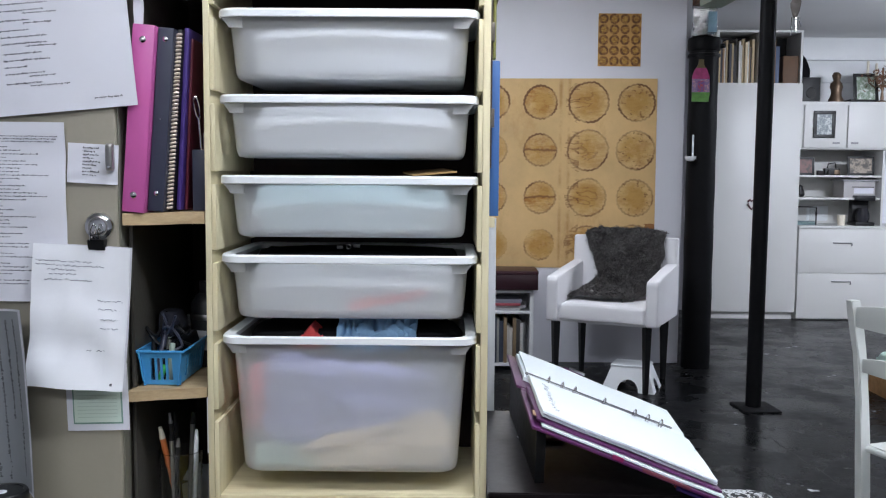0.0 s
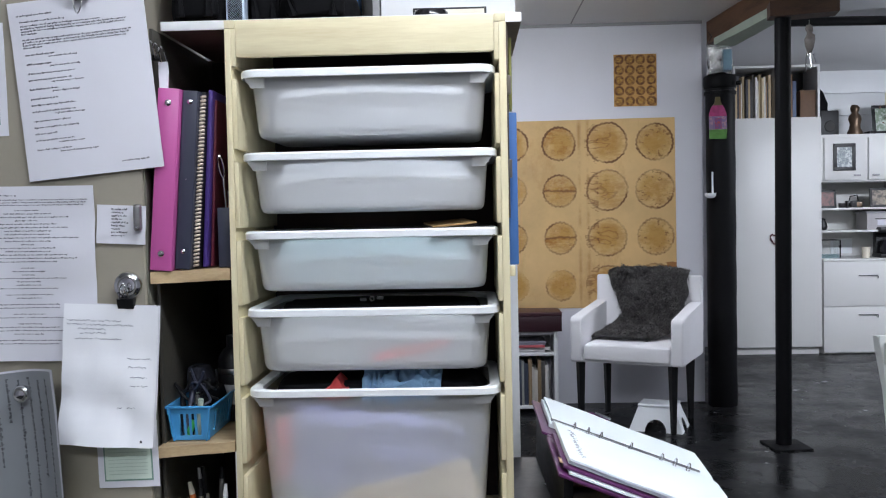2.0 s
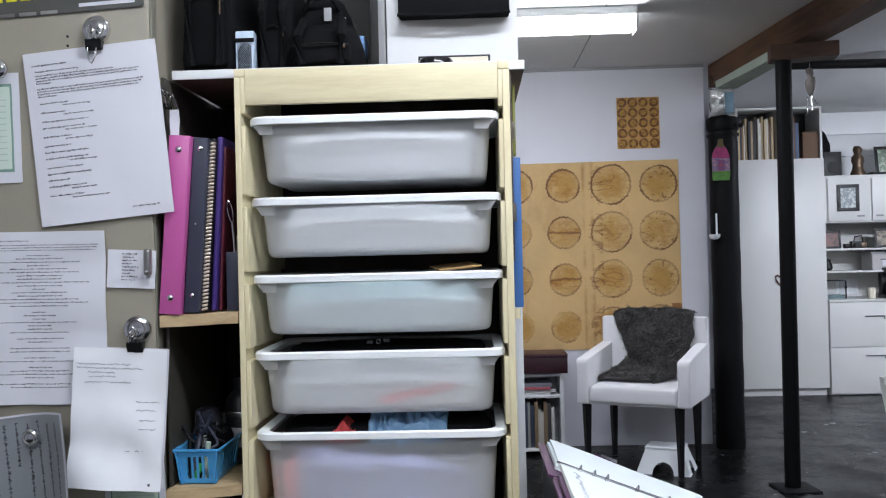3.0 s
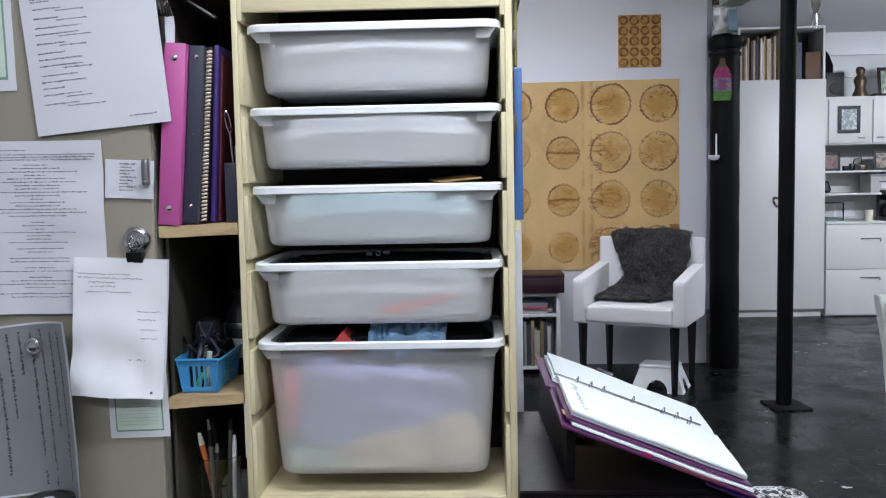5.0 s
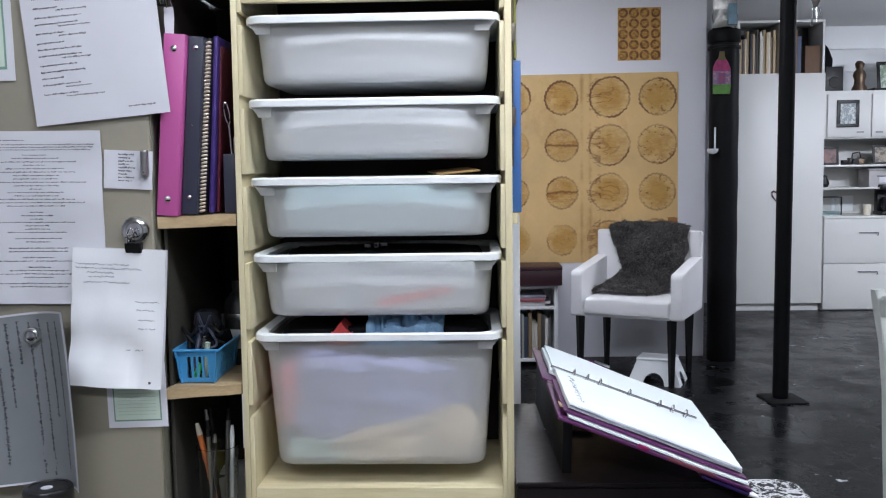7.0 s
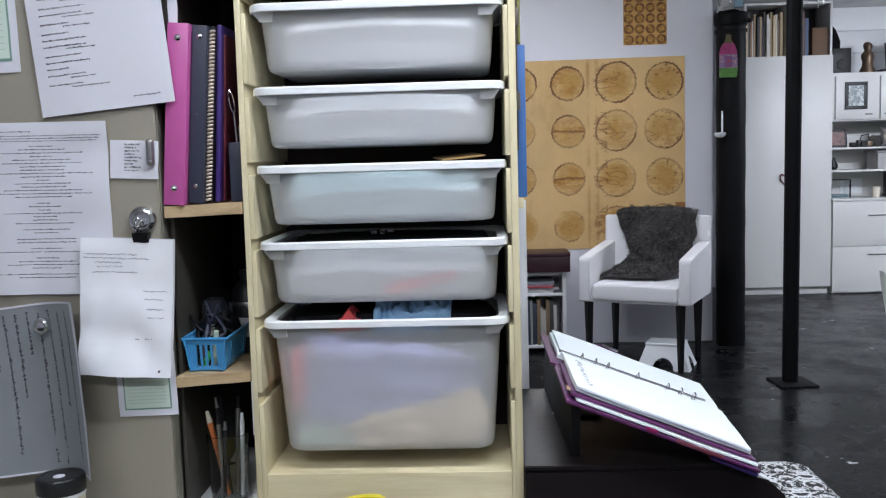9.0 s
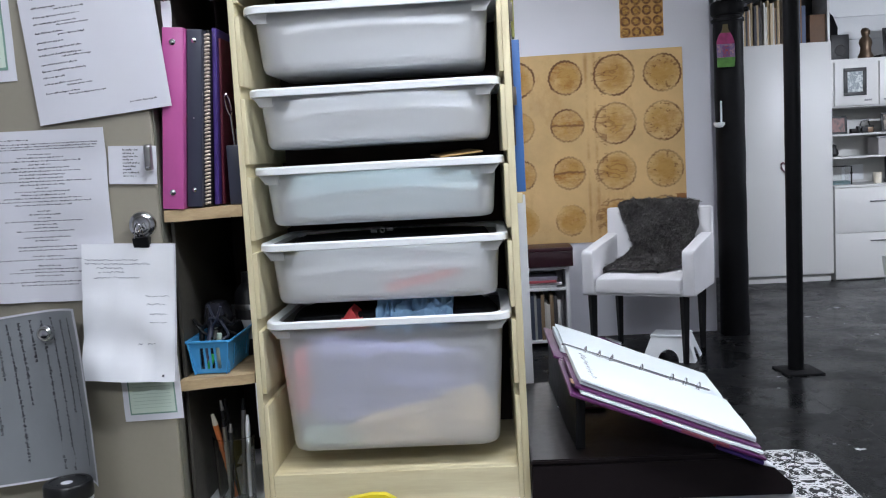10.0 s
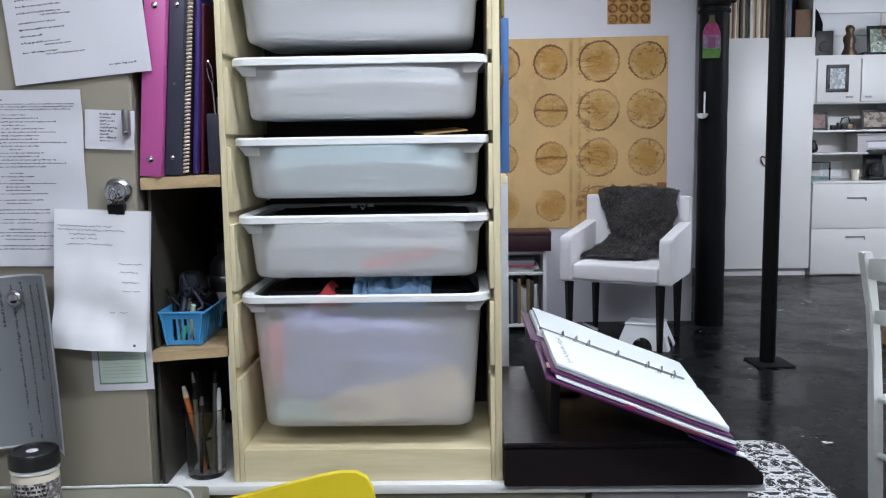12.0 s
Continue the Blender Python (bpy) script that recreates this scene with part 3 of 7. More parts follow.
C_WHITE, C_CREAM = cloth("white_cloth", (0.66, 0.69, 0.72)), cloth("cream_cloth", (0.70, 0.58, 0.40))
C_BLUEGREY, C_RED = surface("blue_grey_cloth", (0.33, 0.34, 0.56), 0.9, grain=45, vary=0.32, blotch=13, bump=0.3, distance=0.003, spec=0.12), cloth("red_cloth", (0.75, 0.10, 0.10))
C_DENIM, C_CYAN = cloth("light_denim", (0.26, 0.44, 0.64)), cloth("pale_cyan_cloth", (0.52, 0.66, 0.70))
C_GREEN, C_BLACK = cloth("grey_green_cloth", (0.40, 0.52, 0.42)), cloth("black_cloth", (0.012, 0.012, 0.014))
Y0, Y1 = CY - 0.112, CY + 0.10
lump("folded_linen", -0.319, 0.025, Y0 + 0.010, Y1, 1.443, 1.536, C_WHITE, "folded white linen inside a drawer", "linen", 0.004, seed=1)
lump("folded_linen", -0.319, 0.025, Y0 + 0.010, Y1, 1.319, 1.403, C_WHITE, "folded white linen inside a drawer", "linen", 0.004, seed=2)
lump("cyan_cloth", -0.319, 0.025, Y0 + 0.010, Y1, 1.191, 1.276, C_CYAN, "pale cyan cloth folded inside a drawer", "cloth", 0.005, seed=3)
lump("white_cloth", -0.318, 0.025, Y0 + 0.014, Y0 + 0.055, 1.059, 1.148, C_WHITE, "white cloth folded inside a drawer", "cloth", seed=5)
lump("black_jumper", -0.332, 0.038, Y0 + 0.058, Y1 + 0.02, 1.075, 1.162, C_BLACK, "black jumper folded inside a drawer", "clothes", 0.006, seed=15)
lump("red_ribbon", -0.150, -0.025, Y0 + 0.007, Y0 + 0.013, 1.077, 1.092, C_RED, "bright red fabric strip in a drawer", "fabric", 0.006, 6, 0.0, 0.011)
lump("blue_grey_jumper", -0.300, 0.012, Y0 + 0.006, Y1, 0.82, 0.992, C_BLUEGREY, "soft blue-grey jumper stuffed in the deep drawer", "clothes", 0.034, 7, -0.02)
lump("cream_blanket", -0.225, 0.012, Y0 - 0.004, Y0 + 0.03, 0.803, 0.880, C_CREAM, "cream wool blanket at the bottom of a drawer", "blanket", 0.030, 8, 0.030)
lump("green_shirt", -0.305, -0.20, Y0 + 0.004, Y0 + 0.03, 0.803, 0.842, C_GREEN, "grey-green shirt at the bottom of a drawer", "clothes", 0.018, 9)
lump("red_scarf", -0.328, -0.272, Y0 + 0.034, Y1, 0.85, 0.985, C_RED, "bright red scarf at the drawer's side", "clothes", 0.024, 10, 0.0, 0.0, 0.35)
lump("red_jersey", -0.246, -0.184, 1.50, 1.57, 1.0, 1.039, C_RED, "bright red jersey poking out of the drawer", "clothes", 0.008, 11, 0.0, 0.0, 0.9)
# Black mass added in place of the shade behind the deep drawer's rim.
lump("shade_filling", -0.333, 0.039, 1.505, Y1 + 0.02, 0.98, 1.029, C_BLACK, "black filling that stands for the shade inside the deep drawer", "clothes", 0.006, 18)


def make_denim():
    bm = bmesh.new()
    nx, ny = 56, 30
    g = []
    for i in range(nx + 1):
        row = []
        for j in range(ny + 1):
            u, v = i / nx, j / ny
            x = -0.172 + 0.132 * u
            w = u * 6 + 9 * v + 6.5 * noise.noise(Vector((u * 3.4, v * 2.6, 1.7)))
            z = 1.034 + 0.019 * abs(math.sin(w)) ** 0.6 + 0.014 * noise.noise(Vector((u * 6, v * 5, 3.3))) - 0.022 * (1 - v) ** 2 - 0.02 * max(0.0, 0.15 - u)
            row.append(bm.verts.new((x, 1.495 + 0.11 * v, z)))
        g.append(row)
    for i in range(nx):
        for j in range(ny):
            bm.faces.new((g[i][j], g[i + 1][j], g[i + 1][j + 1], g[i][j + 1]))
    r = bmesh.ops.extrude_face_region(bm, geom=bm.faces[:])
    bmesh.ops.translate(bm, verts=[v for v in r["geom"] if isinstance(v, bmesh.types.BMVert)], vec=(0, 0, -0.022))
    solo("folded_jeans", bm, C_DENIM, "folded light blue denim jeans in the deep drawer", "jeans", smooth=60)


make_denim()


def make_envelope():
    bm = box(-0.050, 0.022, 1.475, 1.62, 1.288, 1.2905)
    bmesh.ops.transform(bm, matrix=Matrix.Translation((-0.02, 1.5, 1.292)) @ pose(0, 0, 0, 2, -5, 9) @ Matrix.Translation((0.02, -1.5, -1.29)), verts=bm.verts)
    solo("kraft_envelope", bm, M_KRAFT, "brown kraft envelope lying over a drawer's rim", "envelope")


make_envelope()


M_OLDKEY = surface("dull_key_metal", (0.03, 0.03, 0.03), 0.45, 0.8, grain=200, vary=0.1)


def make_keys():
    k = thing("key_ring", (-0.135, 1.46, 1.166), "small steel keys on a ring over the drawer", "keys")
    part("ring", tube([(-0.149 + 0.0035 * math.cos(a), 1.476, 1.172 + 0.0035 * math.sin(a)) for a in [i * math.pi / 8 for i in range(16)]], 0.0012, 6, closed=True), M_OLDKEY, k)
    part("key", box(-0.141, -0.130, 1.472, 1.4745, 1.171, 1.176, 0.001), M_OLDKEY, k)
    part("key", box(-0.168, -0.158, 1.472, 1.4745, 1.169, 1.174, 0.001), M_OLDKEY, k)


make_keys()

# ---- beige metal cabinet with papers ----
cab = thing("metal_cabinet", (-0.9, 1.55, TOP), "beige enamelled metal cabinet covered with papers on magnets", "cabinet")
part("side_sheet", box(-1.35, -0.4995, 1.41, 1.425, TOP, 2.3, 0.006, seg=3), M_BEIGE, cab)
part("body", box(-1.349, -0.5025, 1.4255, 1.80, TOP, 2.3, 0.004), M_BEIGE, cab)
# The fold turns from the light: its shade is a darker beige.
part("edge_fold", box(-0.4993, -0.4967, 1.4135, 1.44, TOP, 2.3, 0.002), surface("shaded_fold_enamel", (0.20, 0.19, 0.155), 0.45, grain=150, vary=0.05), cab)
for x, z in ((-0.632, 1.679), (-0.632, 1.664)):
    part("screw_hole", rod((x, 1.4101, z), (x, 1.409, z), 0.0022, seg=10), M_BLACK, cab)


def paper(name, f, label, rows=(), height=0.008, seed=1, material=None, ink=None, upright=False, word=0.05):
    p = thing(name, f(0.5, 0.0, 0.0), label, "paper")
    part("sheet", sheet(f), material or M_PAPER, p, smooth=60)
    if rows:
        tagged(part("print", print_lines(f, rows, height, seed, upright, word), ink or M_INK, p, smooth=0), kind="stuff")
    return p


f1 = sheet_point(-0.691, -0.475, 1.382, 1.661, 1.4055, 5.3, bulge=0.004, seed=1.5)
rows1 = [(0.06, 0.32, 0.92), (0.08, 0.40, 0.885)]
for v, ends in ((0.862, 0.66), (0.847, 0.86), (0.832, 0.84), (0.817, 0.2)):
    rows1.append((0.08, ends, v))
for v, ends in ((0.785, 0.88), (0.77, 0.86), (0.755, 0.84), (0.74, 0.22)):
    rows1.append((0.08, ends, v))
vv, rnd1 = 0.70, random.Random(4)
while vv > 0.13:
    rows1.append((0.09, 0.09 + rnd1.uniform(0.16, 0.36), vv))
    if rnd1.random() < 0.55:
        rows1.append((0.26, 0.30 + rnd1.uniform(0.14, 0.24), vv - 0.017))
        vv -= 0.017
    vv -= 0.036
rows1 += [(0.70, 0.90, 0.055)]
paper("typed_list", f1, "white sheet of typed notes hung by a clip", rows1, 0.0078, 2)

f2 = sheet_point(-0.793, -0.577, 1.089, 1.366, 1.4075, -0.4, bulge=0.009, seed=4.2)
rows2, rnd2 = [(0.12, 0.42, 0.945), (0.12, 0.96, 0.92), (0.12, 0.94, 0.905), (0.12, 0.92, 0.89)], random.Random(8)
vv = 0.86
while vv > 0.08:
    half = rnd2.choice((0.05, 0.09, 0.12, 0.17, 0.22, 0.30, 0.38))
    rows2.append((0.5 - half, 0.5 + half, vv))
    vv -= 0.0195 if rnd2.random() < 0.75 else 0.036
paper("typed_poem_sheet", f2, "white crumpled sheet with centred typed lines", rows2, 0.0056, 3)

f3 = sheet_point(-0.631, -0.481, 0.957, 1.177, 1.397, -3.0, curl=lambda u, v: 0.016 * (1 - v) ** 1.5 + 0.0036 * math.sin(13 * v + 3 * u) * (1 - v), bulge=0.010, seed=7.7)
pad = paper("note_pad", f3, "white note pad with faint handwriting hanging from a clip", (), material=surface("pad_paper", (0.84, 0.85, 0.89), 0.6, grain=30, vary=0.02, blotch=6, bump=0.04))
rows3 = [(0.04, 0.62, 0.885), (0.04, 0.74, 0.855), (0.16, 0.48, 0.825), (0.18, 0.46, 0.795), (0.12, 0.62, 0.755), (0.66, 0.94, 0.62), (0.70, 0.92, 0.56), (0.72, 0.93, 0.49), (0.73, 0.92, 0.43), (0.6, 0.8, 0.27)]


def scribble(f, rows, size=0.012, seed=3):
    """Cursive looking strokes along the rows."""
    rnd, bm = random.Random(seed), bmesh.new()
    for u0, u1, v in rows:
        u, last = u0, None
        while u < u1:
            p = (u, v + rnd.choice((-0.5, 0.6, 0.3, -0.3, 1.0)) * size * 0.6)
            if last and rnd.random() > 0.16:
                d = Vector((p[0] - last[0], p[1] - last[1], 0)).normalized() * 0.0021
                q = [f(last[0] - d.y, last[1] + d.x, 0.0012), f(p[0] - d.y, p[1] + d.x, 0.0012), f(p[0] + d.y, p[1] - d.x, 0.0012), f(last[0] + d.y, last[1] - d.x, 0.0012)]
                bm.faces.new([bm.verts.new(x) for x in q])
            last = p
            u += rnd.uniform(0.006, 0.016)
    return bm


tagged(part("handwriting", scribble(f3, rows3), M_PENCIL, pad, "faint blue-grey handwriting", smooth=0), kind="stuff")
f3b = sheet_point(-0.628, -0.480, 0.9585, 1.178, 1.401, -3.0, curl=lambda u, v: 0.013 * (1 - v) ** 1.5, bulge=0.004, seed=7.7)
part("under_sheet", sheet(f3b), M_PAPER, pad)
hole = bmesh.new()
strip(hole, f3, 0.865, 0.89, 0.035, 0.052)
part("punched_hole", hole, M_INK, pad, smooth=0)

f4 = sheet_point(-0.574, -0.496, 1.272, 1.333, 1.4075, -3.0, bulge=0.003, seed=2.1)
paper("index_card", f4, "small white card with a typed list under a clip", [(0.3, 0.3 + w, 0.88 - 0.085 * i) for i, w in enumerate((0.34, 0.24, 0.30, 0.22, 0.34, 0.3, 0.2, 0.36, 0.26))], 0.035, 6, word=0.12)


def bordered(name, x0, x1, z0, z1, turn, label, seed):
    f = sheet_point(x0, x1, z0, z1, 1.4085, turn, bulge=0.003, seed=seed)
    p = paper(name, f, label)
    for k, (mat, m, off) in enumerate(((M_GREEN_INK, 0.10, 0.0012), (M_GREEN_PAPER, 0.125, 0.0018))):
        bm = bmesh.new()
        for i in range(10):
            a, b = m + (1 - 2 * m) * i / 10, m + (1 - 2 * m) * (i + 1) / 10
            strip(bm, f, m, 1 - m, a, b, off, 8)
        bmesh.ops.remove_doubles(bm, verts=bm.verts[:], dist=1e-5)
        part("border" if k == 0 else "field", bm, mat, p, smooth=60)
    bm = bmesh.new()
    for i in range(11):
        strip(bm, f, 0.18, 0.82, 0.2 + 0.055 * i, 0.2 + 0.055 * i + 0.01, 0.0024, 8)
    tagged(part("print", bm, surface("pale_print", (0.45, 0.55, 0.48), 0.8), p, smooth=0), kind="stuff")


bordered("green_card", -0.586, -0.488, 0.884, 0.99, 1.5, "pale green card with a white edge under the note pad", 3.0)
bordered("green_note", -0.83, -0.711, 1.445, 1.622, 1.0, "pale green lined note with a white border", 5.0)

f5 = sheet_point(-0.8225, -0.6055, 0.800, 1.074, 1.402, 6.5, curl=lambda u, v: 0.03 * max(0, u - 0.55) ** 2 * (2.1 + 0.6 * (1 - v)) / 0.2 + 0.022 * (1 - v) ** 2, bulge=0.004, seed=9.1)
grey = paper("laminated_sheet", f5, "grey laminated sheet with sideways print curling off the cabinet", [((0.30, 0.62, 0.12, 0.45, 0.70, 0.05, 0.04, 0.38, 0.08)[i], 0.955 - 0.012 * (i % 2), 0.14 + 0.09 * i) for i in range(9)], 0.019, 9, M_GREY_SHEET, ink=plain("dark_print", (0.06, 0.06, 0.07), 0.6), upright=True, word=0.040)
edge = bmesh.new()
for i in range(24):
    strip(edge, f5, 0.962, 1.0, i / 24, (i + 1) / 24, 0.0018, 1)
for i in range(24):
    strip(edge, f5, i / 24, (i + 1) / 24, 0.0, 0.012, 0.0018, 1)
for i in range(24):
    strip(edge, f5, i / 24, (i + 1) / 24, 0.988, 1.0, 0.0018, 1)
part("white_margin", edge, M_PAPER, grey, "white uncoated margin")

sign = thing("printed_sign", (-0.64, 1.405, 1.74), "dark grey printed sign with large yellow lettering", "sign")
fs = sheet_point(-0.86, -0.509, 1.714, 1.86, 1.4075, 3.0, bulge=0.001, seed=11)
part("panel", sheet(fs), surface("charcoal_print", (0.075, 0.075, 0.07), 0.5, grain=40, vary=0.05), sign)
bm = bmesh.new()
for k in range(9):
    strip(bm, fs, 0.10 + 0.066 * k, 0.15 + 0.066 * k, 0.17, 0.36, 0.0012, 2)
part("yellow_mark", bm, plain("yellow_print", (0.72, 0.66, 0.02), 0.5), sign, "row of bold yellow bars", smooth=0)
bm = bmesh.new()
for k in range(2):
    strip(bm, fs, 0.70, 0.96, 0.05 + 0.12 * k, 0.09 + 0.12 * k, 0.0012, 2)
part("white_mark", bm, M_PAPER, sign, "small white bars", smooth=0)
bm = bmesh.new()
for k in range(6):
    strip(bm, fs, 0.02 + 0.10 * k, 0.10 + 0.10 * k, 0.0, 0.04, 0.0012, 2)
part("pale_band", bm, M_STEEL, sign, smooth=0)


def make_magnet_clip(x, z, clip=True, size=0.0225, hanging=False):
    m = thing("magnet_clip" if clip else "round_magnet", (x, 1.408, z), "round chrome magnet" + (" with a black spring clip" if clip else " on a grey sheet"), "magnet")
    prof = [(0, 0.010), (size * 0.35, 0.010), (size * 0.7, 0.009), (size * 0.93, 0.006), (size, 0.002), (size, 0.0), (0, 0.0)]
    ob = part("disc", lathe(prof, (0, 0, 0)), M_CHROME, m)
    ob.matrix_basis = pose(x, 1.4085 if clip else 1.390, z, 90)
    ring = part("bevel_ring", tube([(size * 0.62 * math.cos(a), size * 0.62 * math.sin(a), 0.0095) for a in [i * math.pi / 14 for i in range(28)]], 0.0014, 6, closed=True), M_STEEL, m)
    ring.matrix_basis = ob.matrix_basis
    if clip:
        part("hook", tube([(x, 1.399, z - 0.002), (x, 1.389, z - 0.004), (x, 1.384, z - 0.010), (x, 1.388, z - 0.016)], 0.002, 8), M_CHROME, m)
        bm = bmesh.new()
        zc = z - 0.022
        tri = [(1.388, zc + 0.003), (1.4045, zc + 0.003), (1.398, zc - 0.014), (1.392, zc - 0.014)]
        a = [bm.verts.new((x - 0.013, p, q)) for p, q in tri]
        b = [bm.verts.new((x + 0.013, p, q)) for p, q in tri]
        for k in range(4):
            bm.faces.new((a[k], a[(k + 1) % 4], b[(k + 1) % 4], b[k]))
        bm.faces.new(a), bm.faces.new(b[::-1])
        bmesh.ops.bevel(bm, geom=bm.edges[:], offset=0.001, segments=2, affect="EDGES")
        part("spring_clip", bm, M_BLACK, m, "black spring clip")
        for s, y in ((1, 1.386), (-1, 1.3855))[:2 if hanging else 1]:
            base = zc - 0.012 if s < 0 else zc + 0.002
            pts = [(x - 0.007, y, base), (x - 0.006, y - 0.002, base + s * 0.012), (x - 0.003, y - 0.003, base + s * 0.022), (x, y - 0.003, base + s * 0.025), (x + 0.003, y - 0.003, base + s * 0.022), (x + 0.006, y - 0.002, base + s * 0.012), (x + 0.007, y, base)]
            part("wire_handle", tube(pts, 0.001, 6), M_CHROME, m)


make_magnet_clip(-0.583, 1.688, hanging=True)
make_magnet_clip(-0.527, 1.206)
make_magnet_clip(-0.695, 1.040, False, 0.014)
make_magnet_clip(-0.738, 1.626, False, 0.017)


def make_flat_clip():
    c = thing("flat_magnet_clip", (-0.506, 1.405, 1.312), "narrow brushed steel magnet clip", "clip")
    part("bar", box(-0.512, -0.5, 1.394, 1.4065, 1.292, 1.334, 0.005, seg=4), M_STEEL, c)
    part("rivet", lathe([(0.003, 0), (0.002, 0.0015), (0, 0.002)], (0, 0, 0), 12), M_CHROME, c).matrix_basis = pose(-0.506, 1.394, 1.298, 90)


make_flat_clip()

# ---- jar and cable on the pedestal ----


def make_jar():
    fat = 0.87
    j = thing("paint_jar", (-0.649, 1.32, 0.722), "white jar with black lid and dark splashed label", "jar")
    c = (-0.649, 1.32, 0.722)
    part("body", lathe([(r * fat, z * 0.93) for r, z in [(0, 0), (0.037, 0), (0.040, 0.004), (0.040, 0.062), (0.038, 0.067), (0, 0.067)]], c, 40), M_CREAM, j, "cream jar body")
    part("label_band", lathe([(r * fat, z * 0.93) for r, z in [(0.0404, 0.006), (0.0408, 0.006), (0.0408, 0.054), (0.0404, 0.054)]], c, 40), speckle("jar_label", (0.62, 0.60, 0.58), (0.06, 0.05, 0.06), 60), j, "pale label with dark splashes")
    rnd = random.Random(3)
    bm = bmesh.new()
    for row, z in enumerate((0.043, 0.036, 0.029, 0.022)):
        a = radians(-118)
        while a < radians(-40):
            w = rnd.uniform(0.05, 0.2)
            n = 4
            lo = [bm.verts.new((c[0] + 0.0412 * fat * math.cos(a + w * k / n), c[1] + 0.0412 * fat * math.sin(a + w * k / n), c[2] + z)) for k in range(n + 1)]
            hi = [bm.verts.new((v.co.x, v.co.y, c[2] + z + 0.0035)) for v in lo]
            for k in range(n):
                bm.faces.new((lo[k], lo[k + 1], hi[k + 1], hi[k]))
            a += w + 0.06
    tagged(part("print", bm, M_BLACK, j, "dark unreadable print", smooth=0), kind="stuff")
    part("neck_ring", lathe([(r * fat, z * 0.93) for r, z in [(0.039, 0.067), (0.0415, 0.068), (0.0415, 0.074), (0.039, 0.075)]], c, 40), M_WHITE, j)
    lid = [(0, 0.075), (0.0425, 0.075), (0.0435, 0.077), (0.0435, 0.098), (0.041, 0.1015), (0.034, 0.102), (0.033, 0.1005), (0, 0.1005)]
    part("lid", lathe([(r * fat, z * 0.93) for r, z in lid], c, 48), surface("black_plastic", (0.010, 0.010, 0.011), 0.3, grain=200, vary=0.1), j, "black plastic lid")
    part("sticker", lathe([(0, 0.0942), (0.009, 0.0942), (0.009, 0.0937)], (c[0], c[1] - 0.005, c[2]), 20), M_PAPER, j)


make_jar()
solo("white_cable", tube([(-1.3, 1.395, 0.7245), (-0.78, 1.398, 0.7245), (-0.62, 1.395, 0.7255), (-0.54, 1.40, 0.7255), (-0.48, 1.402, 0.7255), (-0.455, 1.398, 0.7255), (-0.428, 1.375, 0.7255), (-0.416, 1.35, 0.7255), (-0.413, 1.335, 0.7255), (-0.42, 1.31, 0.7252), (-0.44, 1.27, 0.7252)], 0.0024, 8), M_RIM, "thin white cable lying on the pedestal", "cable")

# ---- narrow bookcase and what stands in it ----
# Near-black brown carries the shade of the depths behind shelves and drawers.
M_SHADED_BACK = surface("shaded_brown_back", (0.026, 0.016, 0.015), 0.7, grain=60, vary=0.2, spec=0.2)
bc = thing("open_bookcase", (-0.43, 1.6, TOP), "narrow bookcase with raw wooden shelves, its recess coloured dark for shade", "bookcase")
part("back_panel", box(-0.4927, 0.0572, 1.7838, 1.7995, TOP, 1.619), M_SHADED_BACK, bc)
# Olive enamel darkened in its colour for the shade in the recess.
M_OLIVE_SHADED = surface("shaded_olive_enamel", (0.052, 0.048, 0.040), 0.5, grain=150, vary=0.08, blotch=3.0, bump=0.05)
part("side_panel", box(-0.4929, -0.4873, 1.4405, 1.7836, TOP, 1.6145, 0.001), M_OLIVE_SHADED, bc)
# Unseen strip added to keep light from leaking in behind the frame.
part("side_light_stop", box(0.0575, 0.074, 1.756, 1.80, TOP, 1.6153), M_DARK, bc)
part("frame_back", box(-0.373, 0.074, 1.7402, 1.7555, TOP, 1.6153), M_SHADED_BACK, bc)


def plank(z0, z1, seed):
    """Rough shelf whose front is sawn at a slant."""
    bm = box(-0.4925, -0.3762, 1.4495, 1.72, z0, z1)
    bmesh.ops.subdivide_edges(bm, edges=bm.edges[:], cuts=6, use_grid_fill=True)
    for v in bm.verts:
        if v.co.y < 1.45:
            v.co.y -= 0.040 * (-0.3762 - v.co.x) / 0.1163
        elif v.co.x < -0.4871:
            v.co.x = -0.4871
        v.co.z += 0.0016 * noise.noise(Vector((v.co.x * 14, v.co.y * 9, seed)))
        v.co.y += 0.0012 * noise.noise(Vector((v.co.x * 30, v.co.z * 60, seed + 4)))
    part("shelf", bm, M_PLANK, bc, "rough sawn wooden shelf")


plank(1.2085, 1.2275, 1.0)
plank(0.929, 0.9455, 5.0)
tsb = thing("top_shelf_board", (-0.19, 1.6, 1.615), "shelf board with a white front edge over the frame", "shelf")
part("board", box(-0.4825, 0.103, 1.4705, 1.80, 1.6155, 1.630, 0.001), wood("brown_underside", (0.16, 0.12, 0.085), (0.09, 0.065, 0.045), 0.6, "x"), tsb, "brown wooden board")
part("edge_band", box(-0.4825, 0.1032, 1.4662, 1.4702, 1.6152, 1.6302, 0.001), M_WHITE, tsb, "white edge band")

Z1 = 1.2285


def lean(bm, x, degrees):
    bmesh.ops.transform(bm, matrix=Matrix.Translation((x, 0, Z1)) @ pose(0, 0, 0, 0, degrees, 0) @ Matrix.Translation((-x, 0, -Z1)), verts=bm.verts)
    return bm


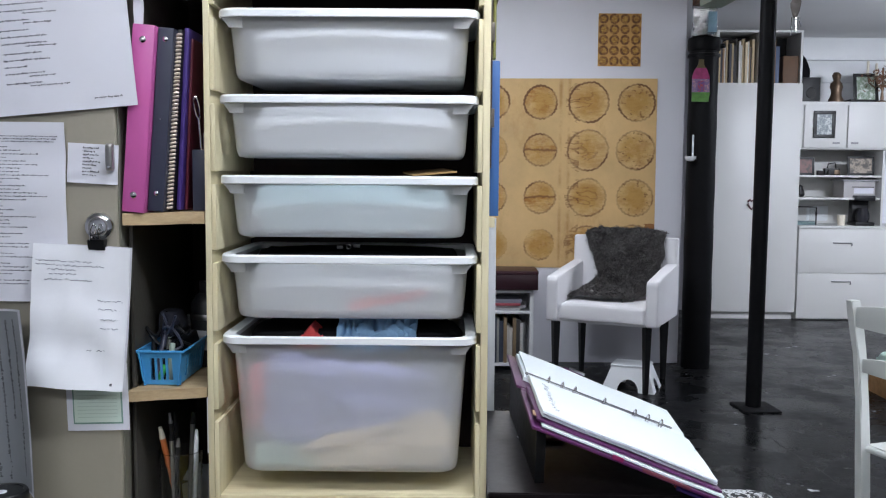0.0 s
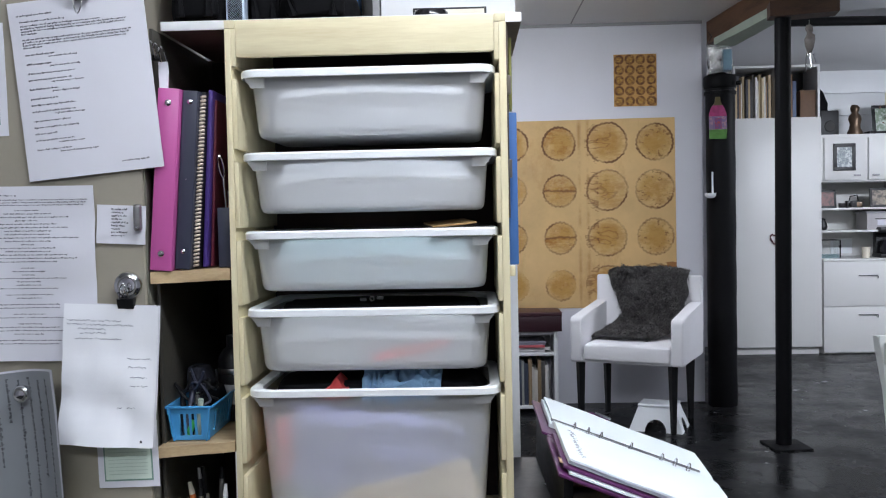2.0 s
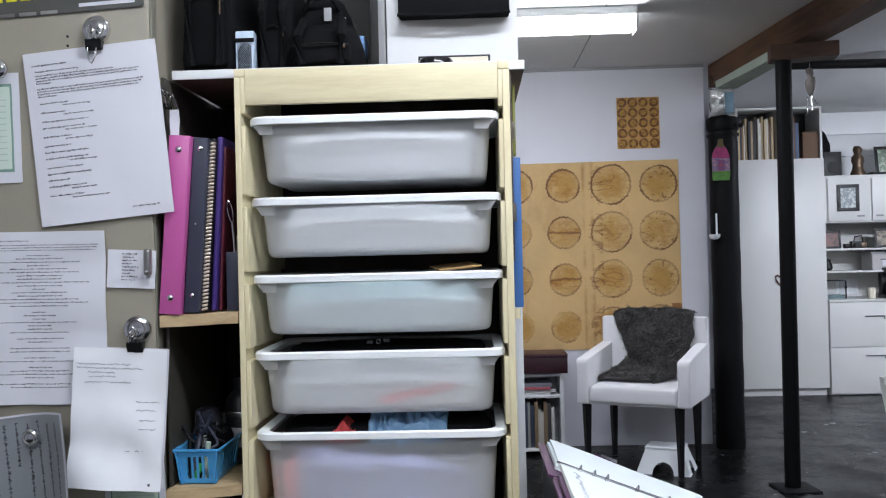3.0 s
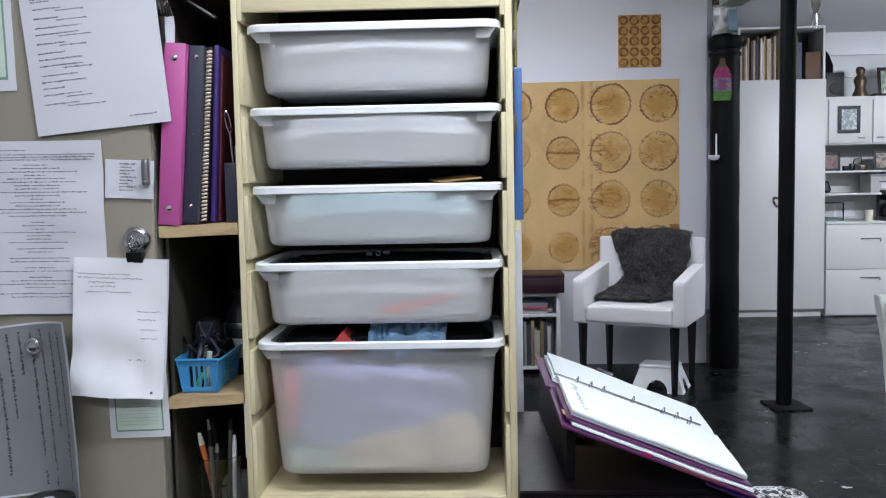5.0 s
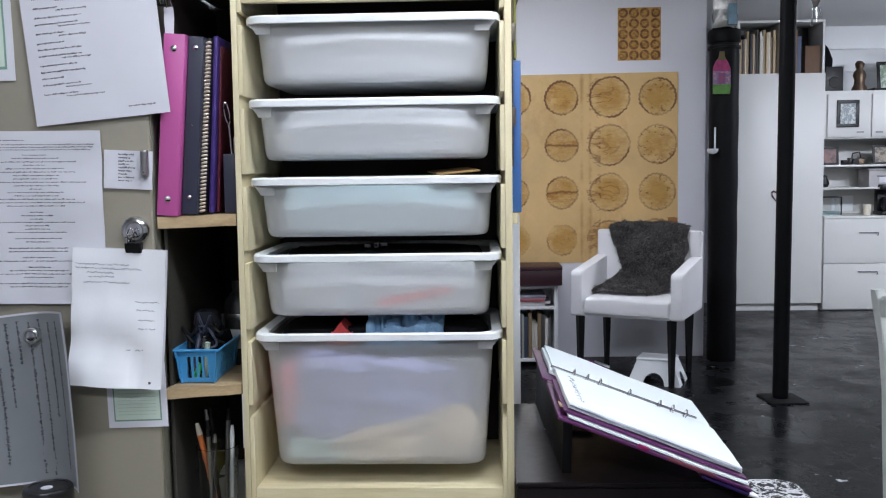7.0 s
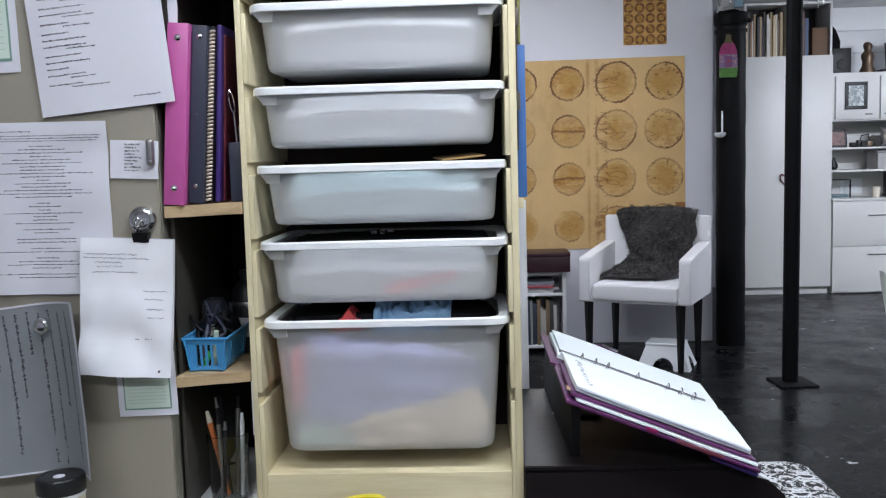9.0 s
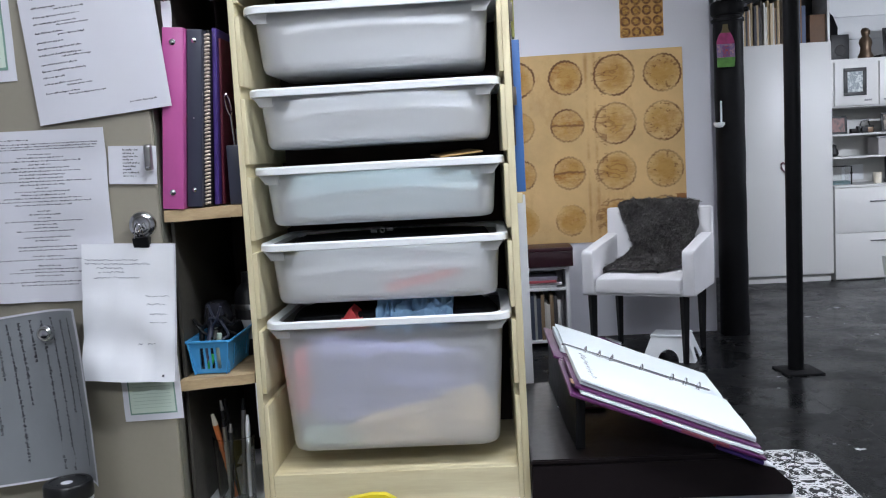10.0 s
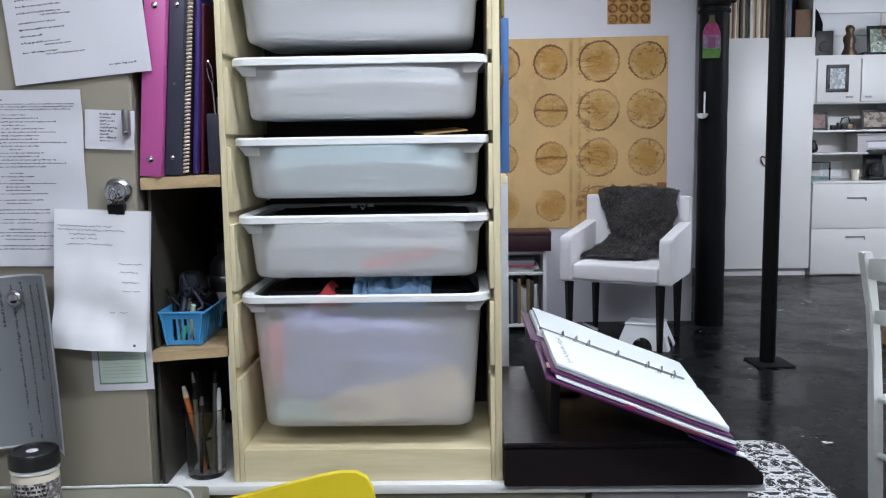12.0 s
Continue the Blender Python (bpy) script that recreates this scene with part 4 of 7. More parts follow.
def make_file(name, x0, x1, h, material, degrees, label, category, rivets=(), y0=1.462):
    t = thing(name, ((x0 + x1) / 2, y0, Z1), label, category)
    part("cover", lean(box(x0, x1, y0, 1.70, Z1 + 0.0015, Z1 + h, 0.003, seg=3), x0, degrees), material, t)
    for z, r in rivets:
        bm = lathe([(0, 0.0028), (r * 0.6, 0.0024), (r, 0.001), (r, 0)], (0, 0, 0), 16)
        bmesh.ops.transform(bm, matrix=pose((x0 + x1) / 2, y0, Z1 + z, 90), verts=bm.verts)
        part("rivet", lean(bm, x0, degrees), M_CHROME, t, "chrome rivet")
    return t


def make_pink():
    x0, x1, y0, h = -0.4945, -0.4605, 1.4125, 0.289
    t = thing("pink_binder", (-0.49, y0, Z1), "bright pink vinyl ring binder with chrome rivets", "binder")
    part("spine", lean(box(x0, x1, y0, y0 + 0.004, Z1 + 0.001, Z1 + h, 0.0015), x0, 4.6), M_PINK, t)
    part("cover", lean(box(x0 + 0.001, x1, y0 + 0.0042, 1.66, Z1 + 0.001, Z1 + h, 0.001), x0, 4.6), M_PINK, t)
    for z in (0.028, 0.266):
        bm = lathe([(0, 0.0028), (0.003, 0.0024), (0.005, 0.001), (0.005, 0)], (0, 0, 0), 16)
        bmesh.ops.transform(bm, matrix=pose((x0 + x1) / 2, y0, Z1 + z, 90), verts=bm.verts)
        part("rivet", lean(bm, x0, 4.6), M_CHROME, t, "chrome rivet")


make_pink()
make_file("navy_binder", -0.4590, -0.4340, 0.286, M_NAVY, 4.5, "dark navy ring binder", "binder", ((0.03, 0.0035), (0.145, 0.0015), (0.268, 0.004)), y0=1.426)


def make_spiral():
    t = thing("spiral_notebook", (-0.432, 1.46, Z1), "black notebook with a cream spiral binding", "notebook")
    part("cover", lean(box(-0.4322, -0.4265, 1.446, 1.68, Z1 + 0.001, Z1 + 0.285, 0.001), -0.4322, 4.2), M_BLACK, t)
    n = 46
    for k in range(n):
        z = Z1 + 0.006 + k * 0.276 / n
        bm = tube([(-0.4292 + 0.0034 * math.cos(a), 1.4425 + 0.0045 * math.sin(a), z + 0.0012 * math.cos(a)) for a in [i * math.pi / 5 for i in range(10)]], 0.0021, 5, closed=True)
        part("coil", lean(bm, -0.4322, 4.2), M_COIL, t)


make_spiral()
make_file("indigo_folder", -0.4245, -0.4165, 0.290, M_INDIGO, 3.6, "indigo card folder standing upright", "folder")
make_file("maroon_folder", -0.4150, -0.4100, 0.275, M_MAROON, 3.0, "dark maroon card folder", "folder", y0=1.475)


def make_pen_box():
    t = thing("pen_holder", (-0.39, 1.5, Z1), "dark pen holder with steel scissors and pens", "pen holder")
    part("cup", box(-0.3985, -0.3755, 1.466, 1.54, Z1 + 0.0005, Z1 + 0.098, 0.002), M_NAVY, t)
    part("scissors_handle", tube([(-0.3925 + 0.004 * math.cos(a) - 0.003 * math.sin(a), 1.476, Z1 + 0.165 + 0.018 * math.sin(a)) for a in [i * math.pi / 8 for i in range(16)]], 0.0014, 6, closed=True), M_CHROME, t)
    part("scissors_blade", rod((-0.384, 1.478, Z1 + 0.06), (-0.3895, 1.476, Z1 + 0.148), 0.0018, 0.0018, 8), M_CHROME, t)
    part("pen", rod((-0.382, 1.485, Z1 + 0.05), (-0.381, 1.48, Z1 + 0.125), 0.003, 0.0035, 10), M_STEEL, t)
    part("pen", rod((-0.380, 1.50, Z1 + 0.05), (-0.379, 1.495, Z1 + 0.11), 0.003, 0.0035, 10), M_CHROME, t)


make_pen_box()


def make_hanging_clip():
    t = thing("hanging_clip", (-0.472, 1.43, 1.57), "chrome spring clips holding a small white tag", "clip")
    part("jaw", box(-0.486, -0.469, 1.425, 1.437, 1.561, 1.571, 0.002), M_BLACK, t)
    for dx, dz in ((-0.483, 0.0), (-0.475, -0.004), (-0.466, -0.010)):
        part("wire_handle", tube([(dx - 0.003, 1.425, 1.568 + dz), (dx - 0.004, 1.416, 1.584 + dz), (dx + 0.001, 1.413, 1.591 + dz), (dx + 0.005, 1.416, 1.583 + dz), (dx + 0.006, 1.425, 1.569 + dz)], 0.0013, 6), M_CHROME, t)
    bm = box(-0.476, -0.461, 1.431, 1.434, 1.508, 1.560)
    bmesh.ops.subdivide_edges(bm, edges=bm.edges[:], cuts=5, use_grid_fill=True)
    part("tag", rumple(bm, 0.003, 40), M_PAPER, t, "crinkled white paper tag")


make_hanging_clip()


def make_basket():
    """Open plastic basket with slots in its front wall."""
    t = thing("blue_basket", (-0.455, 1.52, 0.946), "small blue slotted plastic basket full of odds and ends", "basket")
    x0, x1, z0, z1 = -0.4862, -0.4150, 0.9475, 1.003
    y0, y1 = 1.4475, 1.60
    bm = bmesh.new()
    box(x0 + 0.010, x1 - 0.006, y0 + 0.006, y1 - 0.004, z0, z0 + 0.002, 0, bm)
    part("base", bm, M_BASKET, t)

    def wall(p, q, inward, slots, name):
        """Bars and rails between two lower corners, leaning outwards to the rim."""
        p, q = Vector(p), Vector(q)
        out = -Vector(inward) * 0.008
        up = Vector((0, 0, z1 - z0))
        def quad(a0, a1, h0, h1):
            bm = bmesh.new()
            pts = []
            for a, h in ((a0, h0), (a1, h0), (a1, h1), (a0, h1)):
                pts.append(p + (q - p) * a + up * h + out * h)
            lo = [bm.verts.new(v) for v in pts]
            hi = [bm.verts.new(v + Vector(inward) * 0.002) for v in pts]
            for k in range(4):
                bm.faces.new((lo[k], lo[(k + 1) % 4], hi[(k + 1) % 4], hi[k]))
            bm.faces.new(lo[::-1]), bm.faces.new(hi)
            part("rail" if h1 - h0 < 0.3 else "slat", bm, M_BASKET, t, smooth=0)
        quad(-0.05, 1.05, 0.0, 0.14), quad(-0.09, 1.09, 0.80, 1.0)
        if slots:
            quad(-0.07, 0.18, 0.14, 0.80)
            n = slots
            for k in range(n):
                c = 0.18 + (k + 0.5) * 0.64 / n
                quad(c + 0.32 / n - 0.035, c + 0.32 / n + 0.035, 0.14, 0.80) if k < n - 1 else None
            quad(0.82, 1.07, 0.14, 0.80)
        else:
            quad(-0.05, 1.05, 0.14, 0.80)
    wall((x0 + 0.010, y0 + 0.006, z0), (x1 - 0.006, y0 + 0.006, z0), (0, 1, 0), 4, "front_wall")
    wall((x1 - 0.006, y0 + 0.006, z0), (x1 - 0.006, y1, z0), (-1, 0, 0), 7, "side_wall")
    wall((x0 + 0.010, y1, z0), (x0 + 0.010, y0 + 0.006, z0), (1, 0, 0), 7, "side_wall")
    part("lip", tube([(x0 - 0.001, y0 - 0.004, z1), (x1 + 0.004, y0 - 0.004, z1), (x1 + 0.004, y1, z1), (x0 - 0.001, y1, z1)], 0.0022, 8, closed=True), M_BASKET, t)


make_basket()
lump("dark_glove", -0.478, -0.440, 1.52, 1.57, 1.004, 1.058, surface("dark_navy_knit", (0.010, 0.011, 0.020), 0.9, grain=200, vary=0.3), "crumpled dark navy glove heaped on the basket", "glove", 0.012, 27)
rndb = random.Random(12)
for k in range(14):
    x, y = rndb.uniform(-0.478, -0.44), rndb.uniform(1.465, 1.58)
    solo("marker_pen", rod((x, y, 0.951), (x + rndb.uniform(-0.012, 0.014), y + rndb.uniform(-0.01, 0.03), (0.975 if k % 7 == 5 else 1.0 + rndb.uniform(-0.008, 0.022))), 0.0055, 0.0045, 12),
         (M_BLACK, M_STEEL, M_NAVY, M_MINT, M_BLACK, surface("green_plastic_%d" % k, (0.05, 0.45, 0.10), 0.4), M_CHROME)[k % 7], "short felt marker in the blue basket", "pen", "pens in the basket")
lump("black_pouch", -0.472, -0.428, 1.51, 1.585, 0.951, 1.022, C_BLACK, "small black pouch stuffed in the basket", "pouch", 0.022, 21)
for k in range(5):
    base, phase = Vector((-0.470 + 0.010 * k, 1.485 + 0.02 * (k % 3), 1.0)), k * 1.7
    loop = [base + Vector((0.016 * math.cos(phase + a * 1.3), 0.012 * math.sin(phase + a), 0.010 * a - 0.004 * a * math.sin(a * 2))) for a in [0.35 * i for i in range(15)]]
    solo("coiled_cable", tube(loop, 0.0024, 6), (M_BLACK, M_NAVY)[k % 2], "thin dark cable coiled in the blue basket", "cable", "cables in the basket")


def make_dark_tin():
    t = thing("dark_thermos", (-0.40, 1.6, 0.946), "dark bottle with a silver band on the shelf", "bottle")
    part("body", lathe([(0, 0), (0.03, 0), (0.031, 0.004), (0.031, 0.11), (0.022, 0.125), (0.016, 0.13), (0.016, 0.15), (0, 0.15)], (-0.415, 1.62, 0.9475), 28), M_BLACK, t)
    part("band", lathe([(0.0312, 0.083), (0.0316, 0.084), (0.0316, 0.092), (0.0312, 0.093)], (-0.415, 1.62, 0.9475), 28), M_STEEL, t, "silver band")
    part("label_band", lathe([(0.0312, 0.03), (0.0315, 0.03), (0.0315, 0.065), (0.0312, 0.065)], (-0.415, 1.62, 0.9475), 28), M_GREYWALL, t)


make_dark_tin()


def make_glass():
    c = (-0.432, 1.492, TOP)
    t = thing("pencil_glass", c, "clear drinking glass holding pens and brushes", "glass")
    part("tumbler", lathe([(0, 0.0005), (0.030, 0.0005), (0.032, 0.004), (0.0342, 0.07)] + [(0.0343 + 0.0012 * (k % 2), 0.074 + 0.004 * k) for k in range(8)] + [(0.036, 0.112), (0.036, 0.118), (0.0345, 0.1185), (0.0308, 0.009), (0, 0.009)], c, 36), M_GLASS, t)


make_glass()


def stick(name, p, q, r, mat, label, tip=None, tipmat=None):
    t = thing(name, p, label, "brush" if "brush" in name else "pen", "pens in the glass")
    p, q = Vector(p), Vector(q)
    part("shaft", rod(p, q, r * 0.8, r, 12), mat, t)
    d = (q - p).normalized()
    part("end", rod(q, q + d * (tip or 0.012), r * 1.05, r * 0.6, 12), tipmat or M_STEEL, t)


stick("paint_brush", (-0.437, 1.497, 0.7205), (-0.459, 1.482, 0.850), 0.005, M_ORANGE, "orange lacquered paint brush handle", 0.02, M_CREAM)
stick("paint_brush", (-0.432, 1.500, 0.7205), (-0.449, 1.495, 0.872), 0.0035, M_BLACK, "thin black paint brush", 0.018, M_STEEL)
stick("steel_pen", (-0.441, 1.485, 0.7205), (-0.443, 1.478, 0.848), 0.004, M_STEEL, "slim steel drawing pen", 0.012, M_BLACK)
stick("ballpoint_pen", (-0.41, 1.49, 0.7205), (-0.404, 1.485, 0.845), 0.004, M_RIM, "white ballpoint pen with blue cap", 0.02, M_RIM)
stick("blue_pen", (-0.414, 1.505, 0.7205), (-0.408, 1.5, 0.838), 0.0045, M_BLACK, "dark pen with a blue cap", 0.016, M_INDIGO)
stick("dark_brush", (-0.44, 1.51, 0.7205), (-0.45, 1.52, 0.86), 0.006, M_BLACK, "dark flat paint brush", 0.025, M_BLACK)
stick("white_brush", (-0.425, 1.51, 0.7205), (-0.418, 1.515, 0.866), 0.004, M_STEEL, "thin steel-handled paint brush", 0.02, M_BLACK)
stick("clear_pen", (-0.437, 1.476, 0.7205), (-0.430, 1.47, 0.84), 0.0038, M_BLACK, "black felt pen with steel clip", 0.014, M_STEEL)
solo("paper_strip", box(-0.3765, -0.3745, 1.452, 1.62, 0.835, 0.927, 0.0003), M_PAPER, "white paper strip beside the pine frame", "paper")

# ---- top board: bags, dark shelf, white cabinet ----
ds = thing("dark_shelf_unit", (-0.32, 1.7, 1.63), "tall black open shelf with a grey front edge", "shelf")
part("back_panel", box(-0.48, -0.158, 1.795, 1.81, 1.6305, 2.3), M_DARK, ds)
part("side_panel", box(-0.1495, -0.1375, 1.60, 1.81, 1.6305, 2.3, 0.001), M_GREYWALL, ds)
part("inner_lining", box(-0.164, -0.150, 1.602, 1.7945, 1.6305, 2.3, 0.001), M_DARK, ds)


def make_backpack(x0, x1, y0, y1, h, label, pocket, seed):
    t = thing("backpack", ((x0 + x1) / 2, (y0 + y1) / 2, 1.6305), label, "bag")
    w, d = x1 - x0, y1 - y0
    cx, cy = (x0 + x1) / 2, (y0 + y1) / 2
    rings = []
    for k in range(12):
        a = k / 11
        s = (1 - 0.30 * max(0, a - 0.45) / 0.55) if a < 0.97 else 0.6
        rings.append(rounded(w * s, d * s, min(w, d) * 0.22 * s, 1.6308 + h * a, cx, cy, 5))
    part("body", rumple(loft(rings), 0.012, 14, seed), M_CLOTH_BLACK, t, smooth=60)
    bm = box(cx - w * 0.36, cx + w * 0.36, y0 - 0.018, y0 + 0.01, 1.64, 1.64 + h * 0.42, 0.012, seg=3)
    bmesh.ops.subdivide_edges(bm, edges=bm.edges[:], cuts=3, use_grid_fill=True)
    part("front_pocket", rumple(bm, 0.006, 20, seed + 2), M_CLOTH_BLACK, t, smooth=60)
    part("zip", tube([(cx - w * 0.36, y0 - 0.021, 1.64 + h * 0.36), (cx, y0 - 0.024, 1.64 + h * 0.39), (cx + w * 0.36, y0 - 0.021, 1.64 + h * 0.36)], 0.0018, 6), M_BLACK, t)
    part("zip_pull", box(cx + w * 0.30, cx + w * 0.325, y0 - 0.028, y0 - 0.025, 1.64 + h * 0.28, 1.64 + h * 0.36, 0.0008), M_BRASS, t, "small brass zip pull")
    for sx in (-0.25, 0.25):
        part("strap", tube([(cx + sx * w, y0 - 0.02, 1.64), (cx + sx * w * 1.15, y0 - 0.03, 1.64 + h * 0.5), (cx + sx * w, y0 + 0.01, 1.64 + h * 0.92)], 0.008, 6), M_CLOTH_BLACK, t)
    return t


def mesh_pocket(t):
    bm = bmesh.new()
    for k in range(-8, 14):
        for s in (-1, 1):
            pts = []
            for j in range(13):
                x, z = -0.384 + k * 0.004 + s * j * 0.004 + (0.016 if s < 0 else 0), 1.632 + j * 0.004
                if -0.3838 < x < -0.3522:
                    pts.append((x, 1.5002, z))
            if len(pts) > 1:
                tube(pts, 0.0005, 4, bm)
    tagged(part("net_pocket", bm, M_CLOTH_BLACK, t, "black netting side pocket", smooth=0), kind="stuff")


make_backpack(-0.476, -0.3845, 1.50, 1.72, 0.30, "large black nylon backpack on the shelf board", True, 2.0)
make_backpack(-0.351, -0.292, 1.535, 1.74, 0.185, "upright black nylon bag beside a backpack", True, 9.0)
pack = make_backpack(-0.303, -0.172, 1.515, 1.66, 0.088, "black nylon camera bag with a grey tag", False, 5.0)
lobe = [rounded(0.085 * s, 0.08 * s, 0.02 * s, 1.70 + 0.075 * k / 5, -0.243, 1.60, 5) for k, s in enumerate((1.05, 1.1, 1.08, 1.0, 0.85, 0.5))]
part("top_lobe", rumple(loft(lobe), 0.006, 20, 4.0), M_CLOTH_BLACK, pack, smooth=60)
part("handle", tube([(-0.275, 1.555, 1.745), (-0.262, 1.545, 1.765), (-0.225, 1.545, 1.765), (-0.212, 1.555, 1.745)], 0.004, 8), M_CLOTH_BLACK, pack)
part("tag", box(-0.238, -0.225, 1.5445, 1.546, 1.725, 1.748, 0.0005), M_GREYWALL, pack, "grey fabric tag")
part("buckle", box(-0.206, -0.199, 1.535, 1.538, 1.715, 1.728, 0.001), M_STEEL, pack)
bp = thing("water_bottle", (-0.368, 1.52, 1.6305), "pale blue flask in a black net pocket", "bottle")
part("body", box(-0.3838, -0.3522, 1.5015, 1.53, 1.6305, 1.702, 0.003), surface("pale_blue_plastic", (0.55, 0.66, 0.80), 0.3, vary=0.2, blotch=40), bp)
mesh_pocket(bp)
part("strap", box(-0.3845, -0.3515, 1.499, 1.501, 1.682, 1.689, 0.0003), M_CLOTH_BLACK, bp)
solo("blue_folder", box(-0.2115, -0.180, 1.64, 1.70, 1.631, 1.72, 0.001), surface("light_blue_card", (0.22, 0.42, 0.78), 0.5), "light blue card standing on the shelf board", "folder")
wc = thing("white_cabinet", (-0.02, 1.68, 1.63), "white panelled cabinet standing on the shelf board", "cabinet")
part("body", box(-0.1365, 0.1015, 1.62, 1.80, 1.6305, 2.3, 0.002), M_WHITE, wc)
part("door", box(-0.1355, 0.1005, 1.6125, 1.6195, 1.632, 2.299, 0.0015), M_WHITE, wc)
roll = thing("dark_case", (-0.01, 1.6, 1.72), "slim black zipped case fixed to the white cabinet", "case")
part("body", box(-0.112, 0.086, 1.580, 1.612, 1.737, 1.80, 0.006, seg=3), M_CLOTH_BLACK, roll)
part("hem", tube([(-0.113, 1.579, 1.74), (-0.02, 1.576, 1.736), (0.087, 1.579, 1.74)], 0.003, 8), M_CLOTH_BLACK, roll)
pf = thing("picture_frame", (-0.01, 1.58, 1.63), "small black framed picture with a pale mount", "picture frame")
part("frame", box(-0.078, 0.050, 1.585, 1.594, 1.631, 1.667, 0.0015), M_BLACK, pf)
part("mount", box(-0.074, 0.046, 1.5835, 1.5848, 1.631, 1.663), M_CREAM, pf)
solo("lens_cap", lathe([(0, 0), (0.031, 0), (0.032, 0.003), (0.029, 0.018), (0.026, 0.021), (0, 0.022)], (-0.045, 1.54, 1.6302), 32), surface("gloss_black", (0.01, 0.009, 0.011), 0.15), "round glossy black cap on the shelf board", "cap")

# ---- hanging on the side of the frame ----
hb = thing("hinge_bar", (0.08, 1.48, 1.5), "brown metal bar with steel brackets beside the frame", "bar")
part("bar", box(0.0776, 0.0808, 1.475, 1.483, 1.30, 1.612, 0.001), surface("brown_metal", (0.10, 0.075, 0.06), 0.4, 0.5), hb)
for z in (1.365, 1.50):
    part("bracket", box(0.0775, 0.0845, 1.468, 1.4745, z, z + 0.03, 0.0015), surface("bracket_metal", (0.16, 0.14, 0.12), 0.4, 0.8), hb)
part("ribbon", box(0.084, 0.0885, 1.52, 1.55, 1.48, 1.60, 0.001), surface("olive_ribbon", (0.22, 0.22, 0.06), 0.7), hb, "olive green ribbon")
solo("blue_clipboard", box(0.0785, 0.0935, 1.484, 1.60, 1.223, 1.472, 0.002), M_BLUE, "blue card folder hung beside the pine frame", "folder")
solo("white_board", box(0.088, 0.1125, 1.936, 1.952, TOP + 0.0005, 1.197, 0.001), M_WHITE, "narrow white board standing behind the dark box", "board")
solo("knot_peg", box(0.0776, 0.087, 1.47, 1.483, 1.205, 1.222, 0.002), M_PINE, "small pine peg on the frame's side", "peg")

# ---- dark box, stand and purple ring binder ----
bx = thing("dark_box", (0.29, 1.67, TOP), "flat dark brown wooden box on the desk", "box")


def prism(outline, y0, y1, back):
    """A body with the outline (x, z) in front, whose right end runs in towards the back."""
    bm = bmesh.new()
    f = [bm.verts.new((x, y0, z)) for x, z in outline]
    k = [bm.verts.new((0.0785 + (x - 0.0785) * back, y1, z)) for x, z in outline]
    n = len(f)
    bm.faces.new(f), bm.faces.new(k[::-1])
    for i in range(n):
        bm.faces.new((f[i], f[(i + 1) % n], k[(i + 1) % n], k[i]))
    bmesh.ops.bevel(bm, geom=bm.edges[:], offset=0.002, segments=2, affect="EDGES")
    return bm


part("body", prism([(0.0785, TOP + 0.0005), (0.502, TOP + 0.0005), (0.502, 0.728), (0.452, 0.776), (0.0785, 0.776)], 1.421, 1.93, 0.55), M_BROWN, bx)
part("lid", prism([(0.0785, 0.7765), (0.447, 0.7765), (0.444, 0.785), (0.0785, 0.785)], 1.419, 1.932, 0.6), M_BROWN, bx)
bm = box(-0.008, 0.008, 1.466, 1.92, 0.0, 0.103, 0.0015)
bmesh.ops.transform(bm, matrix=Matrix.Translation((0.152, 1.92, 0.7855)) @ pose(0, 0, 0, 0, 1.5, 1.6) @ Matrix.Translation((0, -1.92, 0)), verts=bm.verts)
solo("book_stand", bm, M_BLACK, "black upright board propping a ring binder", "stand")
M_PAGE = surface("bright_paper", (0.80, 0.86, 0.89), 0.8, grain=30, vary=0.015, blotch=6, bump=0.04)
TILT = math.degrees(math.atan2(0.113, 0.288))
BM = Matrix.Translation((0.157, 0, 0.908)) @ pose(0, 0, 0, 0, TILT, 0)
binder = thing("ring_binder", (0.3, 1.62, 0.80), "open purple ring binder with white pages, tilted on a stand", "binder")


def page(x0, x1, y0, y1, z0, z1, seed):
    bm = box(x0, x1, y0, y1, z0, z1)
    bmesh.ops.subdivide_edges(bm, edges=bm.edges[:], cuts=8, use_grid_fill=True)
    for v in bm.verts:
        v.co.z += 0.002 * noise.noise(Vector((v.co.x * 9, v.co.y * 9, seed))) + (-0.006) * max(0, 1 - abs(v.co.y - 1.699) / 0.02)
        v.co.x *= 1.0 + 0.07 * max(0.0, v.co.y - 1.412) / 0.278 * (x0 < 0.005)
    bmesh.ops.transform(bm, matrix=BM, verts=bm.verts)
    return bm


part("cover", box(-0.010, 0.318, 1.385, 1.625, -0.013, -0.008, 0.002, m=BM), M_PURPLE, binder)
part("cover", box(-0.016, 0.318, 1.655, 1.942, -0.013, -0.008, 0.002, m=BM), M_PURPLE, binder)
part("spine", box(-0.006, 0.318, 1.6252, 1.6548, -0.014, -0.009, 0.002, m=BM), M_PURPLE, binder)
part("loose_sheet", page(0.006, 0.312, 1.392, 1.62, -0.006, -0.003, 1.0), M_PAGE, binder)
part("divider", box(-0.004, 0.310, 1.402, 1.622, -0.0015, 0.0025, 0.001, m=BM), M_PURPLE, binder)
part("page", page(0.004, 0.303, 1.416, 1.690, 0.0045, 0.0085, 3.0), M_PAGE, binder)
part("page", page(0.002, 0.300, 1.412, 1.690, 0.010, 0.0135, 4.0), M_PAGE, binder)
part("page", page(0.0, 0.300, 1.708, 1.925, -0.004, 0.003, 5.0), M_PAGE, binder)
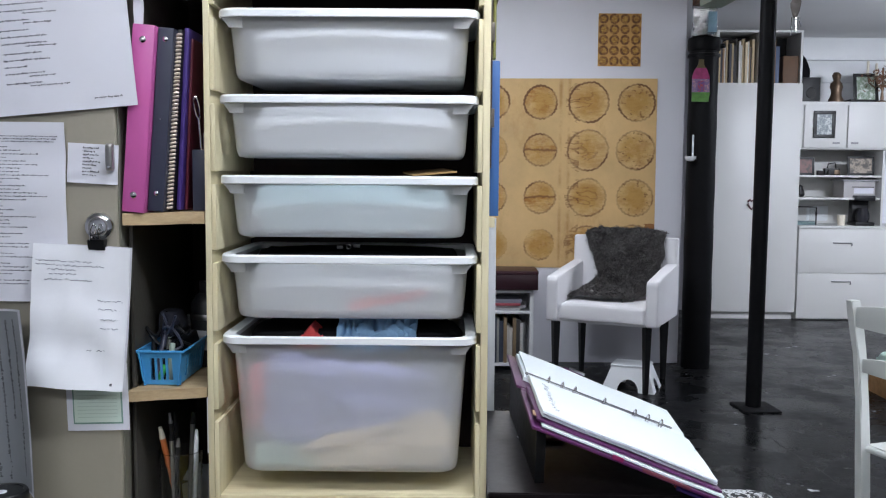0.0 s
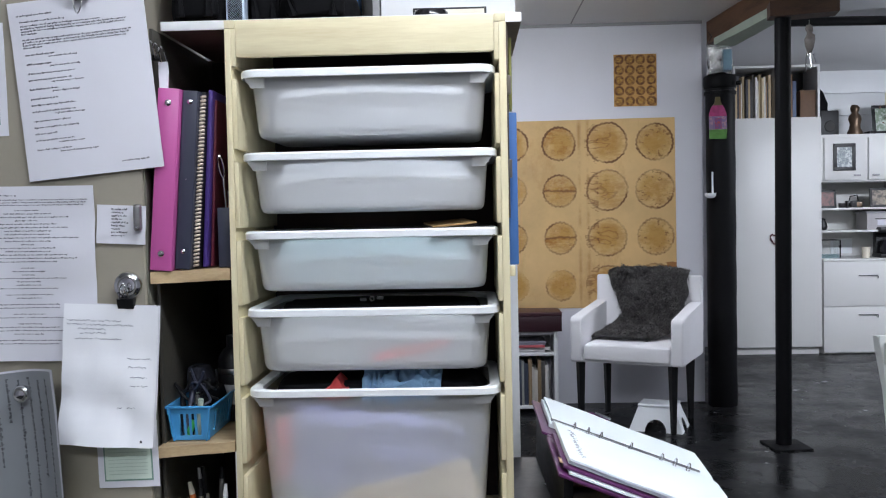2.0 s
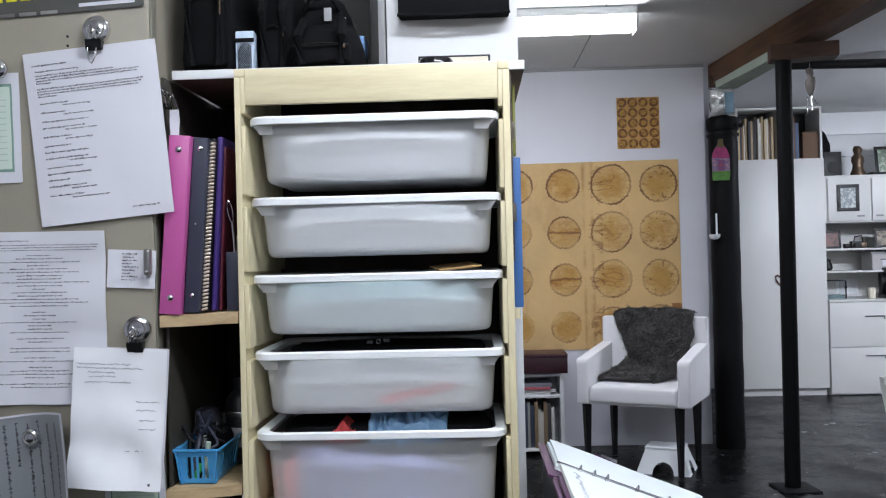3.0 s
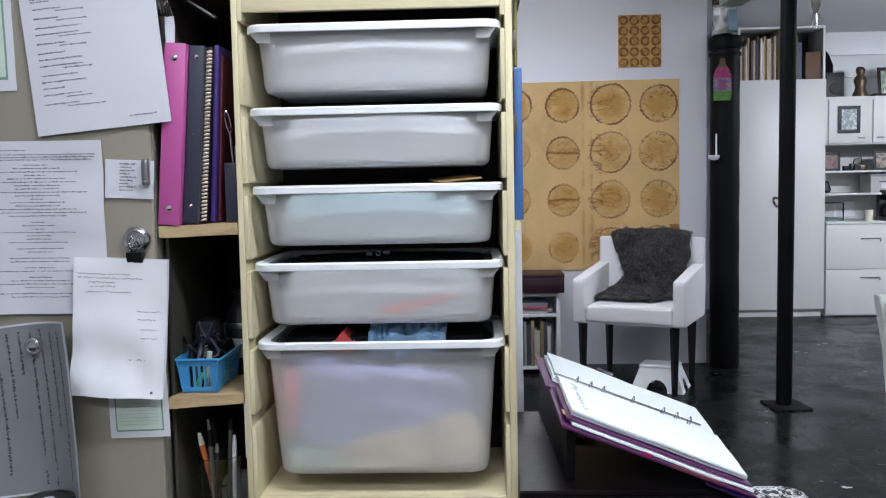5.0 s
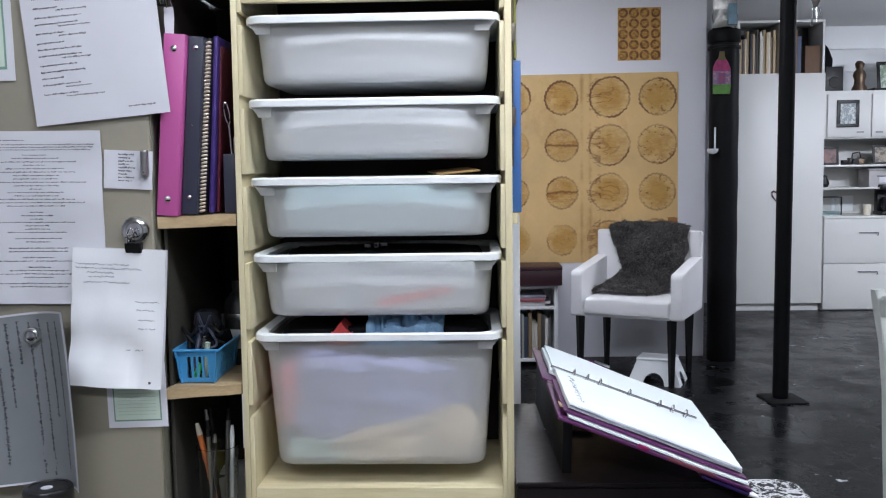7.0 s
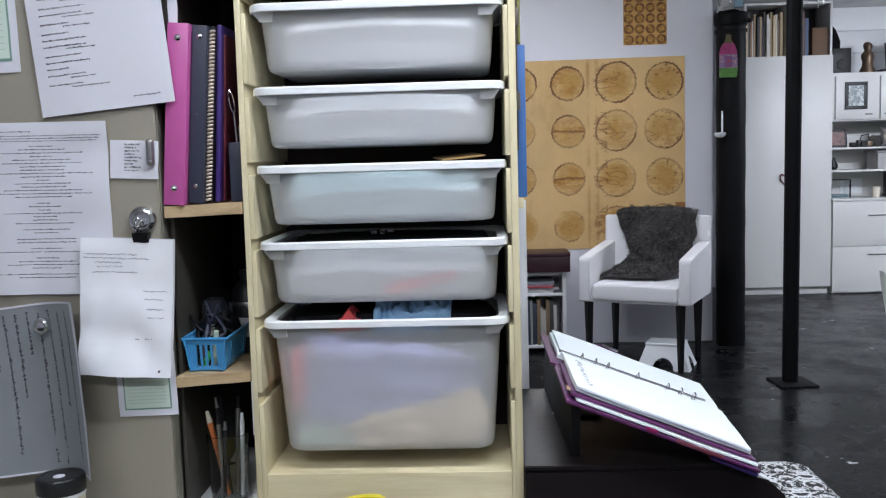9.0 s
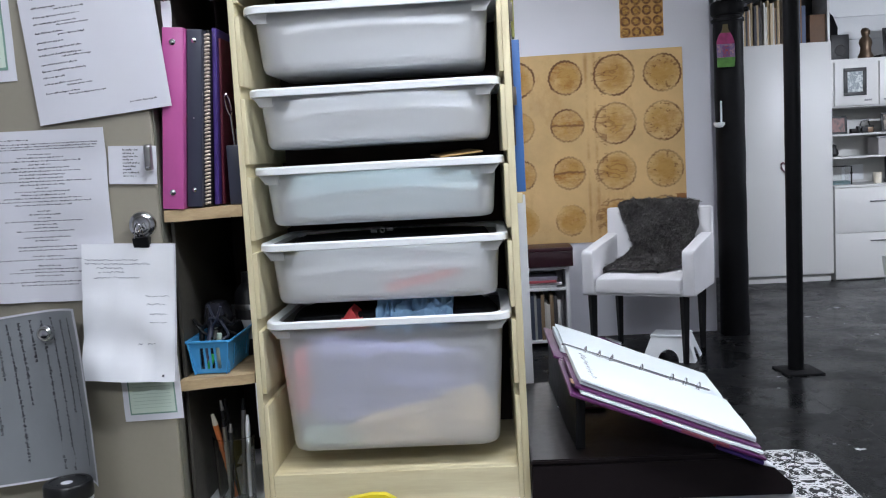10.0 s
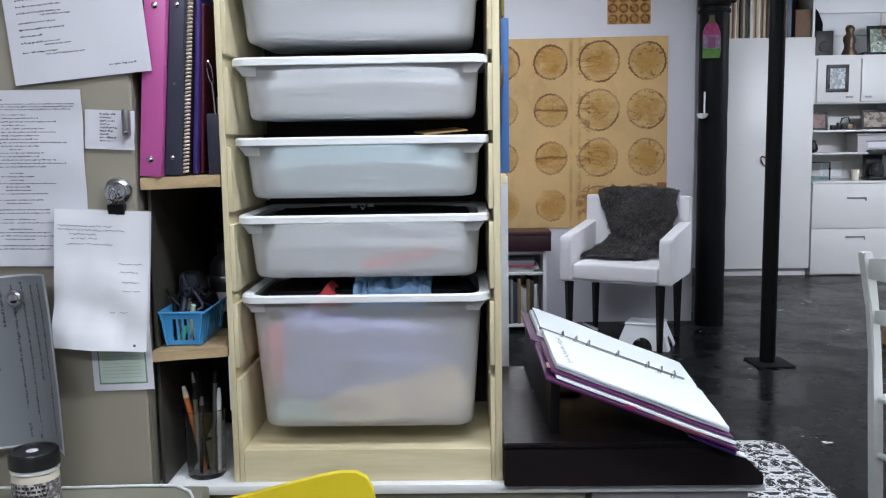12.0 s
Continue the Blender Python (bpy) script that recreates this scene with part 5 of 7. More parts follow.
part("page", page(0.004, 0.306, 1.708, 1.935, 0.0045, 0.008, 6.0), M_PAGE, binder)
part("tab", box(0.300, 0.316, 1.76, 1.87, 0.001, 0.0028, 0.0003, m=BM), surface("pink_tab", (0.5, 0.16, 0.18), 0.6), binder, "worn pink index tab")
part("tab", box(-0.009, 0.003, 1.42, 1.45, 0.0005, 0.002, 0.0003, m=BM), surface("orange_tab", (0.42, 0.26, 0.16), 0.6), binder)
part("sticky_note", box(0.124, 0.142, 1.3842, 1.3895, -0.010, -0.004, 0.0006, m=BM), surface("magenta_note", (0.24, 0.01, 0.09), 0.6), binder, "magenta sticky note")
part("sticky_note", box(0.175, 0.255, 1.3848, 1.3905, -0.0115, -0.007, 0.0006, m=BM), surface("salmon_note", (0.15, 0.03, 0.05), 0.6), binder)
bar = part("ring_bar", rod((-0.004, 1.686, 0.0125), (0.298, 1.713, 0.0125), 0.0022, 0.0022, 12), M_CHROME, binder, "steel ring mechanism")
bar.data.transform(BM)
for x in (0.042, 0.070, 0.096, 0.157, 0.220, 0.2475, 0.275):
    bm = tube([(x, 1.686 + 0.09 * x + 0.0095 * math.cos(a), 0.0125 + 0.0085 * math.sin(a)) for a in [i * math.pi / 8 for i in range(16)]], 0.0015, 6, closed=True)
    bmesh.ops.transform(bm, matrix=BM, verts=bm.verts)
    part("ring", bm, M_CHROME, bar)
rnd = random.Random(5)
bm = bmesh.new()
for k in range(26):
    y = 1.445 + k * 0.0072
    x = 0.024 + rnd.uniform(-0.003, 0.003)
    box(x, x + rnd.uniform(0.003, 0.008), y, y + 0.0010, 0.0155, 0.0158, 0, bm)
    if k % 3:
        box(x + rnd.uniform(0.0, 0.005), x + rnd.uniform(0.006, 0.009), y + 0.003, y + 0.0038, 0.0155, 0.0158, 0, bm)
bmesh.ops.transform(bm, matrix=BM, verts=bm.verts)
tagged(part("handwriting", bm, plain("faint_pencil", (0.34, 0.35, 0.40), 0.8), binder, "faint vertical handwriting", smooth=0), kind="stuff")
for k, (y, m1, m2) in enumerate(((1.395, M_INDIGO, M_RIM), (1.408, surface("red_plastic", (0.45, 0.03, 0.03), 0.35), M_RIM), (1.421, M_STEEL, M_BLACK))):
    t = thing("loose_pen", (0.46, y, 0.79), ("blue", "red", "grey")[k] + " ballpoint pen tucked under the binder's end", "pen", "pens by the binder")
    part("barrel", rod(BM @ Vector((0.24, y + 0.004, -0.018)), BM @ Vector((0.318, y, -0.0185)), 0.0042, 0.0042, 12), m1, t)
    part("tip", rod(BM @ Vector((0.318, y, -0.0185)), BM @ Vector((0.338, y - 0.001, -0.0185)), 0.0042, 0.0014, 12), m2, t)
t = thing("pen_loop", (0.2, 1.87, 0.9), "purple strap with a chrome snap behind the binder", "strap")
part("strap", tube([BM @ Vector((0.09, 1.925, -0.006)), BM @ Vector((0.11, 1.942, 0.006)), BM @ Vector((0.14, 1.945, 0.008)), BM @ Vector((0.17, 1.926, -0.006))], 0.005, 8), M_PURPLE, t)
part("snap", tube([BM @ Vector((0.12, 1.942, 0.012)), BM @ Vector((0.155, 1.939, 0.012))], 0.003, 8), M_CHROME, t)
solo("loose_paper", box(0.206, 0.232, 1.68, 1.75, 0.7855, 0.7875, 0.0005, m=Matrix.Translation((0.25, 1.5, 0)) @ pose(0, 0, 0, 0, 0, 14) @ Matrix.Translation((-0.25, -1.5, 0))), M_PAPER, "white papers lying under the binder", "paper")
solo("red_card", box(0.19, 0.24, 1.70, 1.77, 0.788, 0.792, 0.0005), M_MAROON, "dark red card under the binder", "card")

# ---- room: ceiling, lamp, beam, posts ----
solo("trim_ceiling_joint", box(0.700, 0.708, 2.0, 6.25, CEIL - 0.004, CEIL - 0.0005), M_GREYWALL, "thin dark joint between ceiling panels", "trim", kind="structure")
# The shadow under the ceiling is a solid grey strip on the wall.
solo("trim_wall_top", box(-3.0, 1.575, 6.236, 6.2495, CEIL - 0.020, CEIL - 0.0005), M_GREYWALL, "narrow grey strip drawn as the shadow along the wall top", "trim", kind="structure")


def make_strip_lamp(cx, cy, drop, length=1.22):
    t = thing("strip_lamp_fixture", (cx, cy, CEIL), "white ceiling strip light with a lit tube", "lamp", "ceiling strip lights")
    x0, x1 = cx - length / 2, cx + length / 2
    top = CEIL - drop
    part("housing", box(x0, x1, cy - 0.065, cy + 0.065, top - 0.045, top - 0.0005, 0.004), M_WHITE, t)
    for dx in (-0.4, 0.4):
        if drop:
            part("hanger", rod((cx + dx, cy, top), (cx + dx, cy, CEIL), 0.004, 0.004, 8), M_STEEL, t)
    part("cover", box(x0 + 0.012, x1 - 0.012, cy - 0.058, cy + 0.058, top - 0.118, top - 0.0455, 0.02, seg=3), M_TUBE, t, "glowing lamp cover")
    for x in (x0, x1 - 0.010):
        part("end_cap", box(x, x + 0.010, cy - 0.065, cy + 0.065, top - 0.13, top - 0.0455, 0.003), M_WHITE, t)


# Added lamps get a fixture as well, out of view.
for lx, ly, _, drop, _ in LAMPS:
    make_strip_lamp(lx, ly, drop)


def beam_box(name, p, q, w, z0, z1, material, label, category, cuts=14, seed=1.0):
    p, q = Vector((*p, 0)), Vector((*q, 0))
    d = (q - p)
    ang = math.atan2(d.y, d.x)
    bm = box(0, d.length, -w / 2, w / 2, z0, z1)
    bmesh.ops.subdivide_edges(bm, edges=[e for e in bm.edges if abs((e.verts[0].co - e.verts[1].co).x) > 0.1], cuts=cuts)
    for v in bm.verts:
        v.co.y += 0.008 * noise.noise(Vector((v.co.x * 3, v.co.y * 5, seed)))
        if v.co.z < (z0 + z1) / 2:
            v.co.z += 0.010 * noise.noise(Vector((v.co.x * 4, v.co.y * 9, seed + 7)))
    bmesh.ops.transform(bm, matrix=Matrix.Translation(p) @ Matrix.Rotation(ang, 4, "Z"), verts=bm.verts)
    return solo(name, bm, material, label, category, kind="structure")


beam_box("ceiling_beam", (1.70, 6.30), (2.05, 2.0), 0.16, 2.405, CEIL - 0.002, M_BEAM, "rough brown timber ceiling beam", "beam")
beam_box("trim_beam_board", (1.665, 6.03), (1.73, 5.16), 0.13, 2.355, 2.402, M_MINT, "pale green painted board under the beam", "board", 6, 3.0)
beam_box("trim_saddle_block", (1.64, 5.06), (1.98, 4.99), 0.15, 2.325, 2.404, wood("dark_saddle", (0.085, 0.042, 0.024), (0.04, 0.02, 0.012), 0.7, "x"), "dark timber saddle on the steel post", "block", 4, 5.0)
solo("ceiling_pipe", tube([(2.0, 6.0, 2.487), (3.0, 6.05, 2.487), (5.9, 6.2, 2.487)], 0.030, 10), M_BLACK, "dark pipe under the ceiling", "pipe", kind="structure")
beam_box("trim_pipe_block", (2.75, 6.0), (2.95, 6.0), 0.10, 2.44, 2.53, M_BEAM, "short brown timber block at the pipe", "block", 2, 6.0)


def make_column():
    c = thing("round_column", (1.665, 6.19, 0), "thick round black column by the wall end", "column", kind="structure")
    x, y = 1.665, 6.14
    prof = [(0.0, 0.0), (0.094, 0.0)] + [(0.094 + 0.0015 * math.sin(k * 1.7), 0.1 * k) for k in range(1, 22)] + [(0.097, 2.09), (0.103, 2.095), (0.106, 2.11), (0.106, 2.165), (0.10, 2.175), (0.0, 2.18)]
    part("shaft", lathe(prof, (x, y, 0), 40), M_POST, c)
    part("clamp_bolt", rod((x + 0.085, y - 0.085, 2.115), (x + 0.105, y - 0.10, 2.115), 0.016, 0.014, 10), M_POST, c, "black clamp bolt")
    part("collar", lathe([(0.099, 2.05), (0.104, 2.052), (0.104, 2.07), (0.099, 2.072)], (x, y, 0), 40), M_POST, c)


make_column()


def make_foil():
    t = thing("foil_packet", (1.65, 6.05, 2.18), "crinkled silver foil packet on top of the column", "packet")
    bm = box(1.575, 1.72, 6.06, 6.13, 2.181, 2.36)
    bmesh.ops.subdivide_edges(bm, edges=bm.edges[:], cuts=7, use_grid_fill=True)
    part("bag", rumple(bm, 0.016, 16, 3.0), surface("silver_foil", (0.62, 0.62, 0.62), 0.25, 0.85, grain=30, vary=0.25, blotch=9, bump=0.5, distance=0.006), t, smooth=20)
    part("label_patch", box(1.66, 1.715, 6.036, 6.0375, 2.20, 2.33, 0.0004), surface("teal_print", (0.22, 0.36, 0.46), 0.4, grain=40, vary=0.4), t, "teal and grey printed patch")
    solo("loose_wire", tube([(1.585, 6.1, 2.19), (1.565, 6.07, 2.26), (1.60, 6.08, 2.32), (1.57, 6.1, 2.37), (1.61, 6.12, 2.43), (1.58, 6.13, 2.47)], 0.003, 6), M_BLACK, "thin black loose wire by the column", "wire")


make_foil()


def make_tag():
    t = thing("bottle_ornament", (1.622, 6.03, 1.76), "flat bottle-shaped ornament in pink and green", "ornament")
    y = 6.034
    pts = [(-0.055, 0.0), (0.052, 0.0), (0.058, 0.05), (0.055, 0.16), (0.04, 0.2), (0.018, 0.235), (0.016, 0.27), (-0.014, 0.27), (-0.018, 0.235), (-0.042, 0.2), (-0.056, 0.16)]

    def cut(lo, hi, yy, d):
        bm = bmesh.new()
        out = []
        n = len(pts)
        for k in range(n):
            (x0, z0), (x1, z1) = pts[k], pts[(k + 1) % n]
            if lo <= z0 <= hi:
                out.append((x0, z0))
            for lim in (lo, hi):
                if (z0 - lim) * (z1 - lim) < 0:
                    f = (lim - z0) / (z1 - z0)
                    out.append((x0 + (x1 - x0) * f, lim))
        cx, cz = sum(p[0] for p in out) / len(out), sum(p[1] for p in out) / len(out)
        out.sort(key=lambda p: math.atan2(p[1] - cz, p[0] - cx))
        a = [bm.verts.new((1.622 + p, yy, 1.757 + q)) for p, q in out]
        b = [bm.verts.new((1.622 + p, yy + d, 1.757 + q)) for p, q in out]
        bm.faces.new(a), bm.faces.new(b[::-1])
        for k in range(len(a)):
            bm.faces.new((a[k], a[(k + 1) % len(a)], b[(k + 1) % len(a)], b[k]))
        return bm
    part("foot", cut(0, 0.06, y, 0.01), surface("lime_print", (0.07, 0.20, 0.03), 0.5, vary=0.4, blotch=25), t, smooth=0)
    part("field", cut(0.06, 0.145, y, 0.01), speckle("pale_pink_print", (0.40, 0.22, 0.24), (0.10, 0.08, 0.22), 34), t, smooth=0)
    part("shoulder", cut(0.145, 0.215, y, 0.01), surface("magenta_print", (0.30, 0.02, 0.12), 0.5, vary=0.4, blotch=25), t, smooth=0)
    part("neck", cut(0.215, 0.272, y, 0.01), surface("olive_print", (0.09, 0.07, 0.02), 0.5), t, smooth=0)
    part("motif", box(1.60, 1.645, 6.0315, 6.0338, 1.82, 1.89, 0.0004), speckle("dark_red_print", (0.30, 0.04, 0.06), (0.08, 0.06, 0.22), 60), t, "small dark red and blue motif", smooth=0)


make_tag()


def make_ladle():
    t = thing("ladle", (1.585, 6.07, 1.37), "small white enamel ladle hanging on a hook", "ladle")
    part("handle", box(1.583, 1.595, 6.056, 6.062, 1.40, 1.545, 0.004, seg=3), M_RIM, t)
    part("bowl", lathe([(0.0, 0.0), (0.022, 0.004), (0.034, 0.018), (0.037, 0.034), (0.0355, 0.034), (0.032, 0.019), (0.02, 0.007), (0, 0.004)], (1.570, 6.04, 1.372), 24), M_RIM, t)


make_ladle()


def make_steel_post():
    t = thing("steel_post", (1.705, 5.05, 0), "slim black steel post on a square floor plate", "post", kind="structure")
    part("tube", rod((1.703, 5.05, 0.012), (1.712, 5.05, 2.326), 0.0425, 0.0425, 28), M_POST, t)
    part("base_plate", box(-0.104, 0.104, -0.115, 0.115, 0.0, 0.010, 0.004, m=Matrix.Translation((1.712, 5.04, 0)) @ pose(0, 0, 0, 0, 0, 4)), surface("worn_black_plate", (0.008, 0.008, 0.009), 0.6, grain=40, vary=0.5, blotch=20, bump=0.4, spec=0.12), t)


make_steel_post()


def make_glass_bird():
    t = thing("hanging_ornament", (1.86, 5.0, 2.15), "clear glass bird-like ornament on a thread", "ornament")
    x, y = 1.835, 5.0
    part("thread", rod((x, y, 2.25), (x, y, 2.30), 0.0015, 0.0015, 6), M_STEEL, t)
    bm = lathe([(0.0, 0.0), (0.014, 0.01), (0.026, 0.04), (0.030, 0.075), (0.022, 0.10), (0.013, 0.115), (0.020, 0.13), (0.015, 0.15), (0, 0.16)], (x, y, 2.12), 16)
    part("body", rumple(bm, 0.014, 22), surface("smoky_glass", (0.30, 0.27, 0.25), 0.12, grain=40, vary=0.4), t)
    for dx, l in ((-0.012, 0.10), (0.006, 0.08), (0.022, 0.05)):
        part("drop", rod((x + dx, y, 2.125), (x + dx * 1.6, y, 2.125 - l), 0.006, 0.003, 8), M_CHROME, t)


make_glass_bird()

# ---- prints on the wall ----
big = thing("brown_print", (0.75, 6.24, 1.28), "large tan print with rows of brown stained rings", "print")
M_PRINT = print_material("ring_print_large", 0.613, 0.809, 0.3205, 0.318, 0.130, 0.0088, (0.63, 0.42, 0.19), 1.0, 0.024, 0.9)
fb = sheet_point(0.065, 1.391, 0.652, 1.92, 6.247, 0.25, bulge=0.012, seed=6.0)
part("sheet", sheet(fb, 0.002, 30, 30), M_PRINT, big, smooth=60)
small = thing("small_brown_print", (1.13, 6.24, 2.0), "small square print with a grid of dark rings", "print")
fsml = sheet_point(0.988, 1.273, 2.003, 2.349, 6.2485, 0.0, bulge=0.004, seed=8.0)
part("sheet", sheet(fsml, 0.002, 8, 8), print_material("ring_print_small", 1.0235, 2.0375, 0.0713, 0.0692, 0.026, 0.011, (0.50, 0.27, 0.08), ink=1.0), small, smooth=60)

# ---- low shelf by the wall ----
ls = thing("low_bookshelf", (0.38, 6.05, 0), "low white bookshelf with magazines and books", "bookshelf")
for a, b in ((0.12, 0.145), (0.535, 0.56)):
    part("side_panel", box(a, b, 5.96, 6.23, 0, 0.535, 0.002), M_WHITE, ls)
for z0, z1 in ((0.512, 0.5345), (0.375, 0.392), (0.03, 0.048)):
    part("shelf", box(0.1452, 0.5348, 5.962, 6.23, z0, z1, 0.002), M_WHITE, ls)
part("back_panel", box(0.1452, 0.5348, 6.231, 6.238, 0.0, 0.534), M_WHITE, ls)
rnd = random.Random(31)
dk = thing("maroon_box", (0.35, 6.05, 0.535), "dark maroon lidded box on the low shelf", "box")
part("body", box(0.10, 0.585, 5.93, 6.22, 0.5352, 0.635, 0.004), surface("dark_maroon_leather", (0.028, 0.007, 0.012), 0.4, grain=80, vary=0.2), dk)
part("lid", box(0.098, 0.587, 5.928, 6.222, 0.6355, 0.660, 0.004), surface("maroon_leather_lid", (0.040, 0.010, 0.016), 0.4, grain=80, vary=0.2), dk)
z = 0.3925
for k in range(7):
    h = rnd.uniform(0.007, 0.016)
    solo("magazine", box(0.16, 0.50 + rnd.uniform(-0.03, 0.025), 5.97 + rnd.uniform(0, 0.02), 6.2, z, z + h, 0.001), surface("magazine_cover_%d" % k, rnd.choice(((0.7, 0.7, 0.72), (0.62, 0.6, 0.62), (0.75, 0.74, 0.75), (0.45, 0.1, 0.12), (0.3, 0.3, 0.36))), 0.4, grain=40, vary=0.15), "thin magazine in a stack on the shelf", "magazine", "stack of magazines")
    z += h + 0.0004
x = 0.15
BOOKS = ((0.20, 0.12, 0.09), (0.55, 0.52, 0.48), (0.06, 0.06, 0.07), (0.24, 0.17, 0.10), (0.04, 0.05, 0.08), (0.62, 0.60, 0.58), (0.5, 0.48, 0.44), (0.06, 0.055, 0.055), (0.22, 0.09, 0.07), (0.3, 0.31, 0.28))
k = 0
while x < 0.495:
    w = rnd.uniform(0.011, 0.028)
    h = rnd.uniform(0.22, 0.30)
    c = rnd.choice(BOOKS)
    bm = box(x, x + w, 5.975 + rnd.uniform(0, 0.02), 6.18, 0.0485, 0.0485 + h, 0.002)
    solo("book", bm, surface("book_cover_%d" % k, c, 0.5, grain=60, vary=0.2), "upright book with a worn spine", "book", "books on the low shelf")
    x += w + 0.0012
    k += 1


# ---- white armchair and fur throw ----


def make_armchair():
    ch = thing("armchair", (0, 0, 0), "white slipcovered armchair with black wooden legs", "chair")
    for sx in (-1, 1):
        for y in (-0.235, 0.235):
            part("leg", rod((sx * (0.290 if sx < 0 and y < 0 else 0.266), y, 0.0), (sx * (0.290 if sx < 0 and y < 0 else 0.266), y, 0.42), 0.017, 0.030, 4), M_BLACK, ch, "tapered black wooden leg", smooth=0)

    def soft(bm, amount, seed):
        bmesh.ops.subdivide_edges(bm, edges=bm.edges[:], cuts=2, use_grid_fill=True)
        return rumple(bm, amount, 9, seed)
    part("seat", soft(box(-0.264, 0.264, -0.272, 0.21, 0.405, 0.515, 0.028, seg=3), 0.006, 1), M_FABRIC, ch, smooth=60)
    part("apron", box(-0.285, 0.285, -0.262, 0.255, 0.400, 0.44, 0.008), M_FABRIC, ch)
    for sx in (-1, 1):
        bm = bmesh.new()
        side = [(-0.285, 0.402), (-0.285, 0.655), (-0.27, 0.675), (0.0, 0.700), (0.20, 0.722), (0.24, 0.90), (0.31, 0.90), (0.29, 0.385)]
        x0, x1 = sx * 0.302 - 0.036, sx * 0.302 + 0.036
        a = [bm.verts.new((x0, p, q)) for p, q in side[:5] + [(0.28, 0.74), (0.275, 0.402)]]
        b = [bm.verts.new((x1, v.co.y, v.co.z)) for v in a]
        n = len(a)
        for k in range(n):
            bm.faces.new((a[k], a[(k + 1) % n], b[(k + 1) % n], b[k]))
        bm.faces.new(a), bm.faces.new(b[::-1])
        bmesh.ops.bevel(bm, geom=bm.edges[:], offset=0.014, segments=3, profile=0.6, affect="EDGES")
        part("armrest", bm, M_FABRIC, ch, smooth=50)
    bm = box(-0.335, 0.335, 0.215, 0.30, 0.402, 0.895, 0.022, seg=3)
    bmesh.ops.transform(bm, matrix=Matrix.Translation((0, 0.25, 0.4)) @ pose(0, 0, 0, -4) @ Matrix.Translation((0, -0.25, -0.4)), verts=bm.verts)
    part("backrest", soft(bm, 0.005, 3), M_FABRIC, ch, smooth=60)
    ch.matrix_basis = pose(1.022, 5.655, 0, 0, 0, -25)


make_armchair()


def make_throw():
    """Shaggy fur throw draped from the chair's back onto its seat."""
    rnd = random.Random(7)
    line = [(0.355, 0.80, -0.16, 0.14), (0.345, 0.90, -0.20, 0.20), (0.29, 0.925, -0.255, 0.255), (0.235, 0.90, -0.25, 0.26), (0.205, 0.80, -0.215, 0.265), (0.185, 0.72, -0.165, 0.25), (0.165, 0.65, -0.15, 0.24), (0.13, 0.585, -0.21, 0.22), (0.05, 0.545, -0.265, 0.17), (-0.05, 0.535, -0.285, 0.13), (-0.10, 0.53, -0.25, 0.09)]
    ns, nu = 40, 40
    bm = bmesh.new()
    grid = []
    for i in range(ns + 1):
        s = i / ns * (len(line) - 1)
        k = min(int(s), len(line) - 2)
        f = s - k
        y, z, l, r = [a + (b - a) * f for a, b in zip(line[k], line[k + 1])]
        row = []
        for j in range(nu + 1):
            u = j / nu
            x = l + (r - l) * u + 0.018 * noise.noise(Vector((s * 1.3, 3.0 * u, 1)))
            puff = 0.045 * noise.noise(Vector((x * 8, y * 7, z * 8))) + 0.022 * noise.noise(Vector((x * 26, y * 26, z * 26)))
            edge = min(1, 6 * min(u, 1 - u))
            row.append(Vector((x, y - (0.028 + puff) * edge, z + (0.016 + 0.5 * abs(puff)) * edge)))
        grid.append(row)
    vs = [[bm.verts.new(p) for p in row] for row in grid]
    for i in range(ns):
        for j in range(nu):
            bm.faces.new((vs[i][j], vs[i][j + 1], vs[i + 1][j + 1], vs[i + 1][j]))
    bmesh.ops.solidify(bm, geom=bm.faces[:], thickness=0.012)
    bm.verts.ensure_lookup_table()
    for _ in range(11000):
        i, j = rnd.randrange(ns), rnd.randrange(nu)
        p = grid[i][j].lerp(grid[i + 1][j + 1], rnd.random())
        p = p + Vector((rnd.uniform(-0.008, 0.008), 0, rnd.uniform(-0.006, 0.006)))
        out = Vector((rnd.uniform(-0.6, 0.6), -1, rnd.uniform(-0.9, 0.6))).normalized() * rnd.uniform(0.012, 0.038)
        side = Vector((rnd.uniform(-1, 1), rnd.uniform(-0.3, 0.3), rnd.uniform(-1, 1))).normalized() * 0.0032
        bm.faces.new([bm.verts.new(p - side), bm.verts.new(p + side), bm.verts.new(p + out)])
    t = solo("fur_throw", bm, M_FUR, "shaggy dark grey fur throw draped over the armchair", "throw", smooth=60)
    t.matrix_basis = pose(1.022, 5.655, 0, 0, 0, -25)


make_throw()


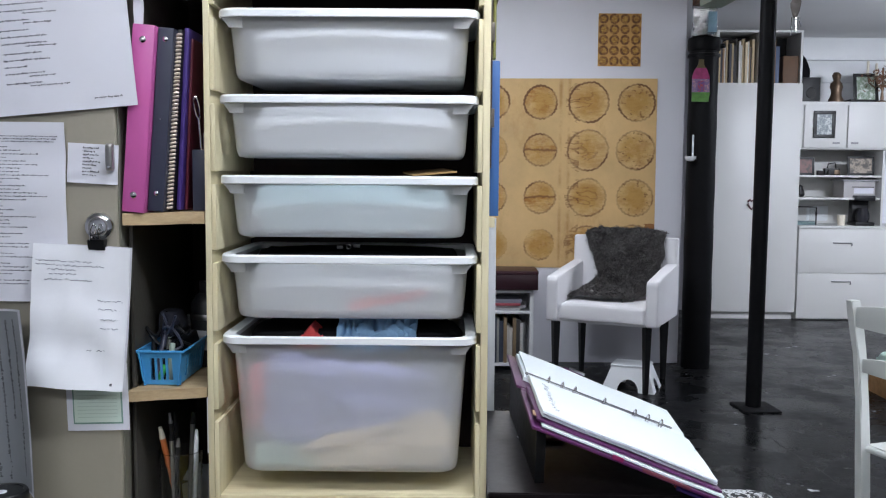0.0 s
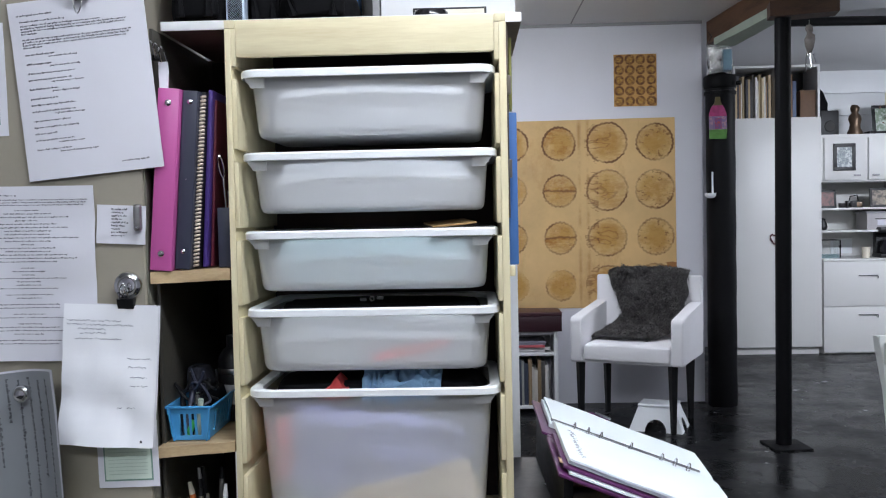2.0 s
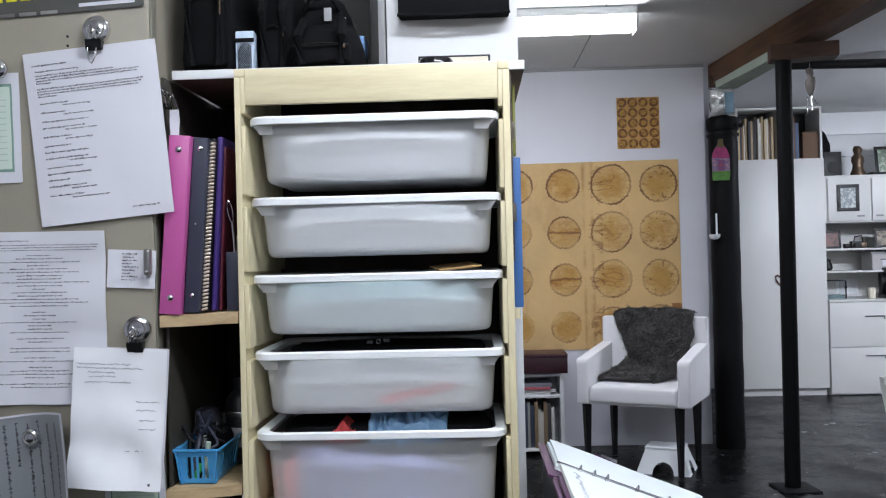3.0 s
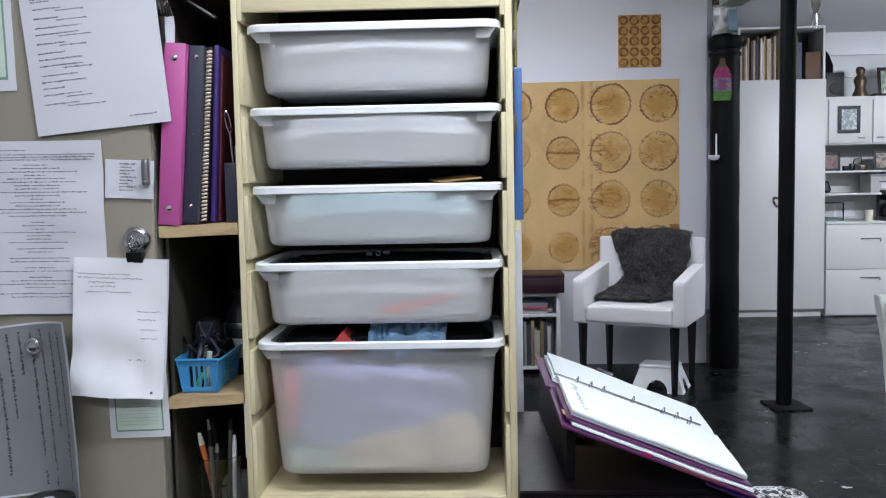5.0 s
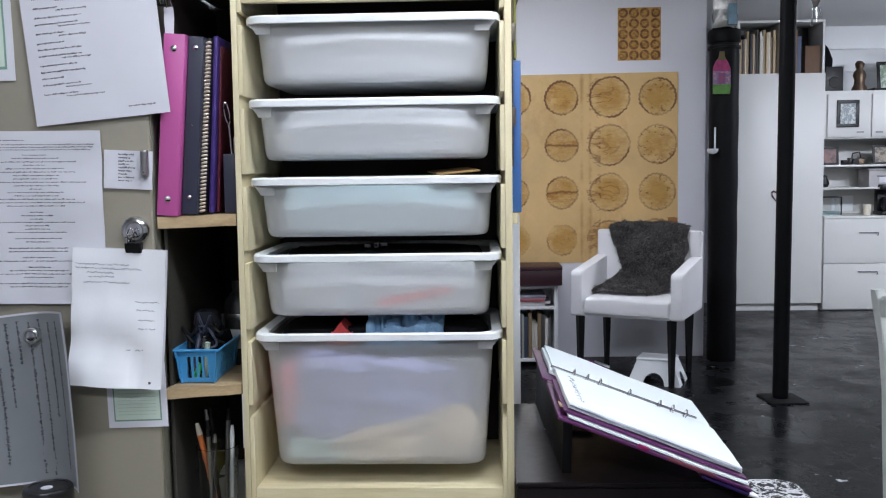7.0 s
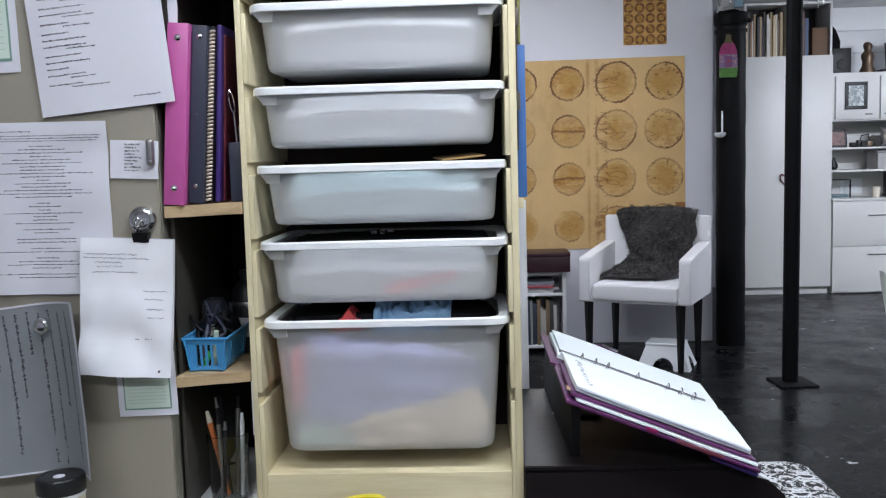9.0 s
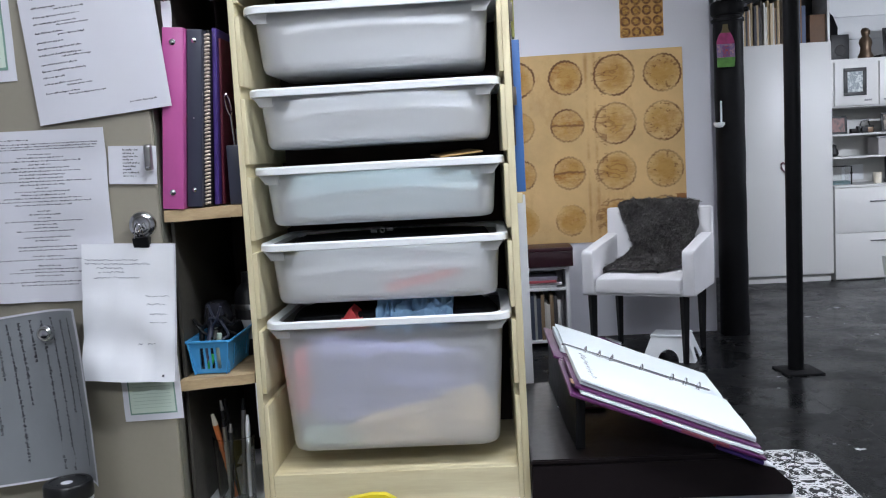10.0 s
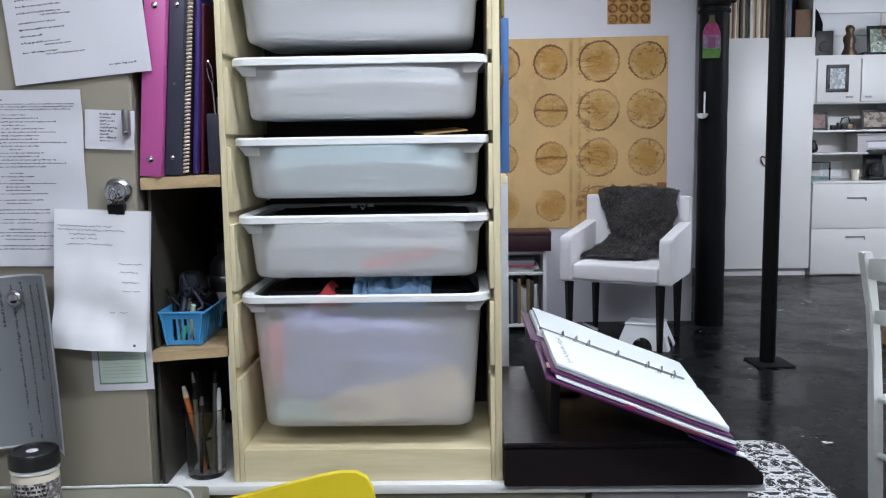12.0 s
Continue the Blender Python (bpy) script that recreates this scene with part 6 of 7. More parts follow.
def make_stool():
    t = thing("step_stool", (0, 0, 0), "small white plastic step stool with arched openings", "stool")
    H, wt, wb, dt, db = 0.140, 0.108, 0.158, 0.085, 0.128

    def panel(flip, half_t, half_b, off_t, off_b):
        bm = bmesh.new()
        arch = [(0.40 * half_b * math.cos(a), 0.072 * math.sin(a)) for a in [math.pi * k / 10 for k in range(11)]]
        outline = [(-half_b, 0.0), (-half_t, H)] + [(half_t, H), (half_b, 0.0)] + [(x, z) for x, z in arch]
        fr, bk = [], []
        for x, z in outline:
            off = off_b + (off_t - off_b) * z / H
            for lst, d in ((fr, 0.0), (bk, 0.006)):
                p = (x, -(off - d), z) if flip == 0 else (-(off - d), x, z)
                lst.append(bm.verts.new(p))
        bm.faces.new(fr), bm.faces.new(bk[::-1])
        n = len(fr)
        for k in range(n):
            bm.faces.new((fr[k], fr[(k + 1) % n], bk[(k + 1) % n], bk[k]))
        return bm
    for s in (0, 180):
        for flip, a in ((0, (wt, wb, dt, db)), (1, (dt - 0.007, db - 0.007, wt, wb))):
            bm = panel(flip, *a)
            bmesh.ops.rotate(bm, verts=bm.verts, matrix=Matrix.Rotation(radians(s), 3, "Z"))
            part("side_panel", bm, M_RIM, t)
    part("step", box(-wt - 0.004, wt + 0.004, -dt - 0.004, dt + 0.004, H, H + 0.014, 0.006, seg=3), M_RIM, t)
    t.matrix_basis = pose(1.118, 5.51, 0, 0, 0, -22)


make_stool()

# ---- wardrobe and what stands on it ----
M_DOOR = surface("white_foil_door", (0.68, 0.675, 0.655), 0.4, grain=80, vary=0.02, bump=0.02)
ward = thing("wardrobe", (2.7, 8.4, 0), "tall white two-door wardrobe with a plinth", "wardrobe")
part("carcass", box(2.335, 3.09, 8.222, 8.74, 0.065, 2.09, 0.002), M_DOOR, ward)
part("plinth", box(2.345, 3.075, 8.24, 8.72, 0.0, 0.0648, 0.001), M_DOOR, ward)
for a, b, hx in ((2.337, 2.698, 2.672), (2.704, 3.088, 2.73)):
    d = part("door", box(a, b, 8.20, 8.2215, 0.068, 2.088, 0.003), M_DOOR, ward)
    if hx < 2.7:
        h = bmesh.new()
        pts = [(0.0, -0.05), (0.030, -0.005), (0.032, 0.025), (0.016, 0.038), (0.0, 0.024), (-0.016, 0.038), (-0.032, 0.025), (-0.030, -0.005)]
        h = tube([(2.672 + p, 8.19, 1.03 + q) for p, q in pts], 0.007, 8, closed=True)
        part("heart_pull", h, M_MAROON, d, "dark red wire heart hung on the door")

for x0, x1, nm in ((2.335, 2.72, "record_box"), (2.74, 3.09, "record_box")):
    t = thing(nm, ((x0 + x1) / 2, 8.4, 2.09), "white open box full of records and folders", "box", "boxes on the wardrobe")
    z1 = CEIL - 0.01
    part("side", box(x0, x0 + 0.02, 8.23, 8.6, 2.0905, z1, 0.001), M_DOOR, t)
    part("side", box(x1 - 0.02, x1, 8.23, 8.6, 2.0905, z1, 0.001), M_DOOR, t)
    part("top", box(x0 + 0.0202, x1 - 0.0202, 8.23, 8.6, z1 - 0.02, z1, 0.001), M_DOOR, t)
    part("back", box(x0 + 0.0202, x1 - 0.0202, 8.59, 8.6, 2.0905, z1 - 0.0205), M_DARK, t)
    x, kk = x0 + 0.024, 0
    while x < x1 - 0.06:
        w = rnd.uniform(0.008, 0.022)
        c = rnd.choice(((0.62, 0.5, 0.32), (0.7, 0.68, 0.62), (0.1, 0.09, 0.08), (0.35, 0.22, 0.12), (0.5, 0.38, 0.22), (0.06, 0.06, 0.07)) if x0 < 2.5 else ((0.05, 0.05, 0.055), (0.09, 0.12, 0.2), (0.04, 0.035, 0.03), (0.20, 0.11, 0.05)))
        solo("record_sleeve", box(x, x + w, 8.24 + rnd.uniform(0, 0.03), 8.54, 2.0908, 2.0908 + rnd.uniform(0.30, 0.39), 0.001), surface("sleeve_%d_%d" % (int(x0 * 10), kk), c, 0.6, grain=50, vary=0.15), "thin upright record sleeve in a white box", "record", "records on the wardrobe")
        x += w + rnd.uniform(0.001, 0.006)
        kk += 1
        if x0 > 2.5 and x > x0 + 0.16:
            break
    if x0 > 2.5:
        solo("wooden_box", box(x0 + 0.19, x1 - 0.024, 8.26, 8.56, 2.0908, 2.33, 0.004), surface("brown_box_wood", (0.13, 0.065, 0.03), 0.6, grain=40, vary=0.3), "dark brown wooden box beside records on the wardrobe", "box")

# ---- wall unit ----
unit = thing("wall_unit", (3.8, 8.4, 0), "white wall unit with drawers, open shelves and upper doors", "cabinet")
part("base", box(3.10, 5.2, 8.222, 8.74, 0.0, 0.818, 0.002), M_DOOR, unit)
part("worktop", box(3.098, 5.2, 8.19, 8.74, 0.8185, 0.838, 0.002), M_DOOR, unit)
for cx0, cx1 in ((3.103, 3.925), (3.931, 4.75)):
    for z0, z1, hz in ((0.012, 0.416, 0.345), (0.421, 0.814, 0.69)):
        d = part("drawer_front", box(cx0, cx1, 8.20, 8.2215, z0, z1, 0.003), M_DOOR, unit)
        m = (cx0 + cx1) / 2 - 0.02
        part("handle", tube([(m - 0.085, 8.1995, hz), (m - 0.083, 8.19, hz), (m + 0.078, 8.19, hz), (m + 0.078, 8.19, hz - 0.022), (m + 0.078, 8.1995, hz - 0.024)], 0.0045, 8), plain("dark_handle_metal", (0.10, 0.10, 0.11), 0.4), d, "slim dark steel handle")
part("upright", box(3.103, 3.121, 8.30, 8.74, 0.8385, 1.515, 0.001), M_DOOR, unit)
part("upright", box(3.86, 3.878, 8.30, 8.74, 0.8385, 1.515, 0.001), M_DOOR, unit)
part("back_panel", box(3.1215, 3.8595, 8.725, 8.74, 0.8385, 1.515), M_DOOR, unit)
for z in (1.27, 1.07):
    part("shelf", box(3.1215, 3.8595, 8.32, 8.7245, z, z + 0.017, 0.001), M_DOOR, unit)
part("upper_carcass", box(3.103, 5.2, 8.262, 8.74, 1.5155, 1.935, 0.002), M_DOOR, unit)
for a, b in ((3.13, 3.492), (3.515, 3.9), (3.92, 4.3)):
    d = part("upper_door", box(a, b, 8.24, 8.2615, 1.53, 1.905, 0.004), M_DOOR, unit)
    part("pull", box(b - 0.11 if a < 3.2 else a + 0.03, b - 0.05 if a < 3.2 else a + 0.09, 8.228, 8.2395, 1.565, 1.58, 0.003), M_GREYWALL, d)
for k, (z0, z1) in enumerate(((1.94, 2.14), (2.145, 2.345), (2.35, CEIL - 0.002))):
    solo("trim_wall_board", box(3.1, 6.04, 8.72, 8.7495, z0, z1, 0.004), M_WHITE, "white painted horizontal wall board", "board", kind="structure")


def frame_thing(x0, x1, z0, z1, y, label, inner, name="picture_frame", tilt=0.0, border=0.02):
    t = thing(name, ((x0 + x1) / 2, y, z0), label, "picture frame")
    bm = bmesh.new()
    for a, b, c, d in ((x0, x1, z0, z0 + border), (x0, x1, z1 - border, z1), (x0, x0 + border, z0 + border, z1 - border), (x1 - border, x1, z0 + border, z1 - border)):
        box(a, b, y - 0.012, y, c, d, 0.002, bm)
    m = Matrix.Translation((0, y, z0)) @ pose(0, 0, 0, -tilt) @ Matrix.Translation((0, -y, -z0))
    bmesh.ops.transform(bm, matrix=m, verts=bm.verts)
    part("frame", bm, M_BLACK, t)
    part("picture", box(x0 + border, x1 - border, y - 0.006, y - 0.001, z0 + border, z1 - border, m=m), inner, t)


frame_thing(3.205, 3.398, 1.615, 1.852, 8.2395, "black framed drawing hung on a white cabinet door", speckle("ink_drawing", (0.62, 0.65, 0.64), (0.16, 0.20, 0.22), 22), border=0.03)
frame_thing(3.62, 3.84, 1.9365, 2.20, 8.40, "black framed plant picture standing on the wall unit", speckle("plant_picture", (0.66, 0.70, 0.66), (0.20, 0.28, 0.18), 12), tilt=9.0, border=0.028)
frame_thing(3.14, 3.30, 1.2875, 1.45, 8.42, "dark framed photograph on an open shelf", speckle("dark_photo_a", (0.08, 0.06, 0.055), (0.22, 0.10, 0.09), 9), tilt=6)
frame_thing(3.60, 3.84, 1.2875, 1.46, 8.42, "dark framed photograph on an open shelf", speckle("dark_photo_b", (0.10, 0.09, 0.08), (0.40, 0.33, 0.26), 11), tilt=6)


def simple(name, label, category, *pieces):
    t = thing(name, pieces[0][3] if len(pieces[0]) > 3 else (3.4, 8.4, 1.0), label, category)
    for nm, bm, m, *_ in pieces:
        part(nm, bm, m, t)
    return t


simple("toy_camera", "old black camera on an open shelf", "camera", ("body", box(3.39, 3.53, 8.40, 8.46, 1.2875, 1.35, 0.006), M_BLACK), ("face_plate", box(3.475, 3.522, 8.397, 8.3995, 1.295, 1.335, 0.001), M_BRASS), ("lens", rod((3.43, 8.40, 1.318), (3.43, 8.37, 1.318), 0.022, 0.02, 18), M_BLACK), ("grip", tube([(3.42, 8.43, 1.35), (3.43, 8.43, 1.39), (3.49, 8.43, 1.40), (3.50, 8.43, 1.35)], 0.006, 8), M_BLACK))
simple("small_box", "small dark box on an open shelf", "box", ("body", box(3.33, 3.385, 8.40, 8.45, 1.2875, 1.33, 0.004), M_BROWN))
simple("bird_figure", "small black bird figure on an open shelf", "figure", ("body", rumple(lathe([(0, 0), (0.03, 0.005), (0.045, 0.03), (0.04, 0.06), (0.025, 0.085), (0.028, 0.1), (0, 0.115)], (3.17, 8.40, 1.0875), 16), 0.004, 20), M_BLACK), ("tail", rod((3.13, 8.40, 1.11), (3.085 + 0.045, 8.42, 1.095), 0.012, 0.004, 8), M_BLACK))
simple("paper_tray", "white carton with dark print on an open shelf", "box", ("body", box(3.55, 3.83, 8.36, 8.60, 1.0875, 1.235, 0.004), surface("pale_carton", (0.46, 0.44, 0.44), 0.6)), ("flap", box(3.53, 3.85, 8.34, 8.62, 1.2355, 1.25, 0.003), M_GREYWALL), ("window", box(3.64, 3.815, 8.356, 8.3595, 1.125, 1.175, 0.0005), M_PAPER), ("stripe", box(3.62, 3.82, 8.356, 8.3595, 1.180, 1.187, 0.0005), M_BLACK))
tk = thing("glass_tank", (3.2, 8.4, 0.838), "small clear glass tank on the worktop", "tank")
for bm in (box(3.135, 3.31, 8.36, 8.364, 0.8385, 1.0), box(3.135, 3.139, 8.3645, 8.50, 0.8385, 1.0), box(3.306, 3.31, 8.3645, 8.50, 0.8385, 1.0)):
    part("pane", bm, M_GLASS, tk)
part("edge", tube([(3.135, 8.36, 1.0), (3.31, 8.36, 1.0), (3.31, 8.5, 1.0), (3.135, 8.5, 1.0)], 0.004, 6, closed=True), M_BLACK, tk)
part("corner", rod((3.312, 8.358, 0.84), (3.312, 8.358, 1.0), 0.004, 0.004, 6), M_BLACK, tk)
part("water", box(3.141, 3.304, 8.366, 8.498, 0.8385, 0.87), surface("pale_teal", (0.35, 0.5, 0.52), 0.2), tk)
so = thing("wall_socket", (3.47, 8.72, 0.93), "white wall socket plate with a dark hole", "socket")
part("plate", box(3.36, 3.56, 8.717, 8.7245, 0.86, 1.0, 0.003), M_RIM, so)
part("hole", rod((3.45, 8.717, 0.925), (3.45, 8.7155, 0.925), 0.012, 0.012, 14), M_BLACK, so)
simple("cream_cup", "cream beaker on the worktop", "cup", ("body", lathe([(0, 0), (0.032, 0), (0.038, 0.095), (0.035, 0.095), (0.03, 0.008), (0, 0.008)], (3.525, 8.33, 0.8385), 24), M_CREAM))
cm = thing("coffee_maker", (3.72, 8.35, 0.838), "black coffee maker with a glass jug on the worktop", "coffee maker")
part("base", box(3.63, 3.80, 8.27, 8.46, 0.8385, 0.87, 0.008), M_BLACK, cm)
part("tower", box(3.64, 3.79, 8.39, 8.46, 0.8705, 1.06, 0.006), M_BLACK, cm)
part("head", box(3.63, 3.80, 8.27, 8.46, 1.0605, 1.11, 0.010), M_BLACK, cm)
part("jug", lathe([(0, 0), (0.05, 0), (0.062, 0.03), (0.058, 0.08), (0.045, 0.115), (0.047, 0.125), (0.043, 0.125), (0, 0.12)], (3.71, 8.325, 0.871), 24), surface("dark_glass", (0.02, 0.02, 0.025), 0.08), cm)
simple("black_speaker", "small black loudspeaker on the wall unit", "speaker", ("body", box(3.16, 3.32, 8.40, 8.55, 1.9365, 2.16, 0.006), M_BLACK), ("cone", rod((3.24, 8.40, 2.02), (3.24, 8.394, 2.02), 0.05, 0.045, 24), M_DARK))
simple("black_bag", "dark rounded case leaning on the wall unit", "case", ("body", rumple(loft([rounded(0.10, 0.06, 0.02, 2.161, 3.19, 8.47), rounded(0.12, 0.07, 0.02, 2.23, 3.18, 8.47), rounded(0.08, 0.06, 0.02, 2.33, 3.165, 8.47), rounded(0.03, 0.03, 0.01, 2.37, 3.155, 8.47)]), 0.006, 12), M_CLOTH_BLACK))
solo("figurine", rumple(lathe([(0, 0), (0.06, 0), (0.065, 0.02), (0.05, 0.06), (0.045, 0.10), (0.055, 0.14), (0.05, 0.17), (0.028, 0.195), (0.036, 0.22), (0.038, 0.245), (0.024, 0.27), (0, 0.275)], (3.47, 8.42, 1.9365), 20), 0.007, 15), M_BRASS, "bronze-coloured statuette on the wall unit", "statuette", smooth=60)
simple("dark_tray", "dark wooden tray on the wall unit", "tray", ("body", box(3.56, 3.61, 8.32, 8.56, 1.9365, 1.962, 0.003), M_BROWN))


def make_candelabrum():
    x, y, z = 3.84, 8.33, 1.9365
    t = thing("candelabrum", (x, y, z), "brass candelabrum with cream candles and dried flowers", "candelabrum")
    part("stem", lathe([(0, 0), (0.05, 0), (0.05, 0.008), (0.015, 0.02), (0.01, 0.10), (0.016, 0.13), (0.009, 0.16), (0.009, 0.30), (0, 0.31)], (x, y, z), 16), M_BRASS, t)
    for dx, h in ((-0.135, 0.27), (-0.06, 0.25), (0.06, 0.27), (0.13, 0.25)):
        part("arm", tube([(x, y, z + 0.16), (x + dx * 0.5, y, z + 0.13), (x + dx * 0.9, y, z + 0.17), (x + dx, y, z + h - 0.03)], 0.006, 8), M_BRASS, t)
        c = part("candle", rod((x + dx, y, z + h - 0.02), (x + dx, y, z + h + 0.09), 0.012, 0.011, 12), M_CREAM, t)
        part("drip_pan", lathe([(0, 0), (0.028, 0.006), (0.03, 0.012), (0, 0.008)], (x + dx, y, z + h - 0.03), 14), M_BRASS, c)
    r = random.Random(9)
    bm = bmesh.new()
    for _ in range(160):
        p = Vector((x + r.gauss(0.0, 0.07), y + r.gauss(-0.03, 0.025), z + 0.20 + r.gauss(0, 0.045)))
        d = Vector((r.uniform(-1, 1), r.uniform(-1, 1), r.uniform(-1, 1))).normalized() * 0.018
        e = d.cross(Vector((r.uniform(-1, 1), r.uniform(-1, 1), r.uniform(-1, 1)))).normalized() * 0.009
        bm.faces.new([bm.verts.new(p - d), bm.verts.new(p + e), bm.verts.new(p + d), bm.verts.new(p - e)])
    tagged(part("dried_petals", bm, surface("dried_flower", (0.20, 0.10, 0.06), 0.8, vary=0.5, grain=30), t, "brown dried petals", smooth=0), kind="stuff")


make_candelabrum()

# ---- white ladder-back chair, crate, bench, yellow chair ----


def make_white_chair():
    t = thing("ladderback_chair", (0, 0, 0), "white painted wooden ladder-back chair with worn paint", "chair")
    M = surface("worn_white_paint", (0.76, 0.78, 0.75), 0.5, grain=40, vary=0.05, blotch=8, bump=0.15)

    def stile(x):
        rings = []
        for z, y in ((0.0, 0.02), (0.15, 0.012), (0.3, 0.004), (0.45, -0.004), (0.6, -0.014), (0.75, -0.032), (0.88, -0.058), (0.915, -0.066)):
            rings.append([Vector((x + a, y + b, z)) for a, b in ((-0.013, -0.018), (0.013, -0.018), (0.013, 0.018), (-0.013, 0.018))])
        bm = loft(rings)
        bmesh.ops.bevel(bm, geom=[e for e in bm.edges if abs(e.verts[0].co.z - e.verts[1].co.z) > 0.02], offset=0.004, segments=2, affect="EDGES")
        return bm
    for x in (0.0, 0.40):
        part("stile", stile(x), M, t, smooth=40)

    def rail(z0, z1, y, th, bow):
        bm = box(0.0165, 0.3835, -th / 2, th / 2, z0, z1, 0.003)
        bmesh.ops.subdivide_edges(bm, edges=[e for e in bm.edges if abs(e.verts[0].co.x - e.verts[1].co.x) > 0.2], cuts=8)
        for v in bm.verts:
            u = (v.co.x - 0.2) / 0.2
            v.co.y += y + bow * (1 - u * u)
            if v.co.z > (z0 + z1) / 2:
                v.co.z += 0.02 * (1 - u * u)
        return bm
    part("top_rail", rail(0.835, 0.893, -0.056, 0.018, -0.02), M, t)
    part("back_slat", rail(0.695, 0.732, -0.026, 0.016, -0.02), M, t)
    part("stretcher", rod((0.016, 0.0, 0.452), (0.384, 0.0, 0.452), 0.010, 0.010, 12), M, t)
    part("stretcher", rod((0.016, 0.006, 0.27), (0.384, 0.006, 0.27), 0.010, 0.010, 12), M, t)
    part("seat", box(-0.01, 0.41, 0.022, 0.42, 0.435, 0.46, 0.006), M, t)
    for x in (0.02, 0.40):
        part("front_leg", rod((x, 0.40, 0), (x, 0.40, 0.435), 0.014, 0.018, 12), M, t)
    t.matrix_basis = pose(1.300, 2.80, 0, 0, 0, -70)


make_white_chair()
cr = thing("wooden_crate", (2.55, 5.2, 0), "small brown wooden crate on the floor", "crate")
for z0, z1 in ((0.0, 0.09), (0.10, 0.19)):
    part("front_board", box(2.54, 2.95, 5.20, 5.215, z0, z1, 0.003), M_SKIN, cr)
for x0, x1 in ((2.54, 2.555), (2.935, 2.95)):
    part("side_board", box(x0, x1, 5.2155, 5.5, 0, 0.19, 0.003), M_SKIN, cr)
part("base_board", box(2.5555, 2.9345, 5.2155, 5.5, 0.0, 0.012, 0.001), M_SKIN, cr)
lump("mint_cloth", 2.56, 2.93, 5.22, 5.49, 0.02, 0.26, cloth("mint_fabric", (0.50, 0.66, 0.60)), "pale mint cloth heaped in the crate", "cloth", 0.03, 30)

bn = thing("padded_bench", (0.7, 2.1, 0), "bench with a padded black and white damask seat", "bench")
rings = [rounded(0.46, 0.62, 0.05, z, 0.635, 2.09, 6) for z in (0.395, 0.40, 0.44)] + [rounded(0.455, 0.615, 0.05, 0.452, 0.635, 2.09, 6), rounded(0.43, 0.59, 0.045, 0.459, 0.635, 2.09, 6), rounded(0.30, 0.45, 0.04, 0.463, 0.635, 2.09, 6)]
part("cushion", loft(rings), damask(), bn, "black and white damask cushion", smooth=50)
for x in (0.45, 0.82):
    for y in (1.83, 2.35):
        part("leg", rod((x, y, 0), (x, y, 0.394), 0.016, 0.022, 12), M_BLACK, bn)


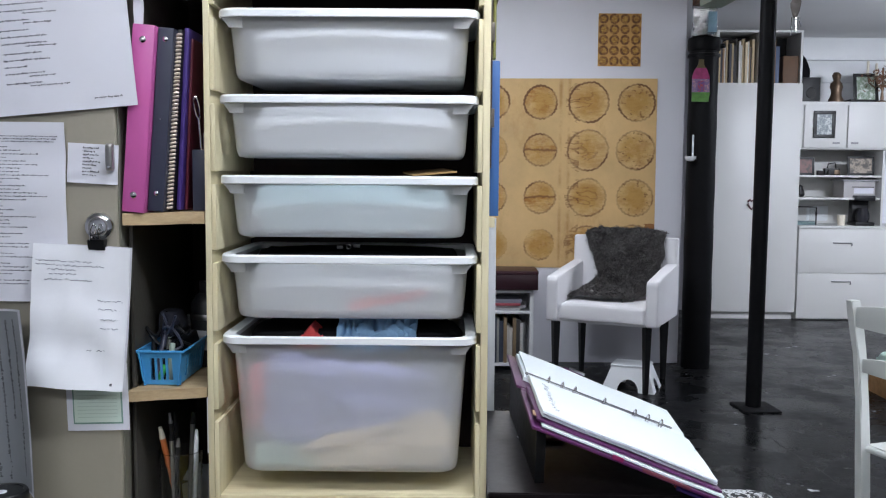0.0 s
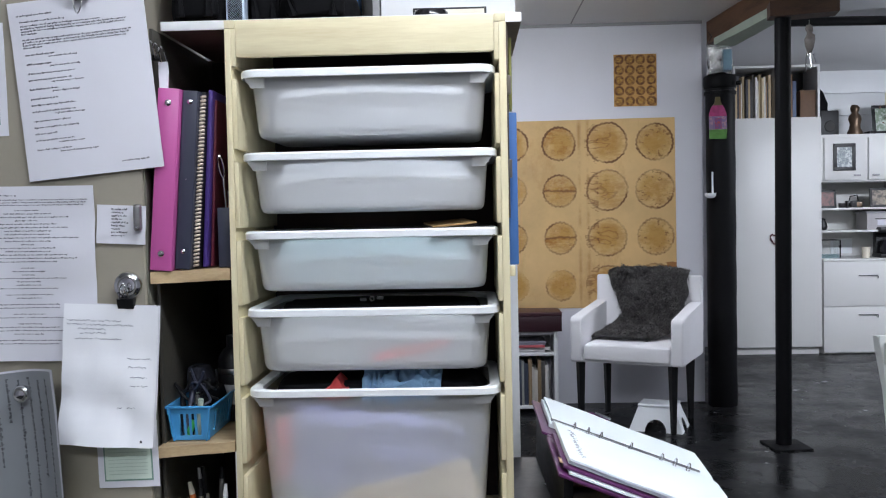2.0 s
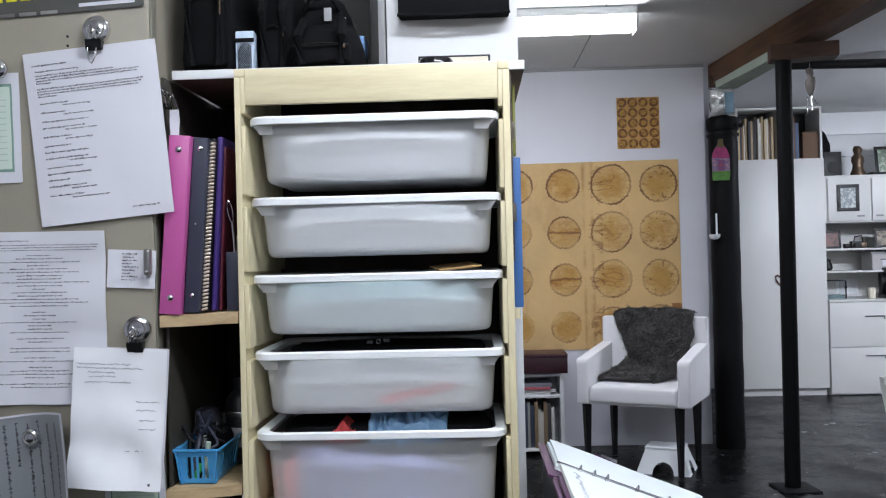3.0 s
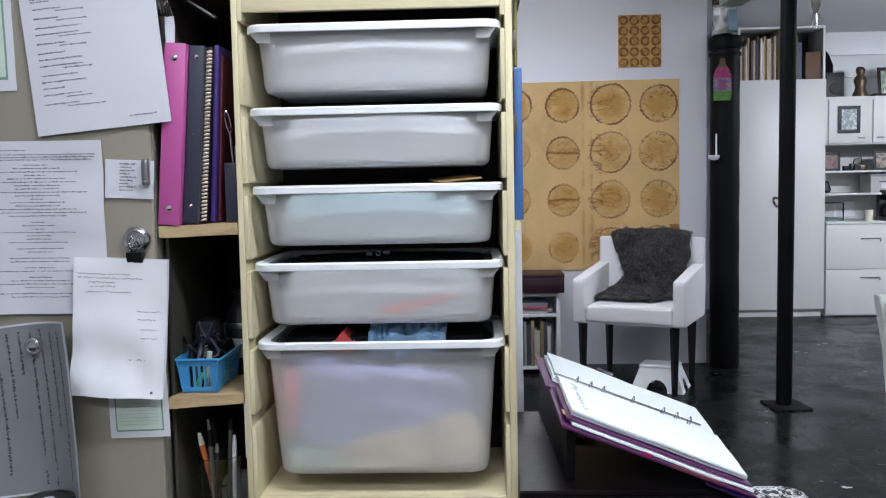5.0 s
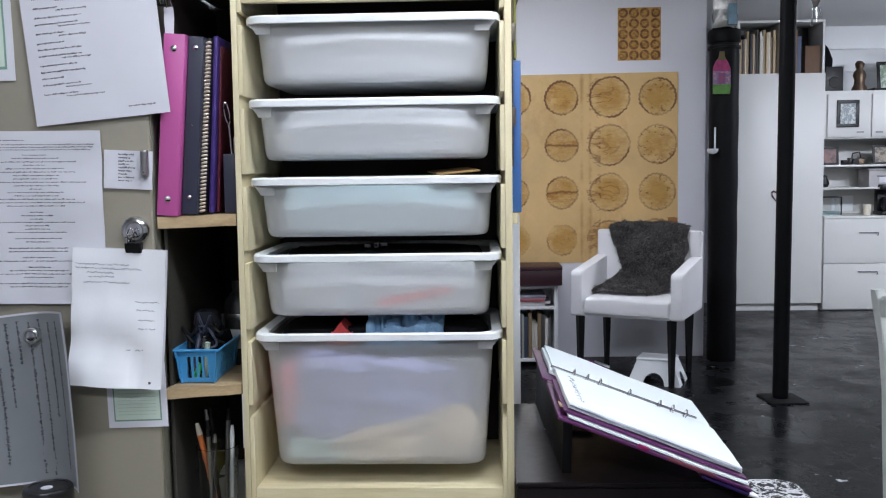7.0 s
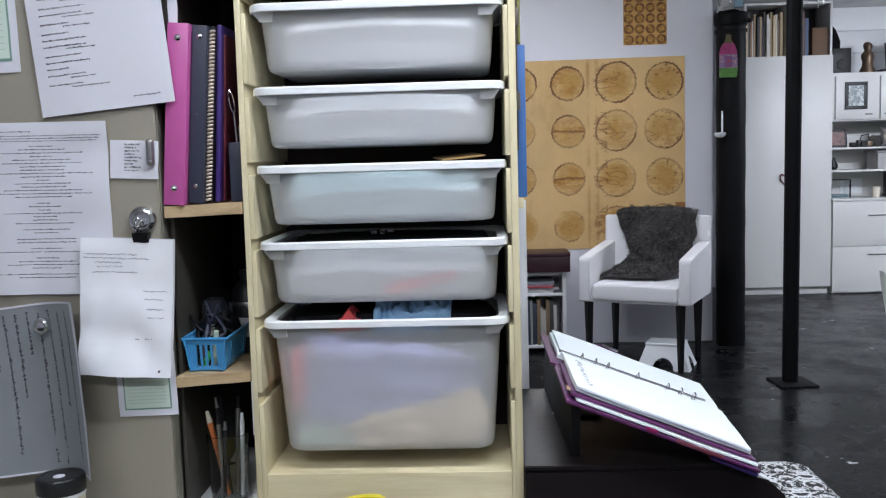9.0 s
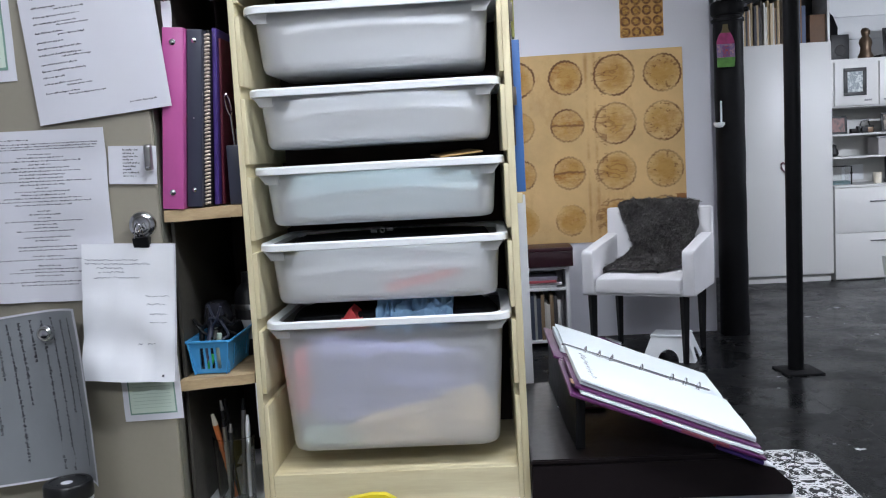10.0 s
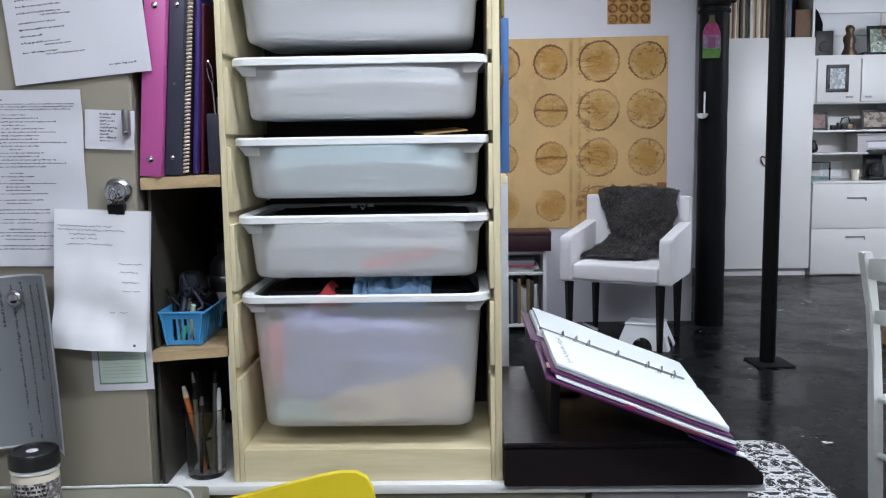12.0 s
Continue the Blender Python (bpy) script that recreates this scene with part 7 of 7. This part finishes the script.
def make_yellow_chair():
    t = thing("yellow_chair", (-0.3, 1.2, 0), "bright yellow plastic chair shell pushed to the desk", "chair")
    top = [(-0.50, 0.66), (-0.42, 0.728), (-0.33, 0.762), (-0.25, 0.783), (-0.19, 0.797), (-0.165, 0.8005), (-0.145, 0.799), (-0.130, 0.790), (-0.121, 0.772), (-0.116, 0.74), (-0.112, 0.66)]
    bm = bmesh.new()
    rows = []
    for d in (0.0, 0.012):
        hi = [bm.verts.new((x, 1.245 + d + 0.05 * ((x + 0.3) / 0.2) ** 2 * 0.3, z)) for x, z in top]
        lo = [bm.verts.new((-0.5 + 0.388 * k / (len(top) - 1), 1.235 + d, 0.44)) for k in range(len(top))]
        rows.append((hi, lo))
    n = len(top)
    for hi, lo in rows:
        for k in range(n - 1):
            bm.faces.new((hi[k], hi[k + 1], lo[k + 1], lo[k]))
    (h0, l0), (h1, l1) = rows
    for k in range(n - 1):
        bm.faces.new((h0[k], h0[k + 1], h1[k + 1], h1[k]))
        bm.faces.new((l0[k], l0[k + 1], l1[k + 1], l1[k]))
    bm.faces.new((h0[0], l0[0], l1[0], h1[0])), bm.faces.new((h0[-1], l0[-1], l1[-1], h1[-1]))
    bmesh.ops.bevel(bm, geom=[e for e in bm.edges if e.calc_length() > 0.011 and all(v.co.z > 0.5 for v in e.verts) and len(e.link_faces) == 2 and e.calc_face_angle(0) > 1.0], offset=0.004, segments=3, affect="EDGES")
    part("back_shell", bm, M_YELLOW, t, smooth=50)
    part("seat_shell", box(-0.5, -0.112, 0.86, 1.2345, 0.43, 0.444, 0.006, seg=3), M_YELLOW, t)
    for x in (-0.47, -0.14):
        for y in (0.89, 1.22):
            part("leg", rod((x, y, 0), (x, y, 0.43), 0.011, 0.011, 12), M_CHROME, t)


make_yellow_chair()

# ---- paint chips on the floor ----
rnd = random.Random(44)
for x, y, r in ((1.515, 3.70, 0.022), (1.44, 3.78, 0.009), (1.49, 3.76, 0.006), (1.50, 4.7, 0.012), (2.62, 6.9, 0.030), (2.55, 6.85, 0.02), (2.3, 6.6, 0.026), (2.36, 6.55, 0.015), (1.57, 4.93, 0.010), (1.9, 5.4, 0.008), (2.5, 5.9, 0.018), (2.45, 5.86, 0.01), (2.35, 5.0, 0.012), (1.55, 5.9, 0.012), (2.15, 4.6, 0.008), (1.25, 5.15, 0.006)):
    bm = bmesh.new()
    n = 13
    a = [bm.verts.new((x + r * rnd.uniform(0.25, 1.4) * math.cos(k * 2 * math.pi / n), y + r * rnd.uniform(0.25, 1.3) * math.sin(k * 2 * math.pi / n), 0.0006)) for k in range(n)]
    b = [bm.verts.new((v.co.x, v.co.y, 0.0016)) for v in a]
    bm.faces.new(b)
    for k in range(n):
        bm.faces.new((a[k], a[(k + 1) % n], b[(k + 1) % n], b[k]))
    solo("paint_chip", bm, M_WHITE if r == 0.022 else M_GREYWALL, "small splash of white paint on the dark floor", "paint splash", "paint splashes on the floor", smooth=0)

crack = bmesh.new()
pts = [(1.60 + 0.06 * k / 14 + rnd.uniform(-0.004, 0.004), 4.42 - 0.68 * k / 14) for k in range(15)]
for (xa, ya), (xb, yb) in zip(pts, pts[1:]):
    w = rnd.uniform(0.0012, 0.0035)
    crack.faces.new([crack.verts.new(p) for p in ((xa - w, ya, 0.0008), (xa + w, ya, 0.0008), (xb + w, yb, 0.0008), (xb - w, yb, 0.0008))])
solo("floor_scratch", crack, plain("scuffed_paint", (0.055, 0.055, 0.055), 0.6), "long pale scratch in the black floor paint", "scratch", kind="structure", smooth=0)
